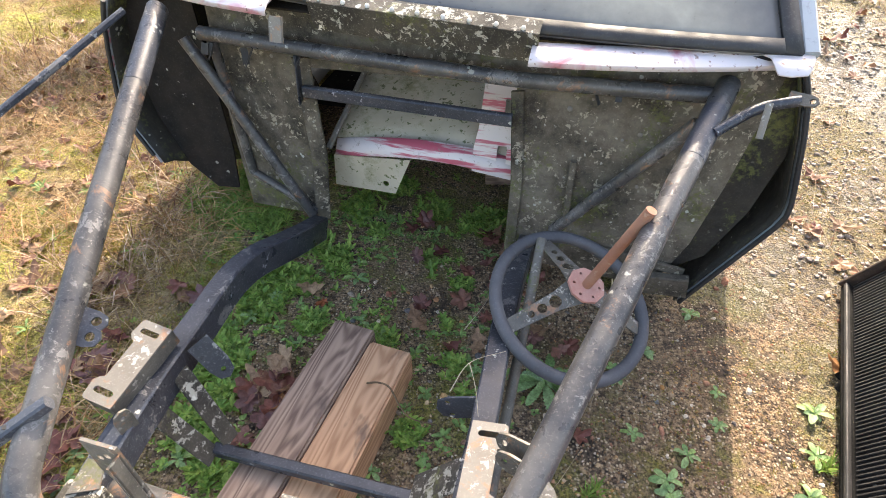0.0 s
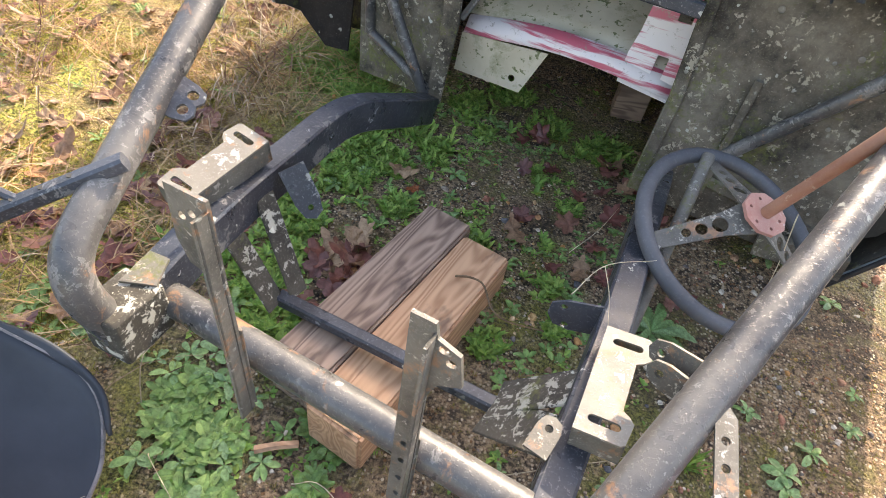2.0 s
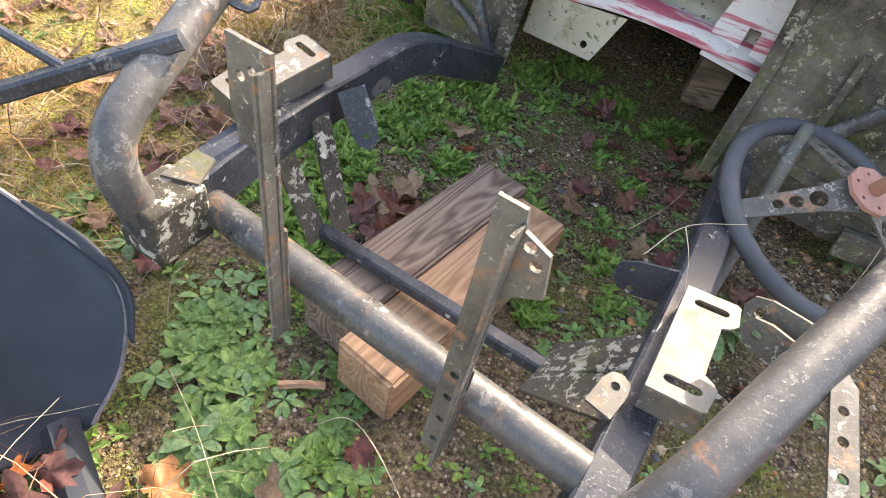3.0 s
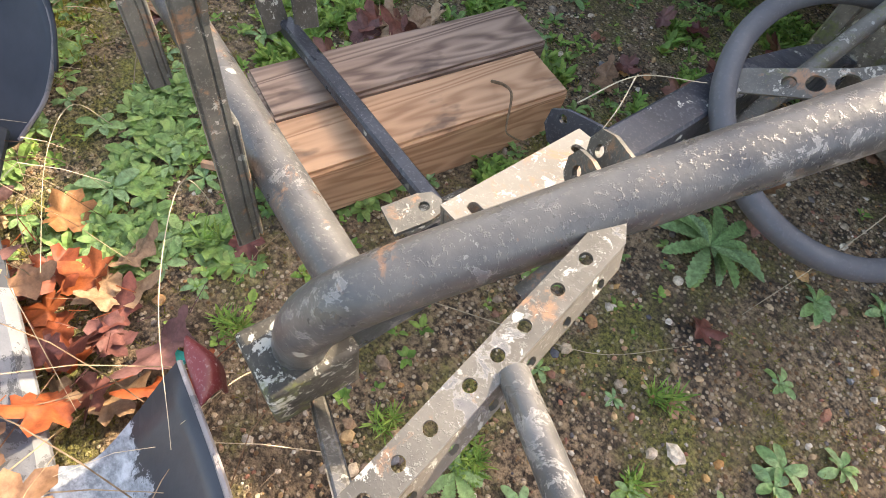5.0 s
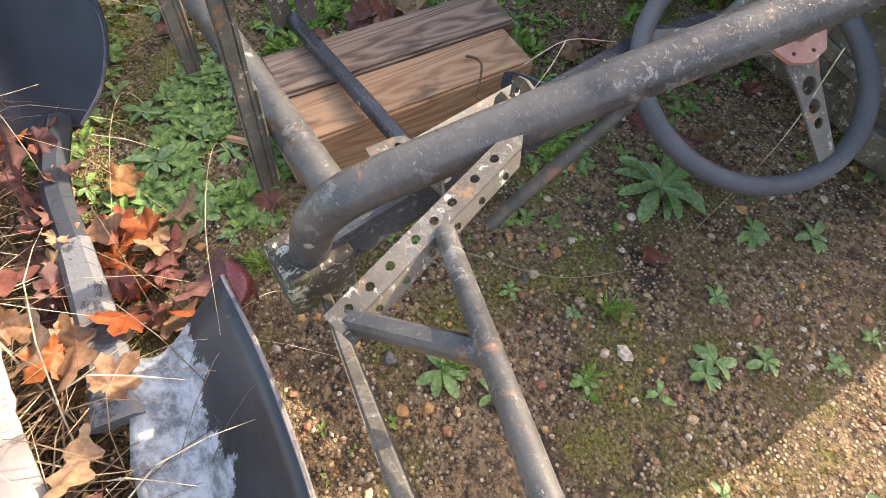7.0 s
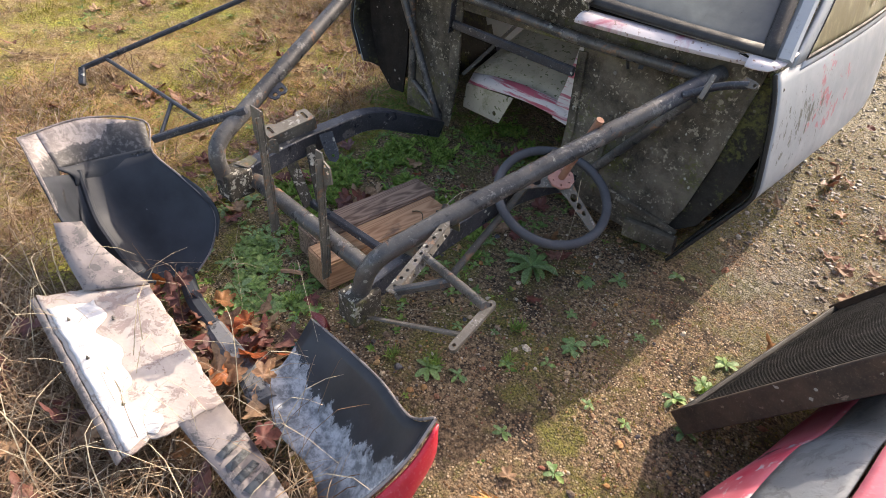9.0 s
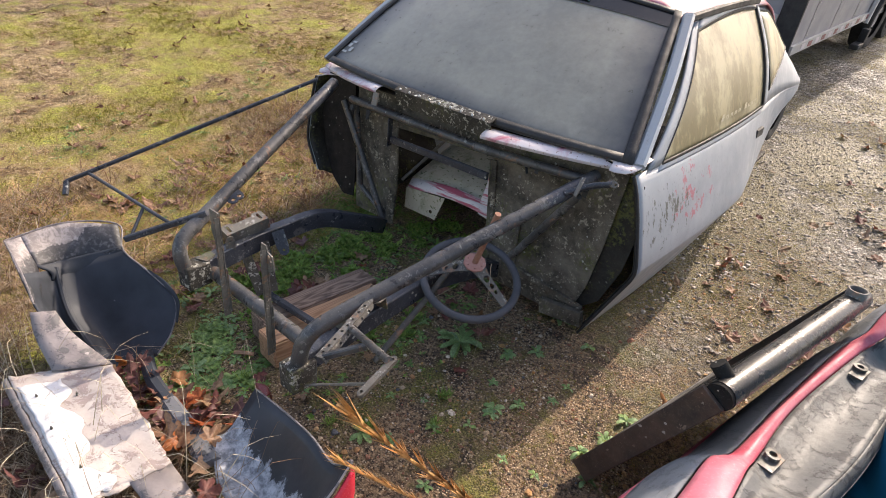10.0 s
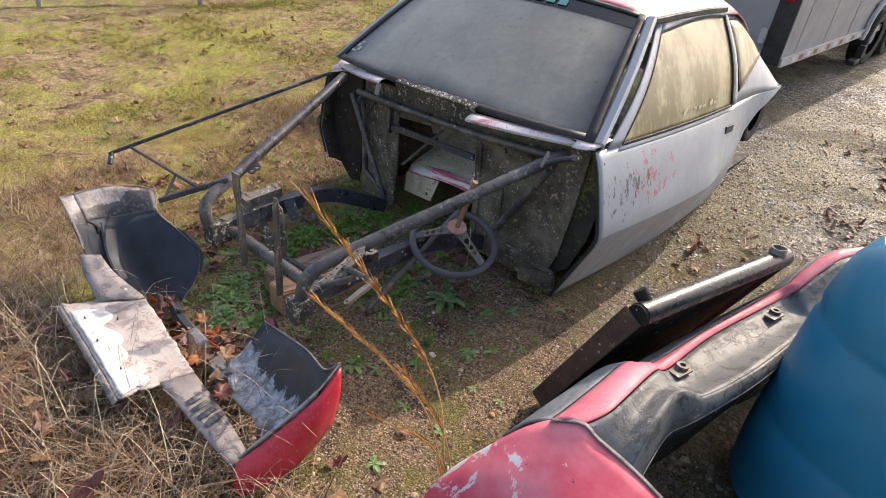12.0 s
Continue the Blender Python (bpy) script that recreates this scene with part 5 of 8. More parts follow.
timber((-0.157, 1.075, 0.128), (-0.28, -0.96, 0), -0.125, 0.56, 0.12, M_WOODDARK, "weathered dark brown timber block lying on the ground")
timber((-0.045, 1.005, 0.124), (-0.28, -0.96, 0), -0.125, 0.56, 0.12, M_WOODLIGHT, "orange cedar timber block lying on the ground")


# ---- nose panel on the ground ----
def nose_panel():
    th = thing("nose_panel", "broken black and white fibreglass nose panel lying on dry grass", "car panel", (-0.4, 0.0, 0))
    # left headlight bucket
    rows = [
        [(-1.120, 0.15, 0.423), (-1.09, 0.29, 0.43), (-0.985, 0.435, 0.40)],
        [(-1.015, 0.13, 0.330), (-1.03, 0.24, 0.30), (-0.90, 0.385, 0.335)],
    ]
    part("bucket_side", skin([[(-1.125, 0.10, 0.42), (-1.120, 0.15, 0.423)], [(-0.96, 0.05, 0.37), (-1.015, 0.13, 0.330)], [(-0.85, 0.02, 0.302), (-0.89, 0.06, 0.26)]], 14, 6), M_LIP, th, "peeling grey side of the bucket", thick=0.006)
    part("bucket_lip", skin(rows, 8, 16), M_LIP, th, "peeling grey lip", thick=0.006)
    rows = [
        [(-0.955, 0.055, 0.365), (-1.02, 0.17, 0.30), (-1.02, 0.25, 0.29), (-0.90, 0.385, 0.333)],
        [(-0.85, 0.02, 0.30), (-0.93, 0.12, 0.17), (-0.90, 0.22, 0.155), (-0.755, 0.385, 0.28)],
        [(-0.74, 0.00, 0.255), (-0.83, 0.10, 0.09), (-0.78, 0.20, 0.09), (-0.615, 0.378, 0.215)],
        [(-0.66, -0.03, 0.215), (-0.74, 0.09, 0.05), (-0.68, 0.18, 0.05), (-0.57, 0.315, 0.125)],
        [(-0.60, -0.05, 0.20), (-0.68, 0.07, 0.045), (-0.62, 0.16, 0.045), (-0.57, 0.24, 0.06)],
    ]
    stepped = []
    for k, (L_, A_, B_, R_) in enumerate(rows):
        L_, A_, B_, R_ = Vector(L_), Vector(A_), Vector(B_), Vector(R_)
        d = Vector((0, 0, (0.0, 0.026, 0.05, 0.04, 0.03)[k]))
        stepped.append([L_, L_.lerp(A_, 0.35) + d * 0.5, L_.lerp(A_, 0.60) - d * 0.9, L_.lerp(A_, 0.92) - d * 1.2, A_.lerp(B_, 0.25) + d * 0.35, B_ - d * 0.25, B_.lerp(R_, 0.6) - d * 0.45, R_])
    part("headlight_bucket", skin(stepped, 24, 44), M_FIBBLACK, th, "black moulded headlight bucket", thick=0.006)
    lip_low = [(-1.022, 0.128, 0.338), (-1.036, 0.238, 0.312), (-0.912, 0.392, 0.345)]
    part("bucket_crease", skin([lip_low, [stepped[0][3] + Vector((0.012, 0, -0.004)), stepped[0][5] + Vector((0.014, 0, -0.004)), stepped[0][7] + Vector((0.008, 0, -0.004))], [stepped[1][3].lerp(stepped[0][3], 0.8) + Vector((0, 0, -0.004)), stepped[1][5].lerp(stepped[0][5], 0.8) + Vector((0, 0, -0.004)), stepped[1][7].lerp(stepped[0][7], 0.8) + Vector((0, 0, -0.004))]], 8, 18), M_FIBBLACK, th, thick=0.006)
    part("bucket_step", sweep(bmesh.new(), smooth_line([r[4] + Vector((0, 0, 0.006)) for r in stepped], 26), rect(0.022, 0.02, 0.007)), M_FIBBLACK, th, "moulded step beside the trough")
    rim = [(-0.765, 0.385, 0.286), (-0.685, 0.382, 0.25), (-0.615, 0.378, 0.215), (-0.582, 0.345, 0.15)]
    beak = [(-0.765, 0.390, 0.291), (-0.670, 0.395, 0.262), (-0.585, 0.372, 0.222), (-0.562, 0.335, 0.155)]
    part("rim_flange", skin([rim, beak], 4, 16), M_FIBBLACK, th, thick=0.005)
    # the lip that runs along the front
    rows = [
        [(-0.825, -0.008, 0.292), (-0.785, 0.050, 0.282)],
        [(-0.74, -0.048, 0.253), (-0.675, 0.035, 0.246)],
        [(-0.60, -0.085, 0.205), (-0.50, 0.045, 0.19)],
    ]
    part("front_lip", skin(rows, 12, 4), M_FIBRAW, th, thick=0.006)
    def sheet(u, v, up=0.0):
        """On the flat centre panel: u along it, v across from the outer edge."""
        a, b = Vector((-0.70, -0.165, 0.192)), Vector((-0.095, -0.318, 0.167))
        c, d = Vector((-0.50, 0.045, 0.187)), Vector((-0.045, -0.09, 0.145))
        u, v = u + 0.03 * noise.noise((v * 6, u * 2, 3.0)) + 0.012 * noise.noise((v * 21, u * 5, 1.0)), v + 0.035 * noise.noise((u * 7, v * 2, 8.0)) + 0.015 * noise.noise((u * 25, v * 5, 2.0))
        p = a.lerp(b, u).lerp(c.lerp(d, u), v)
        return p + Vector((0, 0, up + 0.010 * noise.noise((u * 3, v * 3, 2.0)) + 0.004 * noise.noise((u * 11, v * 9, 5.0))))
    part("centre_panel", loft([[sheet(i / 30, j / 20) for j in range(21)] for i in range(31)]), M_PEEL, th, "peeling grey and tan centre panel", thick=0.006)
    part("white_panel", loft([[sheet(0.10 + 0.88 * i / 28, 0.04 + (0.42 + 0.30 * noise.noise((i * 0.21, 4.0, 0.0)) - 0.006 * i) * j / 10, 0.0052) for j in range(11)] for i in range(29)]), M_FIBWHITE, th, "white gelcoat peeling off the centre panel", thick=0.002)
    for u, v in ((0.22, 0.17), (0.25, 0.52), (0.50, 0.13), (0.80, 0.20)):
        bm = lathe([(0.0, 0.010), (0.0022, 0.010), (0.0022, 0.002), (0.0045, 0.002), (0.0045, -0.002)], 8)
        bm.transform(Matrix.Translation(sheet(u, v, 0.006)))
        part("stud", bm, M_BRACKET, th)
    rows = [[(-0.709, -0.183, 0.176), (-0.70, -0.168, 0.188)], [(-0.405, -0.259, 0.168), (-0.40, -0.243, 0.181)], [(-0.10, -0.336, 0.152), (-0.097, -0.321, 0.165)]]
    part("panel_flange", skin(rows, 10, 3), M_FIBRAW, th, thick=0.005)
    rows = [[(-0.075, -0.195, 0.155), (-0.045, -0.09, 0.143)], [(0.12, -0.225, 0.122), (0.15, -0.135, 0.115)], [(0.325, -0.255, 0.09), (0.36, -0.20, 0.085)]]
    lower = part("front_lip", skin(rows, 10, 4), M_FIBRAW, th, "peeling lower lip with worn writing", thick=0.006)
    for k in range(4):
        bar = [[Vector((0.05 + 0.035 * k + 0.02 * i, -0.195 - 0.006 * k + 0.055 * j + 0.004 * i, 0.1425 - 0.0058 * k - 0.003 * i)) for j in range(2)] for i in range(2)]
        part("worn_bar", loft(bar), M_CLIPGREY, lower, thick=0.001)
    rib = smooth_line([(-0.60, 0.215, 0.07), (-0.45, 0.135, 0.085), (-0.30, 0.09, 0.085), (-0.10, 0.03, 0.09), (0.0, -0.01, 0.09)], 24)
    part("joining_rib", sweep(bmesh.new(), rib[:12], rect(0.048, 0.034, 0.013)), M_FIBBLACK, th, "black rounded rib")
    part("joining_rib", sweep(bmesh.new(), rib[11:], lambda u: rect(0.052 + 0.02 * u, 0.030, 0.011)), M_FIBSILVER, th, "silver-brushed end of the rib")
    # right bucket
    rows = [
        [(-0.030, 0.215, 0.195), (-0.03, 0.10, 0.12), (-0.055, 0.055, 0.11)],
        [(0.12, 0.175, 0.22), (0.08, 0.06, 0.085), (0.07, -0.04, 0.07)],
        [(0.28, 0.12, 0.26), (0.25, 0.02, 0.10), (0.22, -0.07, 0.06)],
        [(0.40, 0.07, 0.275), (0.38, -0.05, 0.14), (0.32, -0.15, 0.06)],
        [(0.455, 0.060, 0.315), (0.435, -0.045, 0.21), (0.34, -0.19, 0.08)],
        [(0.472, 0.059, 0.344), (0.45, -0.040, 0.274), (0.345, -0.238, 0.125)],
    ]
    part("headlight_bucket", skin(rows, 18, 14), M_HALFSILVER, th, "black bucket with a silver-brushed floor", thick=0.006)
    for line in ([(-0.03, 0.215, 0.195), (0.12, 0.177, 0.222), (0.28, 0.122, 0.262), (0.40, 0.072, 0.277), (0.472, 0.060, 0.345)], [(-1.125, 0.10, 0.422), (-1.09, 0.29, 0.432), (-0.985, 0.435, 0.402), (-0.90, 0.385, 0.335), (-0.755, 0.385, 0.282), (-0.615, 0.378, 0.217), (-0.57, 0.315, 0.127), (-0.57, 0.24, 0.062)],
                 [(-1.125, 0.10, 0.422), (-0.955, 0.055, 0.367), (-0.85, 0.02, 0.302)], [(0.475, 0.060, 0.346), (0.458, -0.035, 0.281), (0.405, -0.145, 0.200), (0.347, -0.240, 0.127)]):
        part("broken_edge", sweep(bmesh.new(), smooth_line(line, 40), circle(0.0035, 6)), M_FIBRAW, th, "pale torn edge")
    rows = [
        [(0.482, 0.056, 0.338), (0.492, 0.04, 0.25), (0.47, 0.03, 0.12)],
        [(0.468, -0.035, 0.272), (0.482, -0.06, 0.18), (0.455, -0.07, 0.06)],
        [(0.405, -0.165, 0.182), (0.425, -0.185, 0.11), (0.43, -0.18, 0.03)],
        [(0.350, -0.250, 0.118), (0.362, -0.275, 0.075), (0.375, -0.275, 0.01)],
    ]
    part("red_corner", skin([[(-0.028, 0.222, 0.198), (-0.050, 0.235, 0.196), (-0.052, 0.238, 0.165)], [(0.008, 0.210, 0.200), (-0.008, 0.240, 0.200), (-0.012, 0.246, 0.165)], [(0.030, 0.202, 0.203), (0.022, 0.228, 0.190), (0.020, 0.232, 0.16)]], 8, 10), M_MAROON, th, "curled maroon painted tab", thick=0.004)
    part("red_outer_skin", skin(rows, 14, 8), M_REDDEEP, th, "red painted outer skin", thick=0.006)


nose_panel()


# ---- red front clip, radiator, barrel ----
def front_clip():
    th = thing("front_clip", "red and grey fibreglass front clip lying on its side", "car panel", (1.3, 0.4, 0))
    # the pink-red crest: its outer and inner edges, a dip, then a narrow rim that rises to the far crown
    crest_out = [(1.130, 0.10, 0.465), (1.155, 0.17, 0.473), (1.195, 0.29, 0.49), (1.230, 0.40, 0.503), (1.262, 0.45, 0.485), (1.30, 0.52, 0.462), (1.40, 0.77, 0.472), (1.55, 1.10, 0.50), (1.61, 1.17, 0.545), (1.65, 1.25, 0.59), (1.72, 1.35, 0.645), (1.80, 1.43, 0.66)]
    crest_in = [(1.205, 0.09, 0.506), (1.243, 0.15, 0.516), (1.262, 0.21, 0.518), (1.292, 0.34, 0.516), (1.312, 0.42, 0.508), (1.340, 0.51, 0.470), (1.425, 0.76, 0.478), (1.59, 1.09, 0.51), (1.645, 1.15, 0.555), (1.69, 1.22, 0.60), (1.76, 1.32, 0.65), (1.85, 1.42, 0.655)]
    low = [(0.90, 0.02, 0.03), (0.93, 0.12, 0.03), (0.98, 0.26, 0.03), (1.05, 0.38, 0.03), (1.08, 0.44, 0.03), (1.14, 0.56, 0.03), (1.26, 0.80, 0.03), (1.45, 1.12, 0.05), (1.53, 1.20, 0.08), (1.58, 1.30, 0.10), (1.66, 1.40, 0.12), (1.76, 1.48, 0.14)]
    at = lambda k, d: [tuple(p_ * k + q_ * (1 - k) + e for p_, q_, e in zip(p, q, d)) for p, q in zip(crest_out, low)]
    m1, m2 = at(0.66, (-0.035, 0.015, 0.035)), at(0.985, (-0.004, 0.0, 0.004))
    part("outer_skin", skin([low, at(0.32, (-0.035, 0.015, 0.03)), m1], 10, 60), M_RED, th, "red lower band with black patches", thick=0.006)
    part("primer_band", skin([m1, at(0.84, (-0.026, 0.01, 0.026)), m2], 8, 60), M_PRIMER, th, "plain grey primer band", thick=0.006)
    part("crest_band", skin([crest_out, [tuple(0.5 * (p_ + q_) + e for p_, q_, e in zip(p, q, (0, 0, 0.012))) for p, q in zip(crest_out, crest_in)], crest_in], 8, 60), M_CREST, th, "faded pink-red crest", thick=0.006)
    inner = [(x + 0.003, y - 0.001, z - 0.003) for x, y, z in crest_in]
    fl = [(1.335, 0.09, 0.448), (1.345, 0.14, 0.490), (1.355, 0.21, 0.520), (1.375, 0.32, 0.528), (1.412, 0.375, 0.515), (1.450, 0.425, 0.486), (1.56, 0.64, 0.492), (1.70, 1.00, 0.50), (1.735, 1.06, 0.515), (1.77, 1.12, 0.55), (1.83, 1.22, 0.60), (1.92, 1.34, 0.62)]
    dished = [tuple(0.5 * (p_ + q_) + e for p_, q_, e in zip(p, q, (0, 0, -0.022))) for p, q in zip(inner, fl)]
    part("inner_flange", skin([inner, dished, fl], 10, 72), M_CLIPGREY, th, "weathered grey inner flange", thick=0.006)
    drop = (0.10, 0.12, 0.13, 0.125, 0.10, 0.05, 0.035, 0.03, 0.03, 0.03, 0.03, 0.03)
    dr = [(x + 0.016, y - 0.010, z - d) for (x, y, z), d in zip(fl, drop)]
    part("flange_edge", skin([fl, [(x + 0.012, y - 0.006, z - 0.4 * d) for (x, y, z), d in zip(fl, drop)], dr], 6, 72), M_CLIPGREY, th, thick=0.005)
    part("flange_lip", sweep(bmesh.new(), smooth_line(dr, 60), rect(0.008, 0.006, 0.002)), M_FIBRAW, th, "pale torn edge")
    wall = [(x - 0.12, y + 0.06, 0.02) for x, y, z in fl]
    part("inner_wall", skin([dr, wall], 4, 60), M_TUB, th, "dark inside of the clip", thick=0.005)
    top = [(0.93, -0.02, 0.27), (0.99, 0.0, 0.355), (1.07, 0.06, 0.435), (1.130, 0.10, 0.467), (1.205, 0.088, 0.509), (1.25, 0.082, 0.49), (1.31, 0.085, 0.462), (1.37, 0.088, 0.43), (1.45, 0.085, 0.385)]
    bot = [(0.87, -0.08, 0.02), (0.91, -0.14, 0.02), (0.97, -0.20, 0.02), (1.04, -0.25, 0.02), (1.13, -0.28, 0.02), (1.22, -0.28, 0.02), (1.31, -0.28, 0.02), (1.40, -0.27, 0.02), (1.50, -0.24, 0.02)]
    mid = [tuple(0.5 * (p_ + q_) + e for p_, q_, e in zip(p, q, (0.0, -0.04, 0.08))) for p, q in zip(top, bot)]
    part("end_lobe", skin([top, mid, bot], 14, 30), M_RED, th, "rounded red end chipped to grey filler", thick=0.006)
    part("chipped_edge", sweep(bmesh.new(), smooth_line([(x, y, z + 0.004) for x, y, z in top[3:]], 30), rect(0.012, 0.005, 0.002)), M_FIBRAW, th, "white chipped edge")
    for p in ((1.372, 0.515, 0.462), (1.592, 1.006, 0.488)):
        bm = bmesh.new()
        box(bm, (0, 0, 0.008), (0.035, 0.07, 0.006), pose(*p, 0, 0, -25))
        v = lathe([(0.018, 0.0), (0.018, 0.012), (0.009, 0.012), (0.009, 0.004)], 14)
        v.transform(pose(p[0], p[1] + 0.015, p[2] + 0.01))
        tmp = bpy.data.meshes.new("tmp")
        v.to_mesh(tmp)
        bm.from_mesh(tmp)
        bpy.data.meshes.remove(tmp)
        part("bolt_lug", bm, M_BRACKET, th, "rusty bolt lug")


front_clip()


def radiator():
    th = thing("radiator", "old black radiator leaning against the red front clip", "radiator", (1.15, 0.9, 0))
    a, b = Vector((0.965, 0.615, 0.055)), Vector((1.335, 1.40, 0.06))
    c = Vector((1.222, 0.535, 0.590))
    m = basis(a, b, c)
    W_, H_ = (b - a).length, (c - a).dot((m.to_3x3() @ Vector((0, 1, 0))))
    bm = bmesh.new()
    box(bm, (W_ / 2, H_ / 2, 0.0), (W_ - 0.04, H_ - 0.03, 0.03), m)
    core = part("core", bm, M_CORE, th, "black finned core")
    for i in range(64):
        bm = bmesh.new()
        box(bm, (0.025 + (W_ - 0.05) * i / 63, H_ / 2, -0.018), (0.0035, H_ - 0.05, 0.008), m)
        part("fin", bm, M_FIN, core, smooth=False)
    bm = bmesh.new()
    box(bm, (W_ / 2, 0.010, -0.030), (W_ - 0.02, 0.012, 0.014), m)
    part("edge_strip", bm, M_FIN, th, "grey folded edge strip", bevel=0.003)
    for x in (0.42, 0.47):
        part("hose_stub", tube_bm([m @ Vector((x * W_ + 0.1, -0.005, 0.0)), m @ Vector((x * W_ + 0.1, -0.055, 0.01))], 0.016, n=14), M_CORE, th, "short hose stub")
    for x, nm in ((0.0, "side_plate"), (W_, "side_plate")):
        bm = bmesh.new()
        box(bm, (x, H_ / 2, -0.006), (0.012, H_ + 0.02, 0.072), m)
        part(nm, bm, M_RUSTPLATE, th, "rusty brown side plate", bevel=0.003)
    bm = bmesh.new()
    box(bm, (W_ / 2, 0.0, 0.0), (W_, 0.03, 0.06), m)
    part("lower_tank", bm, M_CORE, th, bevel=0.008)
    top0, top1 = m @ Vector((0.02, H_ + 0.015, 0.0)), m @ Vector((W_ - 0.01, H_ + 0.015, 0.0))
    part("upper_tank", tube_bm([top0, top1], 0.036, n=24), M_BLACKGLOSS, th, "glossy black round tank")
    ax = (top1 - top0).normalized()
    part("hose_neck", tube_bm([top0 + ax * 0.05, top0 + ax * 0.045 + Vector((-0.045, 0.012, 0.05))], 0.021, n=20), M_CORE, th, "hose neck")
    part("hose_neck", tube_bm([top0 - ax * 0.012, top0 + ax * 0.06], 0.034, n=20), M_CORE, th)
    part("filler_neck", sweep(bmesh.new(), [top1 - ax * 0.07, top1 - ax * 0.07 + Vector((0, 0, 0.055))], circle(0.026, 20), up=(0, 1, 0), cap=False), M_BRACKET, th, "open filler neck", thick=0.005)


radiator()


def barrel():
    th = thing("plastic_barrel", "blue plastic barrel standing beside the front clip", "barrel", (1.89, 0.74, 0))
    m = Matrix.Translation((1.89, 0.74, 0.0)) @ pose(0, 0, 0, 0, 5, 0) @ Matrix.Diagonal((1, 1, 1.03, 1))
    prof = [(0.0, 0.03), (0.25, 0.01), (0.285, 0.03), (0.30, 0.16), (0.305, 0.30), (0.298, 0.32), (0.298, 0.34), (0.305, 0.36), (0.305, 0.62), (0.298, 0.64), (0.298, 0.66), (0.305, 0.68), (0.29, 0.80), (0.265, 0.855), (0.25, 0.875), (0.235, 0.878), (0.225, 0.855), (0.0, 0.85)]
    bm = lathe(prof, 56)
    bm.transform(m)
    part("shell", bm, M_BLUE, th)
    for dx, dy in ((0.12, 0.05), (-0.12, -0.05)):
        bm = lathe([(0.0, 0.89), (0.028, 0.89), (0.03, 0.85)], 18)
        bm.transform(m @ Matrix.Translation((dx, dy, 0)))
        part("bung", bm, M_BLUE, th)


barrel()

# ---- trailer, fence, log pile behind ----
LEVEL = basis((0, 0, 0), (1, 0, 0.0 - 0.03), (0, 1, 0.13))


def far(x, y, up=0.0):
    """A place on the level land behind, and so much over it."""
    return Vector((x, y, 0.13 * (y - 1.9) - 0.03 * x)) + LEVEL.to_3x3() @ Vector((0, 0, up))


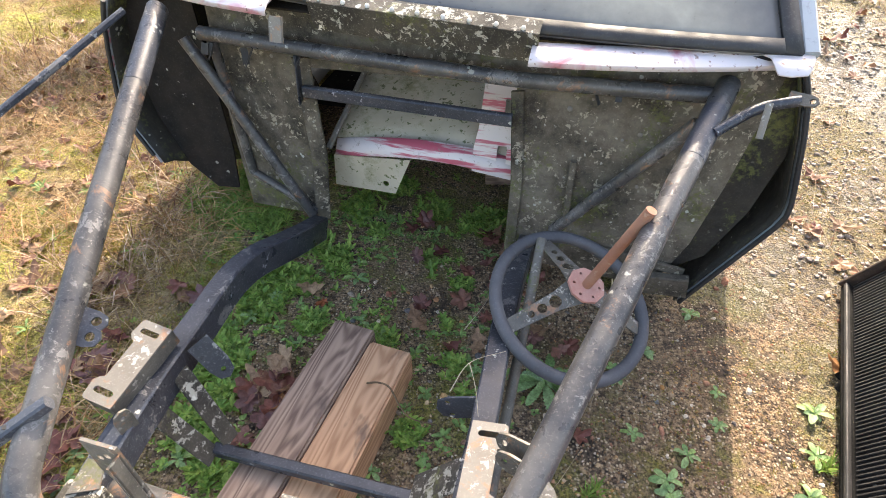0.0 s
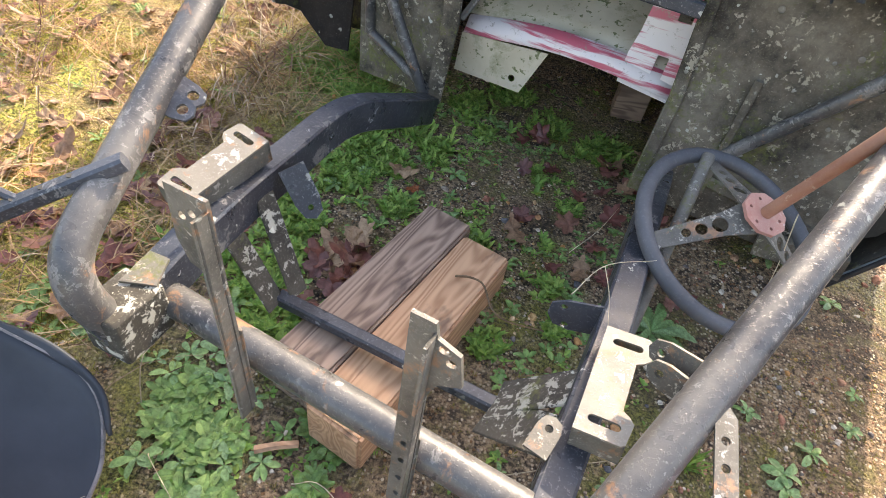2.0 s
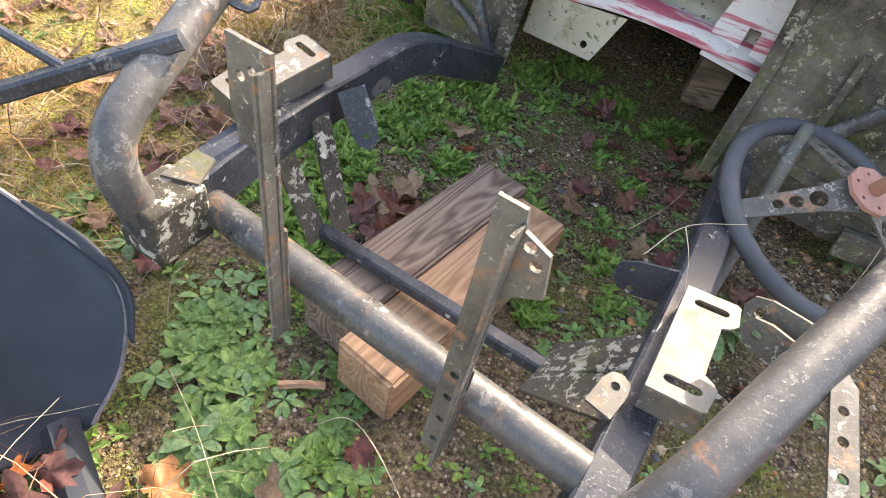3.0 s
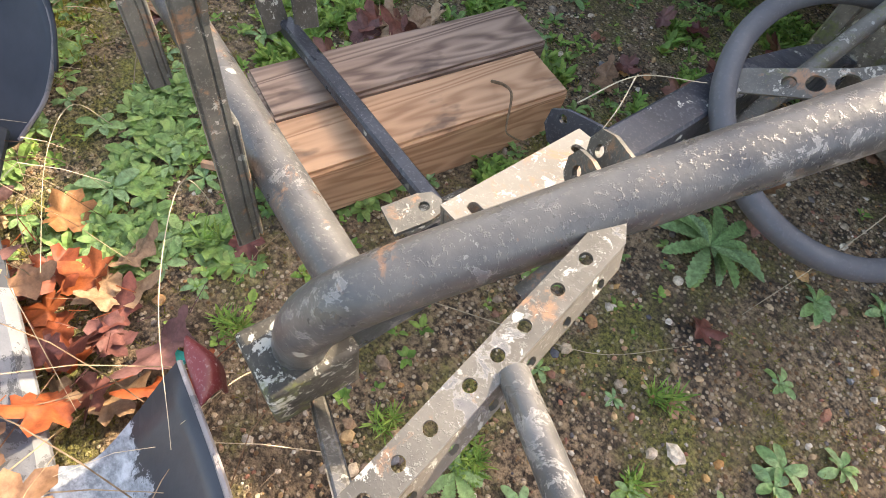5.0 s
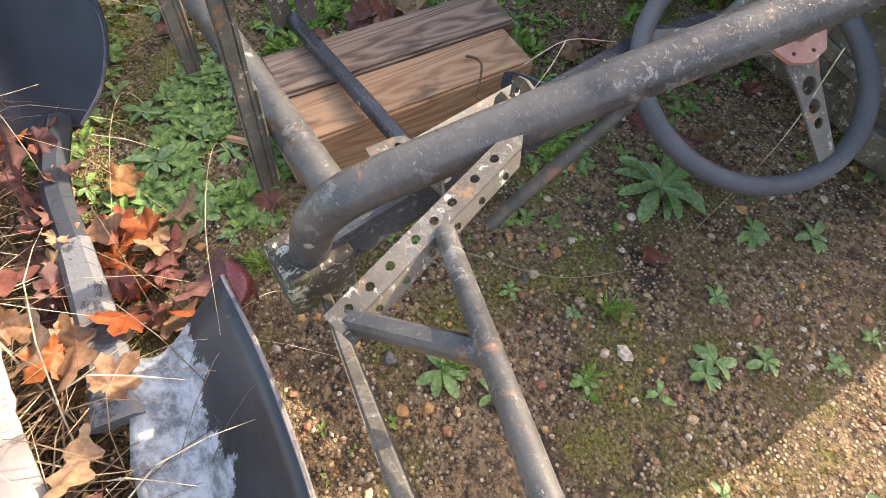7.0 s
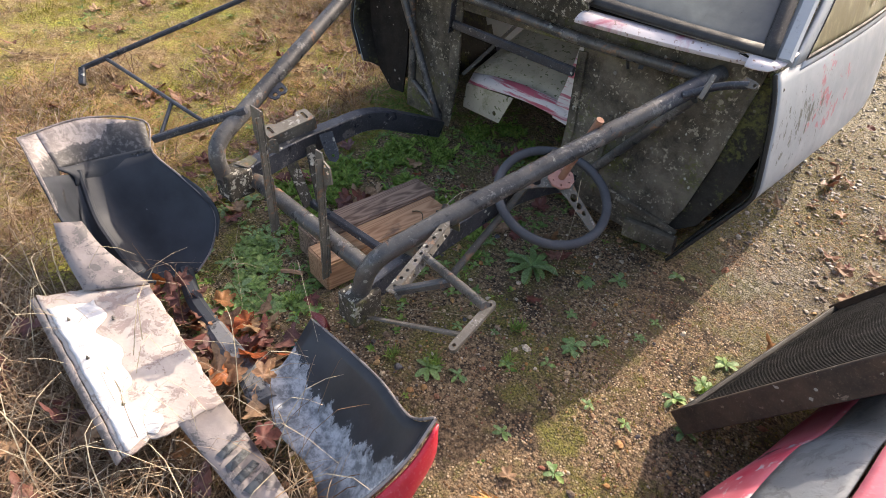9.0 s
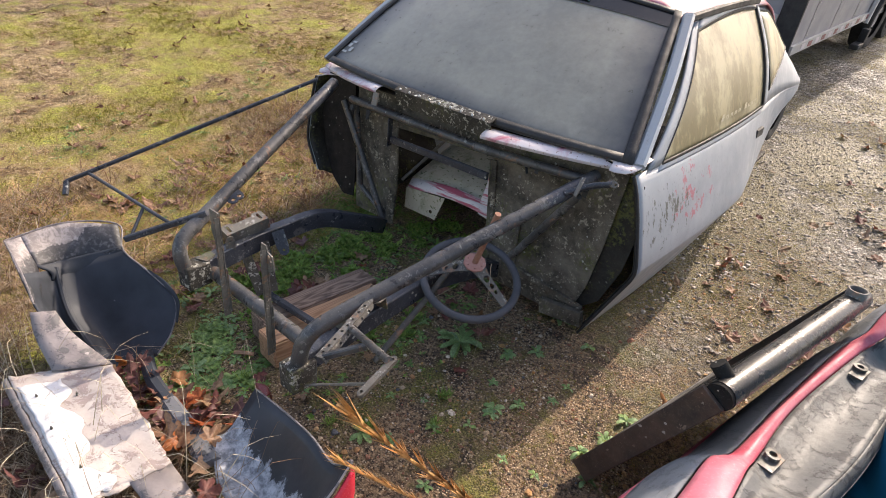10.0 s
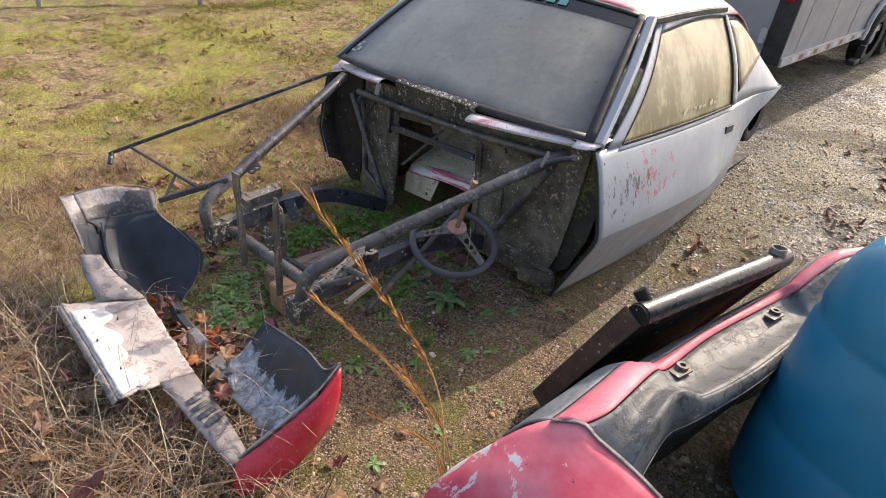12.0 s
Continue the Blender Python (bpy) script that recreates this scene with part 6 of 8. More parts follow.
def trailer():
    th = thing("cargo_trailer", "grey enclosed cargo trailer parked behind the car", "trailer", far(2, 7))
    m = Matrix.Translation(far(1.31, 5.70)) @ LEVEL.to_3x3().to_4x4() @ pose(0, 0, 0, 0, 0, -17.5)
    W_, L_, H_, Z0 = 2.5, 7.5, 2.2, 0.42
    bm = bmesh.new()
    box(bm, (-W_ / 2, L_ / 2, Z0 + H_ / 2), (W_, L_, H_), m)
    body = part("body", bm, M_TRAILER, th, "dull grey aluminium skin", bevel=0.02)
    for i in range(9):
        bm = bmesh.new()
        box(bm, (0.003, 0.35 + i * 0.78, Z0 + H_ / 2), (0.006, 0.012, H_ - 0.1), m)
        part("panel_seam", bm, M_TRIM, body)
        for k in range(14):
            if i < 5:
                bm = bmesh.new()
                box(bm, (0.006, 0.35 + i * 0.78 + 0.03, Z0 + 0.12 + k * 0.15), (0.006, 0.012, 0.012), m)
                part("rivet", bm, M_TRIM, body)
    bm = bmesh.new()
    box(bm, (0.012, L_ / 2, Z0 + 0.03), (0.03, L_, 0.085), m)
    part("lower_trim", bm, M_TRIM, th, "scuffed aluminium sill")
    for i in range(14):
        bm = bmesh.new()
        box(bm, (0.029, 0.3 + i * 0.2, Z0 + 0.03), (0.004, 0.10, 0.05), m)
        part("reflective_tape", bm, M_LAMPDULL if i % 2 else M_WHITE, th)
    bm = bmesh.new()
    box(bm, (-0.09, -0.012, Z0 + H_ / 2), (0.19, 0.03, H_), m)
    part("corner_post", bm, M_SEAL, th, "dark corner post")
    for z in (0.68, 0.98):
        bm = bmesh.new()
        box(bm, (-0.085, -0.035, Z0 + z), (0.085, 0.03, 0.20), m)
        part("tail_light", bm, M_LAMP, th, "red tail lamp", bevel=0.012)
    bm = bmesh.new()
    box(bm, (-0.22, -0.03, Z0 + 0.25), (0.06, 0.04, 0.14), m)
    part("door_hinge", bm, M_TRIM, th)
    for y in (3.02, 3.84):
        tyre(th, m @ pose(-0.03, y, 0.335, 0, 90, 0), 0.335, 0.2, 0.2)
    for x in (-0.45, -W_ + 0.45):
        bm = bmesh.new()
        box(bm, (x, L_ / 2 + 0.1, Z0 - 0.10), (0.08, L_ - 0.4, 0.20), m)
        part("frame_rail", bm, M_SEAL, th, "dark underframe rail")
    arc = [m @ Vector((0.03, 3.43 + x, Z0 + z)) for x, z in [(-0.90, -0.05), (-0.84, 0.24), (-0.66, 0.38), (0.66, 0.38), (0.84, 0.24), (0.90, -0.05)]]
    part("wheel_arch", sweep(bmesh.new(), rounded(arc, 0.12), rect(0.06, 0.05, 0.01), up=m.to_3x3() @ Vector((1, 0, 0))), M_TRIM, th, "pale wheel arch trim")
    bm = bmesh.new()
    box(bm, (-0.018, 3.43, Z0 + 0.14), (0.045, 1.64, 0.44), m)
    part("wheel_well", bm, M_SEAL, th)
    bm = bmesh.new()
    box(bm, (0.022, 4.5, Z0 + 0.33), (0.03, 0.10, 0.06), m)
    part("marker_light", bm, M_AMBER, th, "amber side marker")
    bm = bmesh.new()
    box(bm, (0.06, 2.45, Z0 - 0.30), (0.10, 0.22, 0.06), m)
    box(bm, (0.06, 2.62, Z0 - 0.20), (0.08, 0.10, 0.16), m)
    part("wheel_chock", bm, M_SEAL, th, bevel=0.01)


trailer()


def fence():
    th = thing("chain_link_fence", "chain link fence with steel posts and a bottom rail", "fence", far(-7, 5))
    up = LEVEL.to_3x3() @ Vector((0, 0, 1))
    H_, s = 1.5, 0.105
    line = [far(-9.4, 1.7), far(-8.0, 3.40), far(-6.55, 4.99), far(-4.87, 8.57), far(-3.2, 12.1)]
    for p in line:
        part("post", tube_bm([p - up * 0.1, p + up * H_], 0.035, n=10), M_GALV, th)
    part("bottom_rail", tube_bm([far(-8.0, 3.36, 0.11), far(-6.30, 5.35, 0.11)], 0.028, n=8), M_GALV, th)
    for a, b in zip(line, line[1:]):
        bm = bmesh.new()
        L_ = (b - a).length
        d = (b - a) / L_
        for sign in (1, -1):
            for i in range(-int(H_ / s) - 1, int(L_ / s) + int(H_ / s) + 2):
                x0, dx = i * s, sign * H_
                ta, tb = (0 - x0) / dx, (L_ - x0) / dx
                t0, t1 = max(0.0, min(ta, tb)), min(1.0, max(ta, tb))
                if t1 - t0 < 0.02:
                    continue
                p = a + d * (x0 + dx * t0) + up * (0.02 + (H_ - 0.02) * t0)
                q = a + d * (x0 + dx * t1) + up * (0.02 + (H_ - 0.02) * t1)
                sweep(bm, [p, q], circle(0.0028, 4), cap=False)
        part("mesh", bm, M_GALV, th, "woven wire mesh")


fence()


# ---- stones, weeds, grass and fallen leaves ----
def leafy(name, stops, rough=0.6, per="island", sss=0.0, detail=60):
    """Foliage or stone: a colour for each piece, with a finer variation over it."""
    m = material(name, rough, 0.0, 0.35)
    n = Net(m)
    r = n.island() if per == "island" else n.rand()
    c = n.ramp(r, *[(i / (len(stops) - 1), s) for i, s in enumerate(stops)])
    f = n.noise(detail, 4, 0.65)
    c = n.mix(n.ramp(f, (0.35, 0.0), (0.65, 1.0)), n.mix(1.0, c, (0.50, 0.47, 0.45), "MULTIPLY"), n.mix(1.0, c, (1.0, 1.0, 1.0), "MULTIPLY"))
    n.out(c, rough, bump=f, strength=0.3, dist=0.003)
    if sss:
        through_ = n.t.nodes.new("ShaderNodeBsdfTranslucent")
        blend = n.t.nodes.new("ShaderNodeMixShader")
        n.put(n.mix(1.0, c, (1.0, 0.95, 0.7), "MULTIPLY"), through_.inputs["Color"])
        blend.inputs[0].default_value = sss
        n.t.links.new(n.bsdf.outputs[0], blend.inputs[1])
        n.t.links.new(through_.outputs[0], blend.inputs[2])
        n.t.links.new(blend.outputs[0], n.t.nodes["Material Output"].inputs["Surface"])
    return m


M_STONE = leafy("pebbles", [(0.56, 0.28, 0.09), (0.60, 0.42, 0.23), (0.13, 0.125, 0.14), (0.72, 0.56, 0.36), (0.60, 0.35, 0.13), (0.84, 0.76, 0.62), (0.30, 0.20, 0.13), (0.42, 0.17, 0.11), (0.50, 0.35, 0.20)], 0.75, detail=120)
M_LANESTONE = leafy("lane_gravel", [(0.20, 0.175, 0.15), (0.40, 0.36, 0.31), (0.28, 0.235, 0.18), (0.54, 0.50, 0.44), (0.11, 0.09, 0.075)], 0.38, detail=90)
M_WEED = leafy("weed_leaves", [(0.17, 0.31, 0.09), (0.28, 0.46, 0.13), (0.22, 0.38, 0.14), (0.36, 0.53, 0.16)], 0.5, sss=0.25)
M_ROSETTE = leafy("rosette_leaves", [(0.19, 0.35, 0.12), (0.30, 0.46, 0.19), (0.23, 0.38, 0.18), (0.35, 0.52, 0.16)], 0.5, "object", sss=0.2, detail=110)
M_CLOVER = leafy("ground_cover", [(0.15, 0.31, 0.06), (0.27, 0.48, 0.10), (0.40, 0.56, 0.13), (0.20, 0.36, 0.09)], 0.6, sss=0.3)
M_MOSS = leafy("moss_tufts", [(0.13, 0.14, 0.018), (0.27, 0.27, 0.03), (0.40, 0.38, 0.05), (0.18, 0.16, 0.03)], 0.85, sss=0.3)
M_STRAW = leafy("dry_grass", [(0.40, 0.27, 0.16), (0.60, 0.46, 0.31), (0.15, 0.085, 0.05), (0.76, 0.64, 0.48), (0.30, 0.185, 0.11), (0.22, 0.12, 0.075)], 0.7, sss=0.3)
M_LAWN = leafy("lawn_blades", [(0.50, 0.31, 0.13), (0.64, 0.44, 0.21), (0.30, 0.27, 0.05), (0.72, 0.54, 0.30), (0.40, 0.21, 0.085), (0.52, 0.46, 0.09), (0.34, 0.17, 0.075), (0.82, 0.66, 0.42)], 0.75, sss=0.3)
M_BRUSH = leafy("rusty_brush", [(0.20, 0.10, 0.055), (0.30, 0.17, 0.09), (0.14, 0.075, 0.045), (0.38, 0.25, 0.15)], 0.75, sss=0.2)
M_STALK = leafy("broom_sedge", [(0.62, 0.30, 0.09), (0.70, 0.42, 0.17), (0.55, 0.24, 0.07)], 0.65)
M_LEAFRED = leafy("dark_red_leaf", [(0.17, 0.055, 0.045), (0.26, 0.10, 0.075), (0.17, 0.085, 0.085), (0.32, 0.15, 0.10)], 0.45, "object", 0.15, 5)
M_LEAFTAN = leafy("tan_leaf", [(0.36, 0.22, 0.12), (0.46, 0.31, 0.19), (0.30, 0.17, 0.10), (0.42, 0.20, 0.08)], 0.5, "object", 0.2, 5)
M_LEAFORANGE = leafy("orange_leaf", [(0.40, 0.095, 0.035), (0.46, 0.16, 0.055), (0.30, 0.07, 0.035)], 0.5, "object", 0.25, 5)
M_TREEBARK = leafy("split_logs", [(0.26, 0.20, 0.14), (0.50, 0.41, 0.30), (0.11, 0.085, 0.06), (0.62, 0.53, 0.40)], 0.85, "object", detail=25)


def mesh_stuff(name, verts, faces, mat, label, category, smooth=False):
    me = bpy.data.meshes.new(name)
    me.from_pydata(verts, [], faces)
    me.materials.append(mat)
    if smooth:
        me.polygons.foreach_set("use_smooth", [True] * len(me.polygons))
    return tagged(new(name, me), label, category, kind="stuff")


def stones(name, count, rng, place, size, mat, label):
    v, f = [], []
    for _ in range(count):
        x, y = place(rng)
        r = size(rng)
        z = gz(x, y) + r * 0.15
        a = rng.random() * 6.28
        ca, sa = math.cos(a), math.sin(a)
        k = len(v)
        sx, sy, sz = r * rng.uniform(0.7, 1.3), r * rng.uniform(0.6, 1.0), r * rng.uniform(0.4, 0.75)
        for rad, h in ((1.0, -0.2), (0.72, 0.55)):
            for i in range(6):
                b = 1.0472 * i + rng.uniform(-0.3, 0.3)
                q = rad * rng.uniform(0.75, 1.1)
                X, Y = math.cos(b) * sx * q, math.sin(b) * sy * q
                v.append((x + X * ca - Y * sa, y + X * sa + Y * ca, z + sz * h * rng.uniform(0.8, 1.2)))
        v.append((x, y, z + sz * 0.85))
        for i in range(6):
            j = (i + 1) % 6
            f += [(k + i, k + j, k + 6 + j, k + 6 + i), (k + 6 + i, k + 6 + j, k + 12)]
    return mesh_stuff(name, v, f, mat, label, "gravel")


rng = random.Random(5)


def soil_place(r):
    while True:
        x, y = r.uniform(-1.0, 1.7), r.uniform(-0.5, 2.6)
        d = 0.15 + 0.85 * min(1, max(0, (x + 0.5) / 0.7))
        k = noise.noise((x * 2.5, y * 2.5, 9.0)) + 0.6 * noise.noise((x * 8, y * 8, 4.0))
        d *= 0.12 if k > 0.15 else (0.5 if k > -0.05 else 1.0)
        if r.random() < d:
            return x, y


stones("pebbles", 17000, rng, soil_place, lambda r: 0.0013 + 0.0046 * r.random() ** 2.4 + (0.006 if r.random() < 0.03 else 0), M_STONE, "small tan, white and grey pebbles")
stones("larger_pebbles", 300, rng, soil_place, lambda r: 0.007 + 0.012 * r.random() ** 2, M_STONE, "larger orange and grey pebbles")


def lane_place(r):
    while True:
        x, y = r.uniform(0.8, 4.2), r.uniform(1.0, 8.5)
        if x * 0.5 + y * 0.22 + noise.noise((x * 1.2, y * 1.2, 0)) * 0.25 > 0.85:
            return x, y


stones("lane_gravel", 16000, rng, lane_place, lambda r: 0.006 + 0.010 * r.random() ** 2, M_LANESTONE, "pale grey wet lane gravel")


def strip_leaf(v, f, base, d, length, width, lift, droop, segs=3):
    """One leaf or blade as a folded strip."""
    side = Vector((-d.y, d.x, 0))
    k = len(v)
    for i in range(segs + 1):
        t = i / segs
        w = width * max(0.12, 1 - (2 * t - 1.15) ** 2 * 0.75) if i < segs else width * 0.30
        p = base + d * (length * t) + Vector((0, 0, lift * length * t - droop * length * t * t))
        v += [tuple(p - side * w / 2 + Vector((0, 0, w * 0.18))), tuple(p), tuple(p + side * w / 2 + Vector((0, 0, w * 0.18)))]
    for i in range(segs):
        a = k + i * 3
        f += [(a, a + 1, a + 4, a + 3), (a + 1, a + 2, a + 5, a + 4)]


def carpet(name, count, place, leaves, length, width, mat, label, category, lift=(0.2, 1.0), segs=2, droop=0.3, seed=1):
    r = random.Random(seed)
    v, f = [], []
    for _ in range(count):
        x, y = place(r)
        b = Vector((x, y, gz(x, y) - 0.002))
        a0 = r.random() * 6.28
        nl = r.randint(*leaves)
        s = r.uniform(0.65, 1.3)
        for i in range(nl):
            a = a0 + 6.28 * i / nl + r.uniform(-0.4, 0.4)
            strip_leaf(v, f, b, Vector((math.cos(a), math.sin(a), 0)), r.uniform(*length) * s, r.uniform(*width) * s, r.uniform(*lift), droop, segs)
    return mesh_stuff(name, v, f, mat, label, category)


def patchy(x0, x1, y0, y1, thr, scale, seed, extra=None):
    def place(r):
        while True:
            x, y = r.uniform(x0, x1), r.uniform(y0, y1)
            if noise.noise((x * scale, y * scale, seed)) + r.uniform(-0.18, 0.18) > thr and (extra is None or extra(x, y, r)):
                return x, y
    return place


def bay(x, y, r):
    """Thick to the left of the car, thin on the gravel to its right."""
    return r.random() < min(1.0, max(0.02, (0.40 - x) / 0.75))


# clumps of low green cover: middle and reach
COVER = [(-0.57, 1.24, 0.10), (-0.47, 1.33, 0.09), (-0.36, 1.44, 0.08), (-0.57, 1.40, 0.08), (-0.32, 1.73, 0.09), (-0.20, 1.84, 0.08), (-0.05, 1.72, 0.09), (0.14, 1.66, 0.10), (-0.46, 1.52, 0.08), (-0.24, 1.60, 0.05),
         (-0.02, 1.47, 0.06), (0.08, 1.36, 0.05), (-0.38, 1.17, 0.06), (-0.52, 0.72, 0.08), (-0.43, 0.67, 0.06), (-0.60, 0.80, 0.08), (-0.60, 1.02, 0.09), (-0.57, 0.90, 0.06), (-0.04, 0.83, 0.05), (-0.14, 1.13, 0.05),
         (0.06, 1.04, 0.04), (0.10, 0.92, 0.04), (0.04, 1.20, 0.03), (-0.68, 1.10, 0.10), (-0.76, 0.86, 0.09)]


def clumped(spots, stray):
    def place(r):
        x, y, w = r.choice([s for s in spots for _ in range(max(1, int(s[2] * s[2] * 1500)))])
        a, d = r.random() * 6.283, w * (r.random() ** 0.5) * (1.0 if r.random() > stray else 2.2)
        d *= 0.75 + 0.5 * noise.noise((x * 9 + math.cos(a) * 1.5, y * 9 + math.sin(a) * 1.5, 2.0))
        return x + math.cos(a) * d, y + math.sin(a) * d
    return place


carpet("ground_cover", 2300, clumped(COVER, 0.12), (5, 8), (0.010, 0.024), (0.007, 0.014), M_CLOVER, "low clumps of green ground cover between the chassis rails", "ground cover", (0.4, 1.5), 2, 0.35, 11)
carpet("ground_cover", 520, patchy(-1.0, 0.95, 0.1, 2.1, 0.06, 3.2, 2.0, bay), (4, 7), (0.008, 0.020), (0.006, 0.012), M_CLOVER, "stray green ground cover on the gravel", "ground cover", seed=10)
carpet("leafy_weeds", 330, patchy(-1.0, -0.15, 0.08, 0.72, 0.14, 5.5, 4.0), (5, 9), (0.016, 0.036), (0.011, 0.019), M_WEED, "leafy green weeds in front of the frame", "weeds", (0.3, 1.1), 3, 0.5, 12)
carpet("leafy_weeds", 260, patchy(-0.75, 0.3, 0.7, 1.7, 0.0, 2.5, 6.0), (5, 8), (0.012, 0.026), (0.008, 0.014), M_WEED, "leafy green weeds under the car", "weeds", (0.3, 1.1), 3, 0.5, 13)
carpet("feathery_weeds", 760, clumped([(-0.88, 1.74, 0.16), (-0.78, 1.86, 0.14), (-0.72, 1.66, 0.12), (-0.62, 1.62, 0.07)], 0.1), (9, 14), (0.016, 0.040), (0.003, 0.006), M_CLOVER, "feathery green weeds beside the firewall", "weeds", (0.3, 1.5), 2, 0.5, 14)
carpet("moss_tufts", 9000, patchy(-1.3, 1.6, -0.3, 2.4, 0.05, 1.8, 8.0), (5, 8), (0.003, 0.008), (0.002, 0.004), M_MOSS, "yellow-green moss on the ground", "moss", (0.6, 1.6), 1, 0.1, 15)
carpet("feathery_tufts", 60, clumped([(0.42, 0.70, 0.022), (-0.12, 0.30, 0.03), (0.15, 0.36, 0.03), (0.26, 0.42, 0.03), (-0.26, 0.36, 0.03), (1.0, 0.80, 0.03), (0.45, 0.56, 0.02)], 0.0), (9, 13), (0.012, 0.026), (0.002, 0.004), M_CLOVER, "bright green feathery tufts on the gravel", "weeds", (0.8, 2.2), 2, 0.5, 9)
carpet("moss_tufts", 2600, patchy(0.7, 2.6, 0.3, 4.0, 0.12, 1.3, 12.0), (5, 8), (0.004, 0.012), (0.002, 0.005), M_MOSS, "yellow-green moss along the lane", "moss", (0.6, 1.6), 1, 0.1, 16)


def lawn_place(r):
    while True:
        x, y = -0.85 - 6.5 * r.random() ** 1.5, r.uniform(-0.6, 8.5)
        if -x + 0.22 * y + r.uniform(-0.25, 0.25) > 1.15 and abs(y) < 9:
            return x, y


carpet("lawn", 24000, lawn_place, (2, 4), (0.03, 0.08), (0.004, 0.008), M_LAWN, "straw-coloured winter lawn with green patches", "lawn", (0.1, 1.1), 1, 0.2, 17)
def near_lawn(r):
    while True:
        x, y = -0.85 - 2.9 * r.random() ** 1.3, r.uniform(-0.3, 4.6)
        if -x + 0.22 * y + r.uniform(-0.2, 0.2) > 1.1:
            return x, y


carpet("lawn", 26000, near_lawn, (2, 4), (0.02, 0.06), (0.0025, 0.005), M_LAWN, "straw-coloured winter grass beside the car", "lawn", (0.1, 1.0), 1, 0.2, 29)
carpet("moss_cushions", 6000, patchy(-2.2, -0.72, 0.1, 3.2, 0.16, 3.2, 33.0), (5, 8), (0.006, 0.018), (0.003, 0.007), M_MOSS, "cushions of yellow-green moss in the dry grass", "moss", (0.5, 1.6), 1, 0.1, 36)
carpet("straw_tufts", 5200, patchy(-7.0, -1.2, 0.0, 8.5, 0.08, 2.3, 61.0), (5, 8), (0.04, 0.10), (0.005, 0.009), M_STRAW, "tufts of bleached straw in the lawn", "dry grass", (0.1, 1.2), 1, 0.4, 28)
carpet("lawn_weeds", 420, patchy(-3.6, -1.0, 0.2, 4.5, 0.05, 1.5, 71.0), (6, 10), (0.016, 0.040), (0.007, 0.014), M_WEED, "small green weeds in the lawn", "weeds", (0.2, 1.0), 3, 0.4, 33)
carpet("brown_thatch", 2600, patchy(-6.0, -0.95, -0.3, 7.5, 0.12, 1.7, 51.0), (3, 6), (0.04, 0.10), (0.005, 0.010), M_BRUSH, "brown dead thatch in the lawn", "dry grass", (0.1, 0.9), 1, 0.3, 27)
carpet("lawn_moss", 11000, patchy(-6.5, -0.95, -0.3, 8.0, 0.16, 1.1, 21.0), (5, 8), (0.012, 0.035), (0.005, 0.011), M_MOSS, "yellow-green moss in the lawn", "moss", (0.5, 1.4), 1, 0.1, 18)
carpet("straw_clumps", 1500, patchy(-2.4, -0.95, 0.2, 3.0, 0.0, 1.6, 31.0), (5, 9), (0.05, 0.13), (0.003, 0.005), M_STRAW, "clumps of dry straw beside the car", "dry grass", (0.2, 1.6), 2, 0.6, 19)


def strands(name, count, place, length, mat, label, seed, height=(0.05, 0.3), w=0.0024, lean=1.0):
    """Long bent blades."""
    r = random.Random(seed)
    v, f = [], []
    for _ in range(count):
        x, y = place(r)
        p = Vector((x, y, gz(x, y)))
        a = r.random() * 6.28
        d = Vector((math.cos(a), math.sin(a), 0))
        L_, h = r.uniform(*length), r.uniform(*height)
        side = Vector((-d.y, d.x, 0.3)) * (w * r.uniform(0.6, 1.3) / 2)
        k = len(v)
        n = 5
        wob = r.uniform(-0.12, 0.12)
        for i in range(n + 1):
            t = i / n
            q = p + d * (L_ * t * lean) + Vector((-d.y, d.x, 0)) * (wob * L_ * math.sin(t * 3)) + Vector((0, 0, h * math.sin(min(1.0, t * 1.1) * 2.2) + 0.004))
            s = side * (1 - 0.75 * t)
            v += [tuple(q - s), tuple(q + s)]
        for i in range(n):
            a = k + 2 * i
            f.append((a, a + 1, a + 3, a + 2))
    return mesh_stuff(name, v, f, mat, label, "dry grass")


strands("tangled_straw", 5200, lambda r: (max(-1.5, min(0.6, r.gauss(-0.45, 0.5))), -0.16 - min(1.0, abs(r.gauss(0, 0.38)))), (0.08, 0.34), M_STRAW, "tangled dry straw under the nose panel", 41, (0.005, 0.13), 0.0036)
M_ORANGEGRASS = leafy("orange_dry_grass", [(0.62, 0.36, 0.15), (0.74, 0.52, 0.28), (0.48, 0.24, 0.10), (0.82, 0.66, 0.42), (0.30, 0.14, 0.065)], 0.7, sss=0.3)
strands("long_dry_grass", 5200, patchy(-2.6, -0.78, 0.25, 3.6, 0.02, 2.1, 37.0, lambda x, y, r: -x + 0.2 * y > 1.0), (0.06, 0.22), M_ORANGEGRASS, "long bent orange dry grass in the lawn", 46, (0.004, 0.05), 0.0034)
strands("tangled_straw", 1500, lambda r: (r.gauss(-1.25, 0.28), r.gauss(-0.1, 0.25)), (0.08, 0.3), M_STRAW, "tangled dry straw beside the nose panel", 42, (0.01, 0.12))
strands("lane_straw", 420, lambda r: (r.uniform(1.15, 1.95), r.uniform(1.6, 2.9)), (0.06, 0.20), M_STRAW, "dry straw beside the lane", 45, (0.005, 0.05), 0.003)
strands("straw_strands", 44, lambda r: (r.uniform(-0.45, 0.35), r.uniform(-0.3, 0.30)), (0.10, 0.34), M_STRAW, "long pale straws arching over the nose panel", 43, (0.12, 0.30), 0.0022)
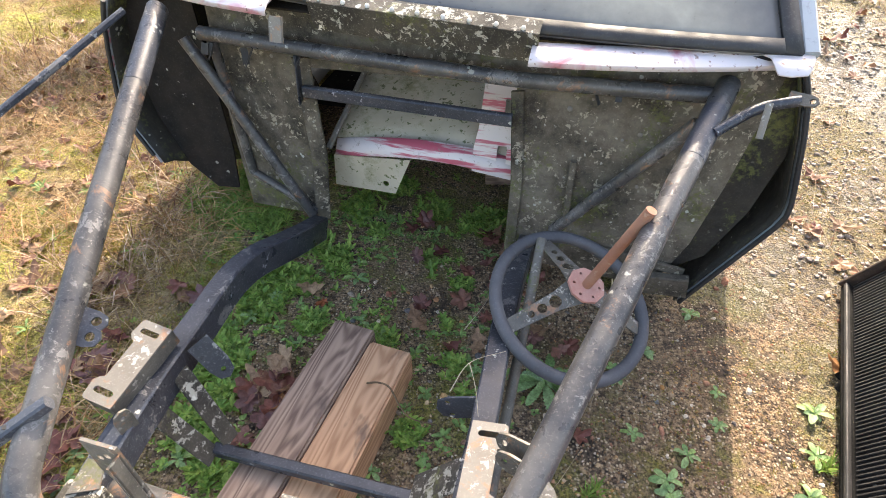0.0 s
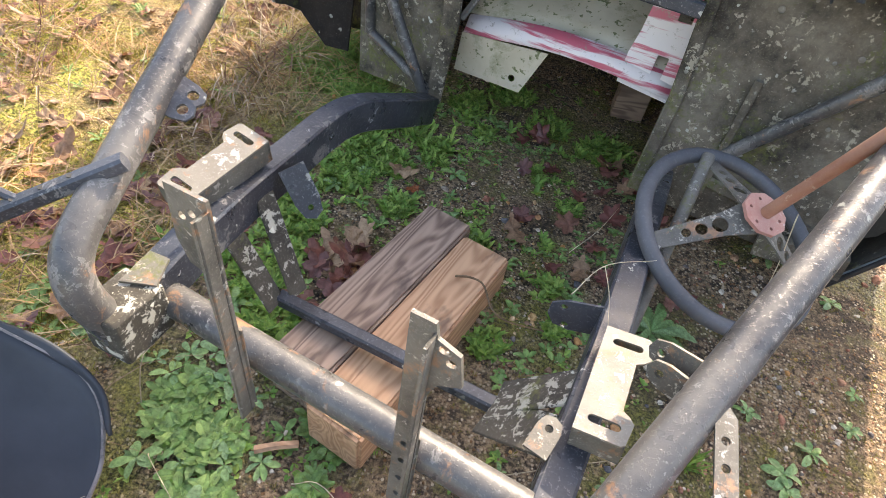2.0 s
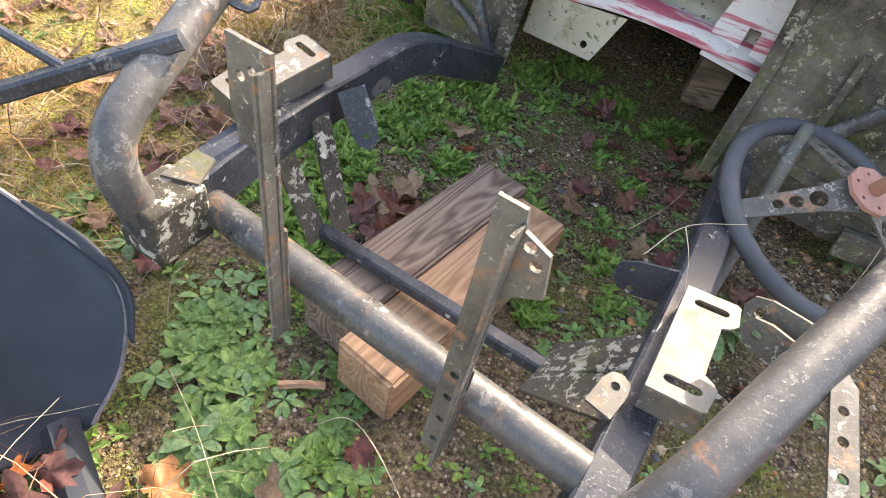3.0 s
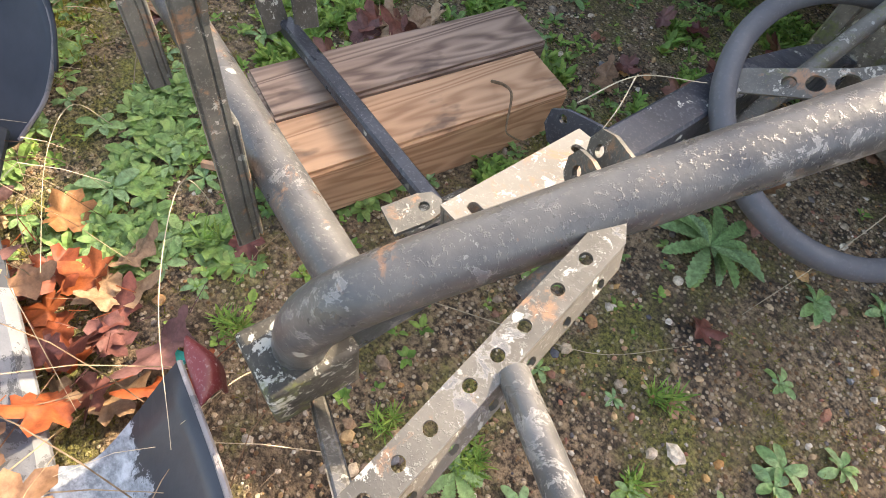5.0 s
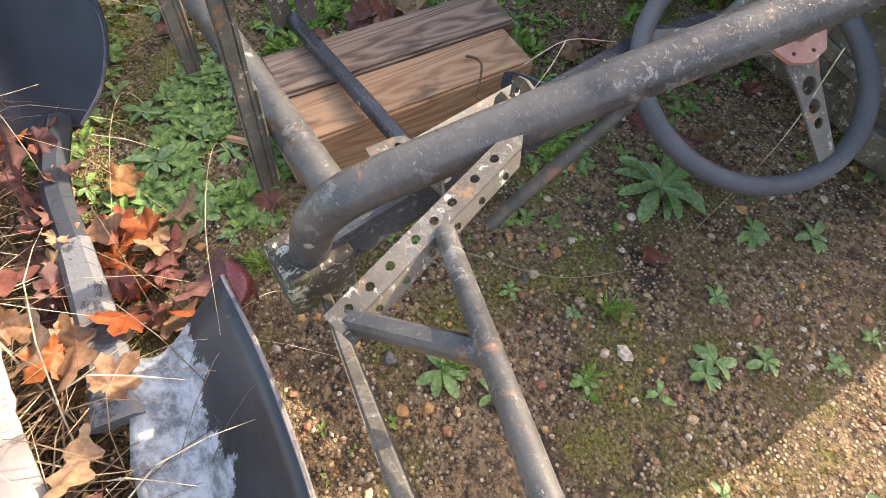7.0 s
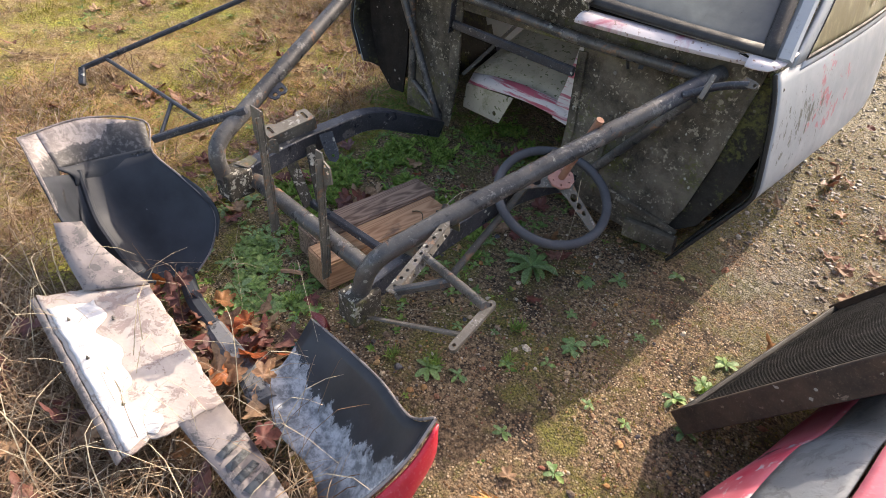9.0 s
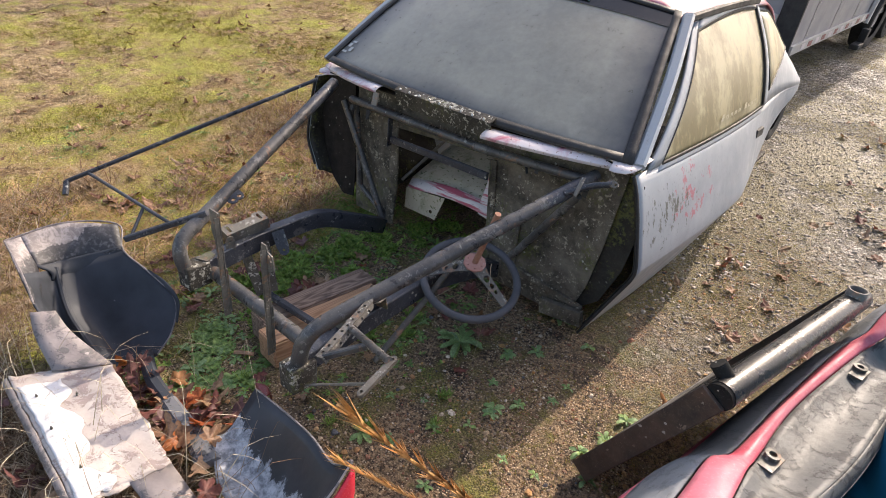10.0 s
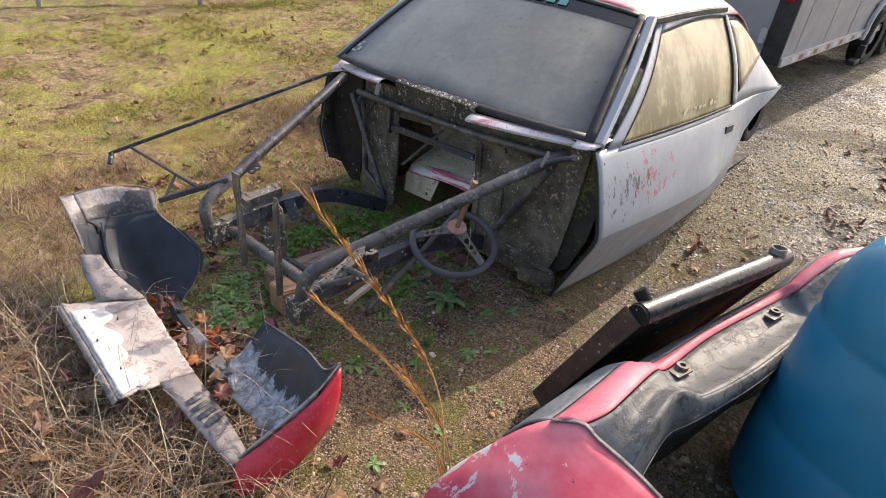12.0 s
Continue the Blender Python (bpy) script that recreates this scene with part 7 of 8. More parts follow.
def brush_place(r):
    while True:
        x, y = 1.95 + 2.2 * r.random(), r.uniform(2.0, 5.4)
        if noise.noise((x * 1.7, y * 1.7, 15.0)) + 0.5 * noise.noise((x * 6, y * 6, 3.0)) + 0.5 * (x - 2.4) > 0.10:
            return x, y


strands("rusty_brush", 4200, brush_place, (0.06, 0.22), M_BRUSH, "rusty dry brush at the lane's edge", 44, (0.005, 0.06), 0.004)


# rosette weeds that stand alone on the gravel
def leaf_mesh(lobes, length, width):
    out = []
    n = 22
    for i in range(n + 1):
        t = i / n
        w = width / 2 * (0.14 + 0.86 * math.sin(math.pi / 2 * min(1.0, t / 0.64)) ** 1.6)
        if t > 0.64:
            w *= max(0.0, 1 - ((t - 0.64) / 0.36) ** 2) ** 0.5
        if i % 2 and 2 < i < n:
            w *= 1 - lobes
        out.append((t * length, max(w, 0.0010)))
    bm = bmesh.new()
    rows = []
    for x, w in out:
        t = x / length
        z = 0.34 * x - 0.50 * x * t
        rows.append([bm.verts.new((x, -w, z + w * 0.35)), bm.verts.new((x, 0, z)), bm.verts.new((x, w, z + w * 0.35))])
    for a, b in zip(rows, rows[1:]):
        bm.faces.new((a[0], a[1], b[1], b[0]))
        bm.faces.new((a[1], a[2], b[2], b[1]))
    return finish(bm, "leaf", M_ROSETTE, True, 60)


def rosette_at(x, y, r, lobes, count, label, seed):
    q = random.Random(seed)
    th = thing("rosette_weed", label, "weed", (x, y, gz(x, y)), group="rosette weeds")
    me = leaf_mesh(lobes, r, r * (0.31 if r > 0.08 else 0.44))
    for i in range(count):
        lf = new("leaf", me)
        lf.parent = th
        s = q.uniform(0.75, 1.1) if i > count * 0.4 else q.uniform(0.35, 0.7)
        lf.matrix_basis = pose(0, 0, 0.002 + 0.006 * (1 - i / count), q.uniform(-22, 22), q.uniform(-18, 8) - 18 * (1 - i / count), 137.5 * i + q.uniform(-25, 25)) @ Matrix.Scale(s, 4)


for i, (x, y, r, lobes, n) in enumerate([
    (0.325, 1.0, 0.130, 0.45, 30), (0.452, 0.548, 0.055, 0.0, 9), (0.249, 0.589, 0.055, 0.1, 8), (0.36, 0.64, 0.04, 0.3, 9), (0.602, 0.708, 0.07, 0.1, 12),
    (0.26, 0.39, 0.10, 0.4, 12), (0.77, 0.90, 0.06, 0.1, 10), (0.67, 0.81, 0.075, 0.1, 10), (0.60, 0.74, 0.08, 0.0, 10), (0.54, 0.86, 0.06, 0.1, 10), (0.80, 1.28, 0.07, 0.1, 10), (0.64, 1.40, 0.11, 0.3, 14), (1.04, 0.95, 0.09, 0.1, 10), (0.99, 0.83, 0.09, 0.1, 10), (0.56, 0.62, 0.05, 0.1, 9), (0.35, 0.42, 0.06, 0.2, 9),
    (-0.30, 0.33, 0.085, 0.35, 12), (-0.45, 0.30, 0.10, 0.3, 12), (-0.58, 0.36, 0.085, 0.2, 11), (-0.35, 0.20, 0.07, 0.2, 10), (-0.20, 0.30, 0.05, 0.1, 9), (0.62, 1.13, 0.10, 0.3, 10), (0.52, 1.05, 0.09, 0.4, 12),
    (0.98, 0.62, 0.075, 0.1, 10), (0.93, 0.72, 0.09, 0.1, 9), (0.83, 0.55, 0.05, 0.1, 8), (0.72, 0.55, 0.05, 0.2, 8), (0.80, 1.0, 0.05, 0.1, 8), (0.55, 0.33, 0.06, 0.2, 9), (-0.02, 0.43, 0.05, 0.1, 8),
    (0.05, 0.55, 0.045, 0.1, 8), (0.72, 0.30, 0.07, 0.3, 10), (0.62, 0.06, 0.08, 0.3, 11), (-0.62, 0.58, 0.07, 0.3, 10), (-0.12, 0.72, 0.06, 0.2, 9)]):
    rosette_at(x, y, r * (0.78 if r > 0.12 else 0.50), lobes * 0.6, n, "green rosette weed with toothed leaves on the gravel" if lobes > 0.25 else "small pale green rosette weed on the gravel", 100 + i)


# thick patch of weeds in front of and inside the frame
wr = random.Random(31)
WEED_SPOTS = []
while len(WEED_SPOTS) < 46:
    x, y = (wr.uniform(-0.95, -0.12), wr.uniform(0.10, 0.72)) if len(WEED_SPOTS) < 34 else (wr.uniform(-0.6, 0.25), wr.uniform(0.75, 1.65))
    if all(math.hypot(x - a, y - b) > 0.05 for a, b in WEED_SPOTS) and noise.noise((x * 3.5, y * 3.5, 4.0)) > -0.12 and not (-0.35 < x < 0.08 and 0.45 < y < 1.1):
        WEED_SPOTS.append((x, y))
for i, (x, y) in enumerate(WEED_SPOTS):
    rosette_at(x, y, wr.uniform(0.024, 0.046), wr.choice([0.15, 0.3, 0.38]), wr.randint(7, 11), "leafy green weed with toothed leaves in moss", 300 + i)


# fallen leaves
def lobed(points, curl, seed):
    """A flat lobed leaf, curled."""
    bm = bmesh.new()
    q = random.Random(seed)
    c = bm.verts.new((0.0, 0.0, 0))
    ring = [bm.verts.new((x, y, 0)) for x, y in points]
    inner = [bm.verts.new((x * 0.5, y * 0.5, 0)) for x, y in points]
    n = len(points)
    for i in range(n):
        j = (i + 1) % n
        bm.faces.new((c, inner[i], inner[j]))
        bm.faces.new((inner[i], ring[i], ring[j], inner[j]))
    ph = q.random() * 6
    for v in bm.verts:
        d = math.hypot(v.co.x, v.co.y)
        a = math.atan2(v.co.y, v.co.x)
        v.co.z = curl * d * d * 6 + 0.22 * d * math.sin(a * 2 + ph) + 0.13 * d * math.sin(a * 5 + ph)
    st = [bm.verts.new(p) for p in ((-0.52, 0.012, 0.03), (-0.52, -0.012, 0.03), (-1.05, -0.008, 0.12), (-1.05, 0.008, 0.12))]
    bm.faces.new(st)
    return bm


def maple(seed):
    q = random.Random(seed)
    pts = []
    tips = [(180, 0.35), (140, 0.62), (100, 0.80), (52, 0.95), (0, 1.12), (-52, 0.95), (-100, 0.80), (-140, 0.62)]
    for i, (a, r) in enumerate(tips):
        a2 = tips[(i + 1) % len(tips)][0]
        if a2 > a:
            a2 -= 360
        r *= q.uniform(0.88, 1.1)
        for da, k in ((19, 0.80), (8, 0.88), (0, 1.0), (-8, 0.88), (-19, 0.80)):
            t = radians(a + da)
            pts.append((r * k * math.cos(t) * 0.62, r * k * math.sin(t) * 0.62))
        t = radians((a + a2) / 2)
        rv = 0.60 * q.uniform(0.8, 1.1)
        pts.append((rv * math.cos(t) * 0.62, rv * math.sin(t) * 0.62))
    return pts


def oak(seed):
    q = random.Random(seed)
    half_ = []
    for i in range(15):
        t = i / 14
        w = (0.30 * math.sin(t * math.pi) + 0.03) * (1 + 0.48 * math.cos(t * 6.28 * 3.2)) * q.uniform(0.9, 1.1)
        half_.append((t * 1.5 - 0.6, w))
    return half_ + [(x, -w * q.uniform(0.85, 1.15)) for x, w in half_[::-1]]


LEAVES = {}
for key, mat in (("red", M_LEAFRED), ("tan", M_LEAFTAN), ("orange", M_LEAFORANGE)):
    LEAVES[key] = [finish(lobed(maple(s) if s % 3 else oak(s), 0.02 + 0.05 * (s % 2), s), "fallen_leaf", mat, True, 70) for s in (1, 2, 3, 4)]
LEAF_LABEL = {"red": "curled dark red fallen leaf on the ground", "tan": "dry tan fallen leaf on the ground", "orange": "bright orange fallen maple leaf on the ground"}


def leaf_at(x, y, key, size, q, z=None, tilt=18):
    ob = new("fallen_leaf", q.choice(LEAVES[key]))
    ob.matrix_basis = pose(x, y, (gz(x, y) if z is None else z) + 0.008 + size * 0.16, q.uniform(-tilt, tilt), q.uniform(-tilt, tilt), q.uniform(0, 360)) @ Matrix.Scale(size, 4)
    tagged(ob, LEAF_LABEL[key], "leaf", "fallen leaves")


q = random.Random(77)
for x, y, key, size in [(-0.42, 0.10, "orange", 0.075), (-0.36, 0.17, "orange", 0.085), (-0.34, 0.06, "tan", 0.085), (-0.26, 0.20, "tan", 0.075), (-0.44, 0.22, "tan", 0.085), (-0.30, 0.26, "tan", 0.06), (-0.22, 0.12, "orange", 0.06),
                        (-0.30, 0.13, "orange", 0.07), (-0.50, 0.13, "red", 0.06), (-0.22, 0.16, "red", 0.055), (-0.56, 0.03, "tan", 0.07), (-0.28, -0.02, "red", 0.06), (-0.18, 0.0, "tan", 0.07), (-0.12, -0.05, "tan", 0.07), (-0.40, 0.02, "red", 0.07),
                        (0.393, 0.837, "red", 0.06), (-0.33, 0.86, "red", 0.075), (-0.30, 0.95, "red", 0.085), (-0.38, 0.95, "tan", 0.08), (-0.27, 0.90, "red", 0.07), (-0.36, 0.78, "red", 0.075), (-0.25, 1.02, "red", 0.07), (-0.31, 0.83, "tan", 0.07),
                        (-0.40, 0.86, "red", 0.06), (0.06, 0.72, "tan", 0.06), (-0.02, 0.40, "tan", 0.05), (-0.22, 0.40, "red", 0.055), (0.16, 1.22, "red", 0.06), (0.10, 1.40, "red", 0.06), (0.06, 1.10, "red", 0.05), (-0.05, 1.25, "red", 0.06),
                        (0.0, 1.5, "red", 0.06), (0.18, 1.55, "red", 0.07), (-0.1, 1.6, "red", 0.06), (0.30, 1.15, "red", 0.055), (0.40, 1.12, "red", 0.06), (-0.42, 1.30, "tan", 0.06), (-0.36, 1.25, "orange", 0.045),
                        (0.60, -0.10, "tan", 0.07), (0.68, 0.02, "tan", 0.06), (0.52, -0.02, "red", 0.055), (0.45, -0.22, "tan", 0.06), (0.75, -0.12, "tan", 0.065), (0.62, 0.22, "tan", 0.045), (0.98, 0.30, "tan", 0.06), (0.86, 0.05, "tan", 0.06)]:
    leaf_at(x, y, key, size, q)
for _ in range(60):
    x, y = q.uniform(-1.0, -0.7), q.uniform(0.5, 1.3)
    leaf_at(x - 0.3 * q.random(), y, q.choice(["red", "red", "tan"]), q.uniform(0.045, 0.08), q)
for _ in range(58):
    leaf_at(q.uniform(-1.3, 0.1), q.uniform(-0.75, -0.2), q.choice(["red", "red", "tan", "red"]), q.uniform(0.05, 0.095), q, q.uniform(0.02, 0.075), 35)
def scattered_leaves(count, place, mat, label, seed):
    """Leaves too far off to pick apart, in one mesh."""
    r, v, f = random.Random(seed), [], []
    for _ in range(count):
        x, y = place(r)
        m = pose(x, y, gz(x, y) + 0.012, r.uniform(-14, 14), r.uniform(-14, 14), r.uniform(0, 360)) @ Matrix.Scale(r.uniform(0.05, 0.085), 4)
        me, k = r.choice(LEAVES["tan"]), len(v)
        v += [tuple(m @ p.co) for p in me.vertices]
        f += [tuple(k + i for i in p.vertices) for p in me.polygons]
    mesh_stuff("scattered_leaves", v, f, mat, label, "leaves")


M_LITTER = leafy("leaf_litter", [(0.17, 0.06, 0.05), (0.36, 0.22, 0.13), (0.26, 0.11, 0.08), (0.46, 0.31, 0.19), (0.20, 0.13, 0.09)], 0.55, sss=0.15)
scattered_leaves(420, lambda r: (-1.25 - 5.5 * r.random() ** 1.3, r.uniform(0.2, 7.5)), M_LITTER, "dry red and tan leaves scattered over the lawn", 91)
scattered_leaves(150, lambda r: (r.uniform(-2.1, -1.05), r.uniform(0.9, 2.8)), M_LITTER, "dead leaves and litter beside the car", 93)
scattered_leaves(160, lambda r: (r.uniform(1.9, 4.0), r.uniform(1.8, 5.5)), M_LITTER, "dry brown leaves beside the lane", 92)
scattered_leaves(16, lambda r: (r.uniform(1.15, 2.0), r.uniform(1.4, 2.9)), M_LITTER, "dry brown leaves on the lane", 94)
for _ in range(24):
    leaf_at(q.uniform(1.0, 2.6), q.uniform(1.0, 4.0), q.choice(["red", "tan", "tan"]), q.uniform(0.04, 0.07), q)
for _ in range(26):
    leaf_at(q.uniform(-0.50, -0.27), q.uniform(0.74, 1.04), q.choice(["red", "red", "tan"]), q.uniform(0.06, 0.09), q, None, 35)
for _ in range(22):
    leaf_at(q.uniform(-0.1, 0.5), q.uniform(1.1, 1.7), q.choice(["red", "red", "tan"]), q.uniform(0.05, 0.08), q, None, 30)
for _ in range(30):
    u_ = q.random()
    leaf_at(-0.60 + 0.52 * u_ + q.uniform(-0.03, 0.03), 0.15 - 0.13 * u_ + q.uniform(-0.05, 0.06), q.choice(["red", "red", "tan", "red", "orange"]), q.uniform(0.05, 0.085), q, 0.03 + 0.07 * q.random(), 45)
for _ in range(16):
    leaf_at(q.uniform(-0.34, -0.06), q.uniform(0.02, 0.24), q.choice(["orange", "red", "tan", "red", "tan"]), q.uniform(0.06, 0.09), q, None, 30)
# leaves caught in the nose panel
for x, y, z, key in [(-0.56, 0.05, 0.10, "tan"), (-0.50, 0.02, 0.11, "red"), (-0.43, 0.0, 0.10, "red"), (-0.36, -0.02, 0.10, "red"), (-0.30, -0.03, 0.11, "red"), (-0.22, -0.04, 0.11, "tan"), (-0.14, -0.03, 0.12, "tan"), (-0.02, 0.02, 0.14, "tan"), (0.03, -0.06, 0.12, "tan"), (0.10, -0.10, 0.12, "red")]:
    leaf_at(x, y, key, 0.07, q, z, 40)

# tall dry stalks near the path
def stalk(base, tip, bend, seed, plume):
    r = random.Random(seed)
    b, t = Vector(base), Vector(tip)
    line = smooth_line([b, b.lerp(t, 0.5) + Vector(bend), t], 24)
    bm = sweep(bmesh.new(), line, lambda u: circle(0.0030 * (1 - 0.6 * u), 5))
    for i in range(plume):
        u = 0.55 + 0.45 * r.random()
        p = line[min(23, int(u * 23))]
        d = (line[23] - line[12]).normalized()
        side = Vector((r.uniform(-1, 1), r.uniform(-1, 1), r.uniform(-0.3, 1))).normalized()
        e = p + (d * 1.0 + side * 0.22) * r.uniform(0.025, 0.07)
        w = side.cross(d).normalized() * 0.0019
        vs = [bm.verts.new(p - w), bm.verts.new(p + w), bm.verts.new(e)]
        bm.faces.new(vs)
    ob = new("dry_grass_stalk", finish(bm, "dry_grass_stalk", M_STALK, False))
    tagged(ob, "tall orange-tan broom sedge stalk with a feathery plume", "dry grass", "dry stalks")


stalk((0.86, 0.10, gz(0.86, 0.10)), (0.842, -0.446, 1.165), (0.05, 0.06, 0.04), 1, 260)
stalk((0.85, 0.12, gz(0.85, 0.12)), (0.70, -0.29, 0.86), (0.05, 0.05, 0.03), 2, 140)
stalk((0.88, 0.12, gz(0.88, 0.12)), (0.93, -0.30, 0.80), (0.01, 0.03, 0.02), 3, 140)
stalk((0.90, 0.10, gz(0.9, 0.10)), (0.90, -0.36, 0.72), (0.0, 0.05, 0.02), 4, 90)

# ---- wood pile and dark shed behind the fence ----
def log_mesh(seed):
    r = random.Random(seed)
    n, rows = 9, []
    wob = [r.uniform(0.75, 1.2) for _ in range(n)]
    for i in range(4):
        rows.append([((i / 3 - 0.5), math.cos(6.28 * j / n) * 0.5 * wob[j] * r.uniform(0.92, 1.08), math.sin(6.28 * j / n) * 0.5 * wob[j] * r.uniform(0.92, 1.08)) for j in range(n)])
    bm = loft(rows, closed=True)
    bm.verts.ensure_lookup_table()
    bm.faces.new([bm.verts[j] for j in range(n)])
    bm.faces.new([bm.verts[3 * n + j] for j in range(n)])
    return finish(bm, "log", M_TREEBARK, True, 35)


def wood_pile():
    th = thing("wood_pile", "heap of split grey and tan logs behind the fence", "wood pile", far(-7.4, 6.2))
    meshes = [log_mesh(s) for s in range(6)]
    r = random.Random(9)
    a, b = far(-8.9, 4.3), far(-5.75, 8.0)
    d = (b - a).normalized()
    back = Vector((-d.y, d.x, 0))
    for i in range(230):
        u = r.random()
        h = r.random() ** 1.3 * (0.95 if u < 0.78 else 0.95 * (1 - u) / 0.22)
        p = a.lerp(b, u) + back * (r.uniform(0, 0.6) + h * 0.3) + LEVEL.to_3x3() @ Vector((0, 0, 0.07 + h))
        lg = new("log", r.choice(meshes))
        lg.parent = th
        lg.matrix_parent_inverse = th.matrix_basis.inverted()
        s = r.uniform(0.10, 0.21)
        lg.matrix_basis = pose(*p, r.uniform(-25, 25), r.uniform(-25, 25), r.choice([50, 140, 55, 48]) + r.uniform(-35, 35)) @ Matrix.Diagonal((r.uniform(0.35, 0.75), s, s * r.uniform(0.6, 1.0), 1))


wood_pile()


def shed():
    th = thing("open_shed", "dark open shed behind the fence", "shed", far(-9, 9))
    a, b = far(-11.5, 3.6), far(-6.0, 11.6)
    up = LEVEL.to_3x3() @ Vector((0, 0, 1))
    part("back_wall", loft([[a, b], [a + up * 3, b + up * 3]]), M_TUB, th, "dark back wall", thick=0.1)
    part("side_sheet", loft([[far(-5.6, 10.3), far(-3.0, 14.2)], [far(-5.6, 10.3, 2.6), far(-3.0, 14.2, 2.6)]]), M_TRAILER, th, "grey metal sheet wall", thick=0.05)
    bm = bmesh.new()
    box(bm, (0, 0, 0.75), (0.8, 0.5, 0.5), Matrix.Translation(far(-9.3, 4.9)) @ pose(0, 0, 0, 0, 0, 45))
    part("pale_box", bm, M_TRAILER, th, "pale metal box", bevel=0.02)


shed()


# ---- small things lying about ----
def bent_line(name, pts, r, mat, label, category, n=20, taper=0.6):
    line = smooth_line(pts, n)
    ob = new(name, finish(sweep(bmesh.new(), line, lambda u: circle(r * (1 - taper * u), 6)), name, mat, True))
    tagged(ob, label, category)


M_TWIG = leafy("brown_twig", [(0.16, 0.105, 0.06), (0.22, 0.15, 0.09)], 0.7, "object")
M_PALE = leafy("pale_straw", [(0.66, 0.58, 0.42), (0.56, 0.46, 0.30)], 0.6, "object")
M_TEALBIT = leafy("teal_plastic", [(0.02, 0.36, 0.34), (0.02, 0.36, 0.34)], 0.35, "object")
bent_line("twig", [(-0.150, 0.895, 0.130), (-0.118, 0.885, 0.150), (-0.085, 0.862, 0.165), (-0.055, 0.82, 0.150), (-0.02, 0.765, 0.19), (0.045, 0.71, 0.26)], 0.0030, M_TWIG, "thin bent twig hooked over the cedar block", "twig")
strands("straw_strands", 130, lambda r: (r.uniform(-0.95, 0.30), r.uniform(-0.62, -0.05)), (0.12, 0.36), M_PALE, "long bleached straws lying over the nose panel", 57, (0.19, 0.31), 0.0028)
bent_line("straw", [(0.069, 0.745, 0.335), (0.108, 0.784, 0.385), (0.180, 0.788, 0.425)], 0.0012, M_PALE, "pale straw caught on the rail", "dry grass")
bent_line("straw", [(0.108, 0.784, 0.385), (0.122, 0.73, 0.375), (0.129, 0.674, 0.36)], 0.0010, M_PALE, "pale straw caught on the rail", "dry grass")
bent_line("straw", [(0.094, 1.133, 0.08), (0.15, 1.20, 0.12), (0.19, 1.279, 0.15)], 0.0012, M_PALE, "pale straw under the steering wheel", "dry grass")
bent_line("straw", [(-0.56, 0.37, 0.02), (-0.48, 0.32, 0.16), (-0.36, 0.245, 0.21), (-0.25, 0.16, 0.16)], 0.0009, M_PALE, "long pale straw leaning out of the weeds", "dry grass")
bent_line("straw", [(-0.30, 0.40, 0.03), (-0.20, 0.34, 0.24), (-0.07, 0.24, 0.27), (0.045, 0.16, 0.20)], 0.0009, M_PALE, "long pale straw leaning on the nose panel", "dry grass")
bent_line("straw", [(-0.02, 0.32, 0.0), (0.0, 0.26, 0.12), (0.03, 0.18, 0.20)], 0.0012, M_PALE, "pale straw leaning on the nose panel", "dry grass")
bent_line("straw", [(0.02, 0.53, 0.012), (0.16, 0.60, 0.02), (0.30, 0.68, 0.015), (0.40, 0.80, 0.03)], 0.0012, M_PALE, "pale straw lying on the gravel", "dry grass")
bent_line("straw", [(0.42, 0.98, 0.46), (0.44, 0.94, 0.30), (0.43, 0.90, 0.05)], 0.0012, M_PALE, "pale straw hanging through the steering wheel", "dry grass")
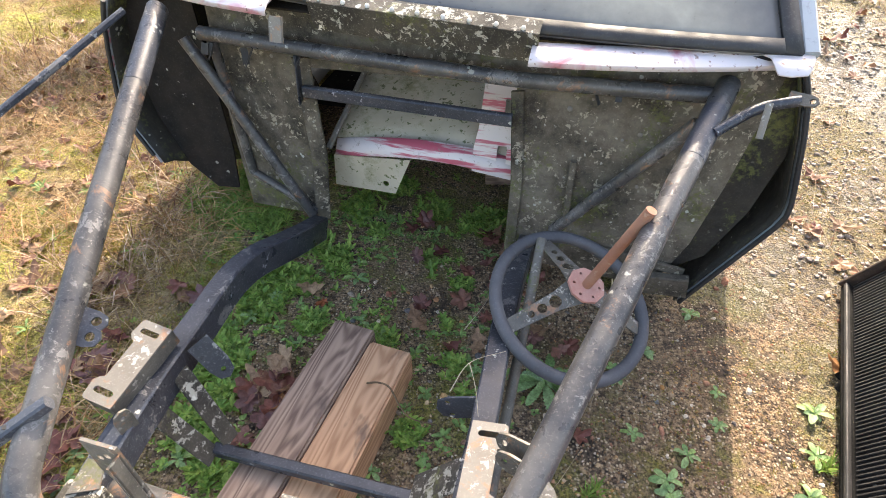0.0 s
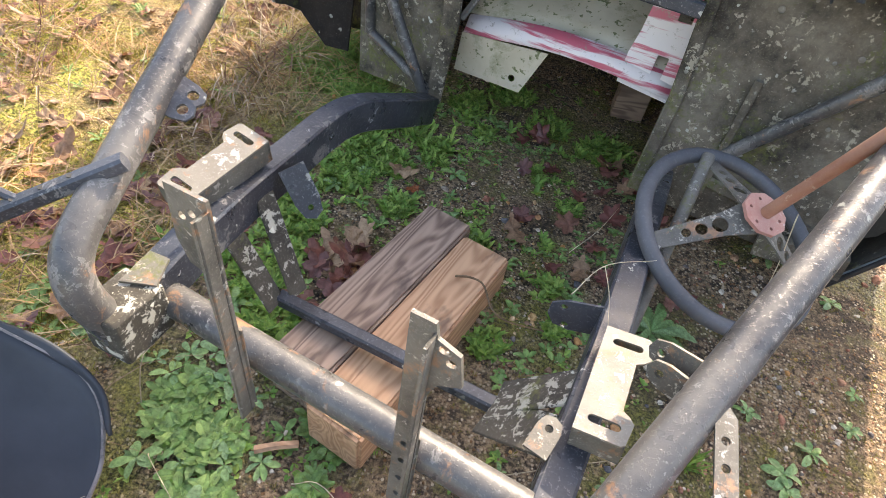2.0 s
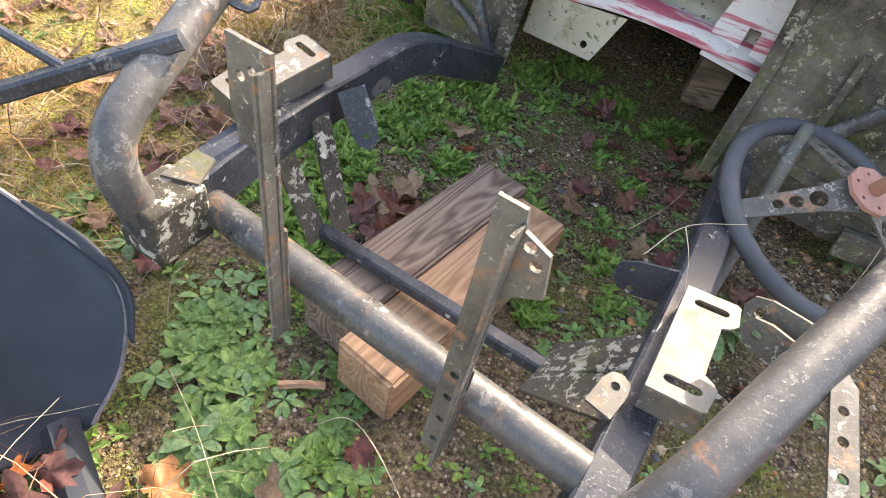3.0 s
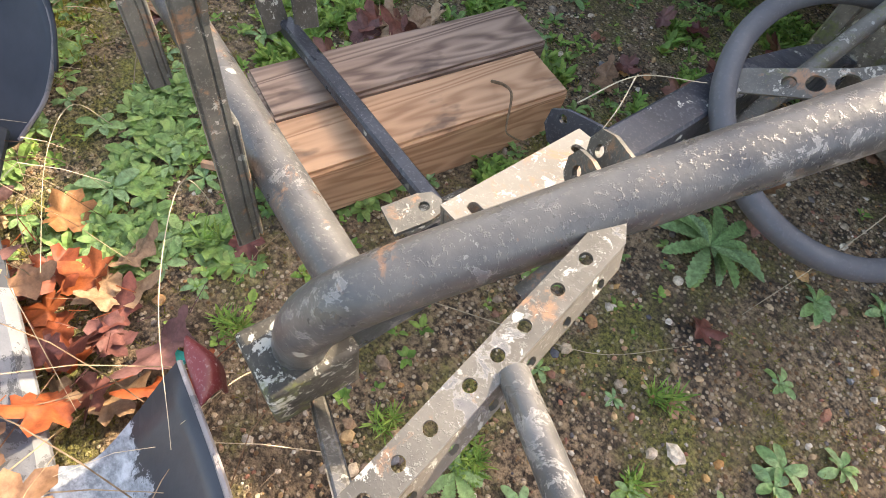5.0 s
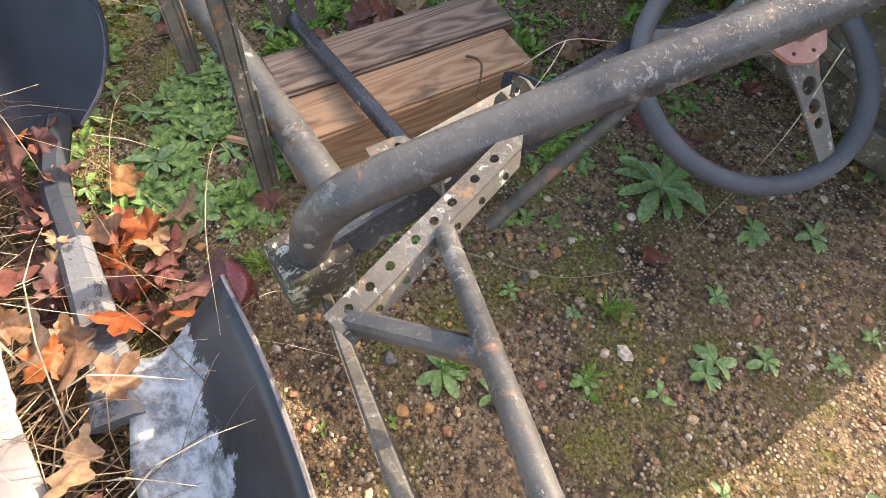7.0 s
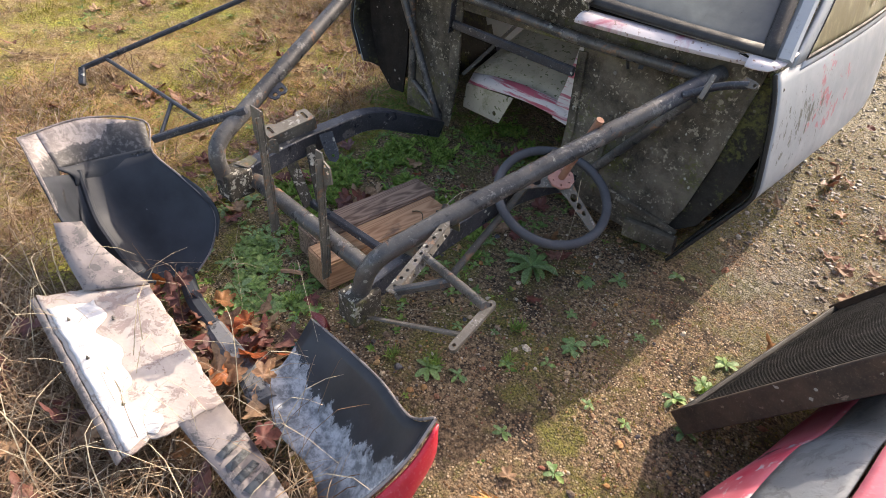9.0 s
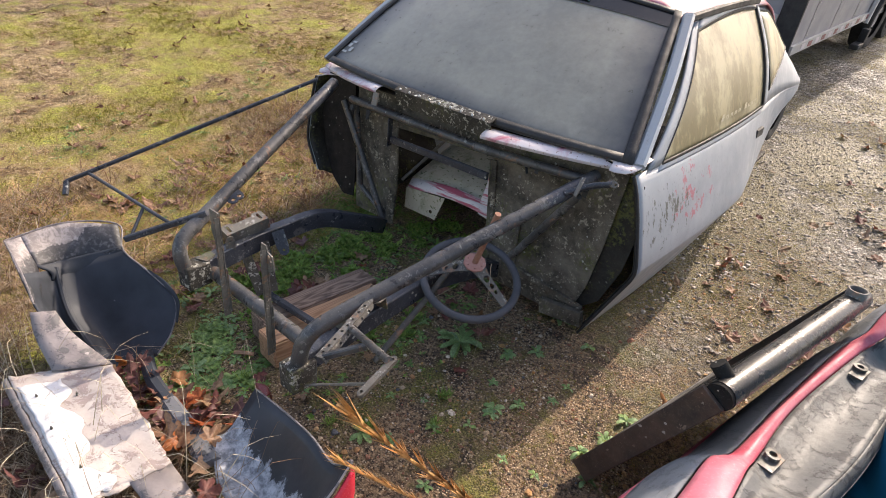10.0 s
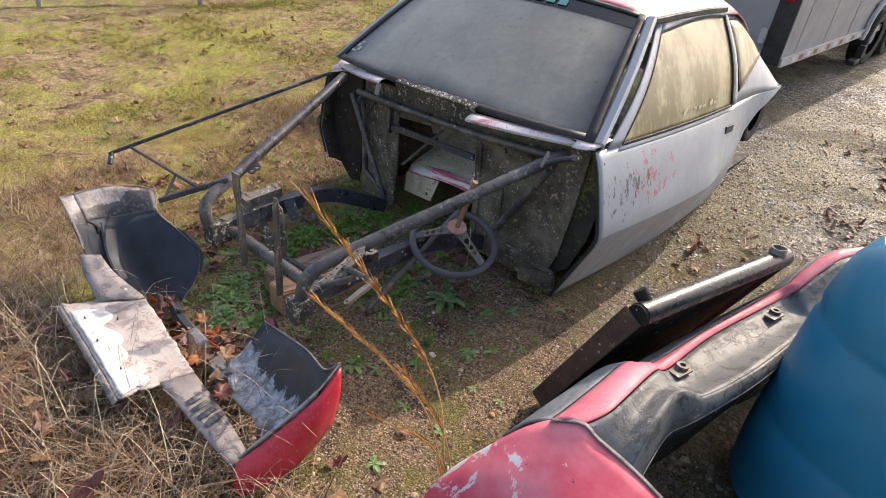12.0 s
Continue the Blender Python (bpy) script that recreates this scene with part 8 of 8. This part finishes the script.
bent_line("stick", [(-0.393, 0.438, 0.018), (-0.36, 0.456, 0.022), (-0.325, 0.475, 0.016)], 0.0085, M_WOODLIGHT, "short reddish stick on the ground", "stick", 8, 0.1)
bent_line("stick", [(1.30, 0.15, 0.03), (1.48, 0.10, 0.05), (1.66, -0.02, 0.04)], 0.010, M_PALE, "pale stick lying beside the barrel", "stick", 8, 0.1)
bm = bmesh.new()
box(bm, (0, 0, 0.008), (0.026, 0.018, 0.012), pose(-0.121, 0.221, gz(-0.121, 0.221), 10, 6, 30))
bmesh.ops.bevel(bm, geom=bm.edges[:], offset=0.004, segments=2, affect="EDGES")
tagged(new("plastic_scrap", finish(bm, "plastic_scrap", M_TEALBIT)), "small teal plastic scrap on the gravel", "plastic scrap")


def stone(x, y, r, mat, label, seed):
    q_ = random.Random(seed)
    bm = bmesh.new()
    bmesh.ops.create_icosphere(bm, subdivisions=2, radius=r)
    for v_ in bm.verts:
        v_.co *= 1 + 0.45 * noise.noise(v_.co * (1.3 / r) + Vector((seed, 0, 0)))
        v_.co.z *= 0.6
    ob = new("stone", finish(bm, "stone", mat, True, 35))
    ob.matrix_basis = pose(x, y, gz(x, y) + r * 0.25, 0, 0, q_.uniform(0, 360))
    tagged(ob, label, "stone", "loose stones")


M_STONEORANGE = leafy("orange_stone", [(0.50, 0.25, 0.09), (0.62, 0.38, 0.16), (0.42, 0.17, 0.09)], 0.75, "object", detail=150)
M_STONESLATE = leafy("slate_stone", [(0.13, 0.135, 0.15), (0.22, 0.22, 0.23)], 0.7, "object", detail=150)
M_STONEIVORY = leafy("ivory_stone", [(0.70, 0.60, 0.44), (0.78, 0.71, 0.58)], 0.7, "object", detail=150)
sr = random.Random(8)
for i in range(40):
    x, y = sr.uniform(-0.35, 1.0), sr.uniform(0.15, 1.3)
    if -0.36 < x < 0.06 and 0.42 < y < 1.12:
        continue
    k = sr.random()
    stone(x, y, sr.uniform(0.006, 0.0125), M_STONEORANGE if k < 0.5 else (M_STONESLATE if k < 0.72 else M_STONEIVORY), "orange stone on the gravel" if k < 0.5 else ("dark slate stone on the gravel" if k < 0.72 else "ivory stone on the gravel"), 500 + i)
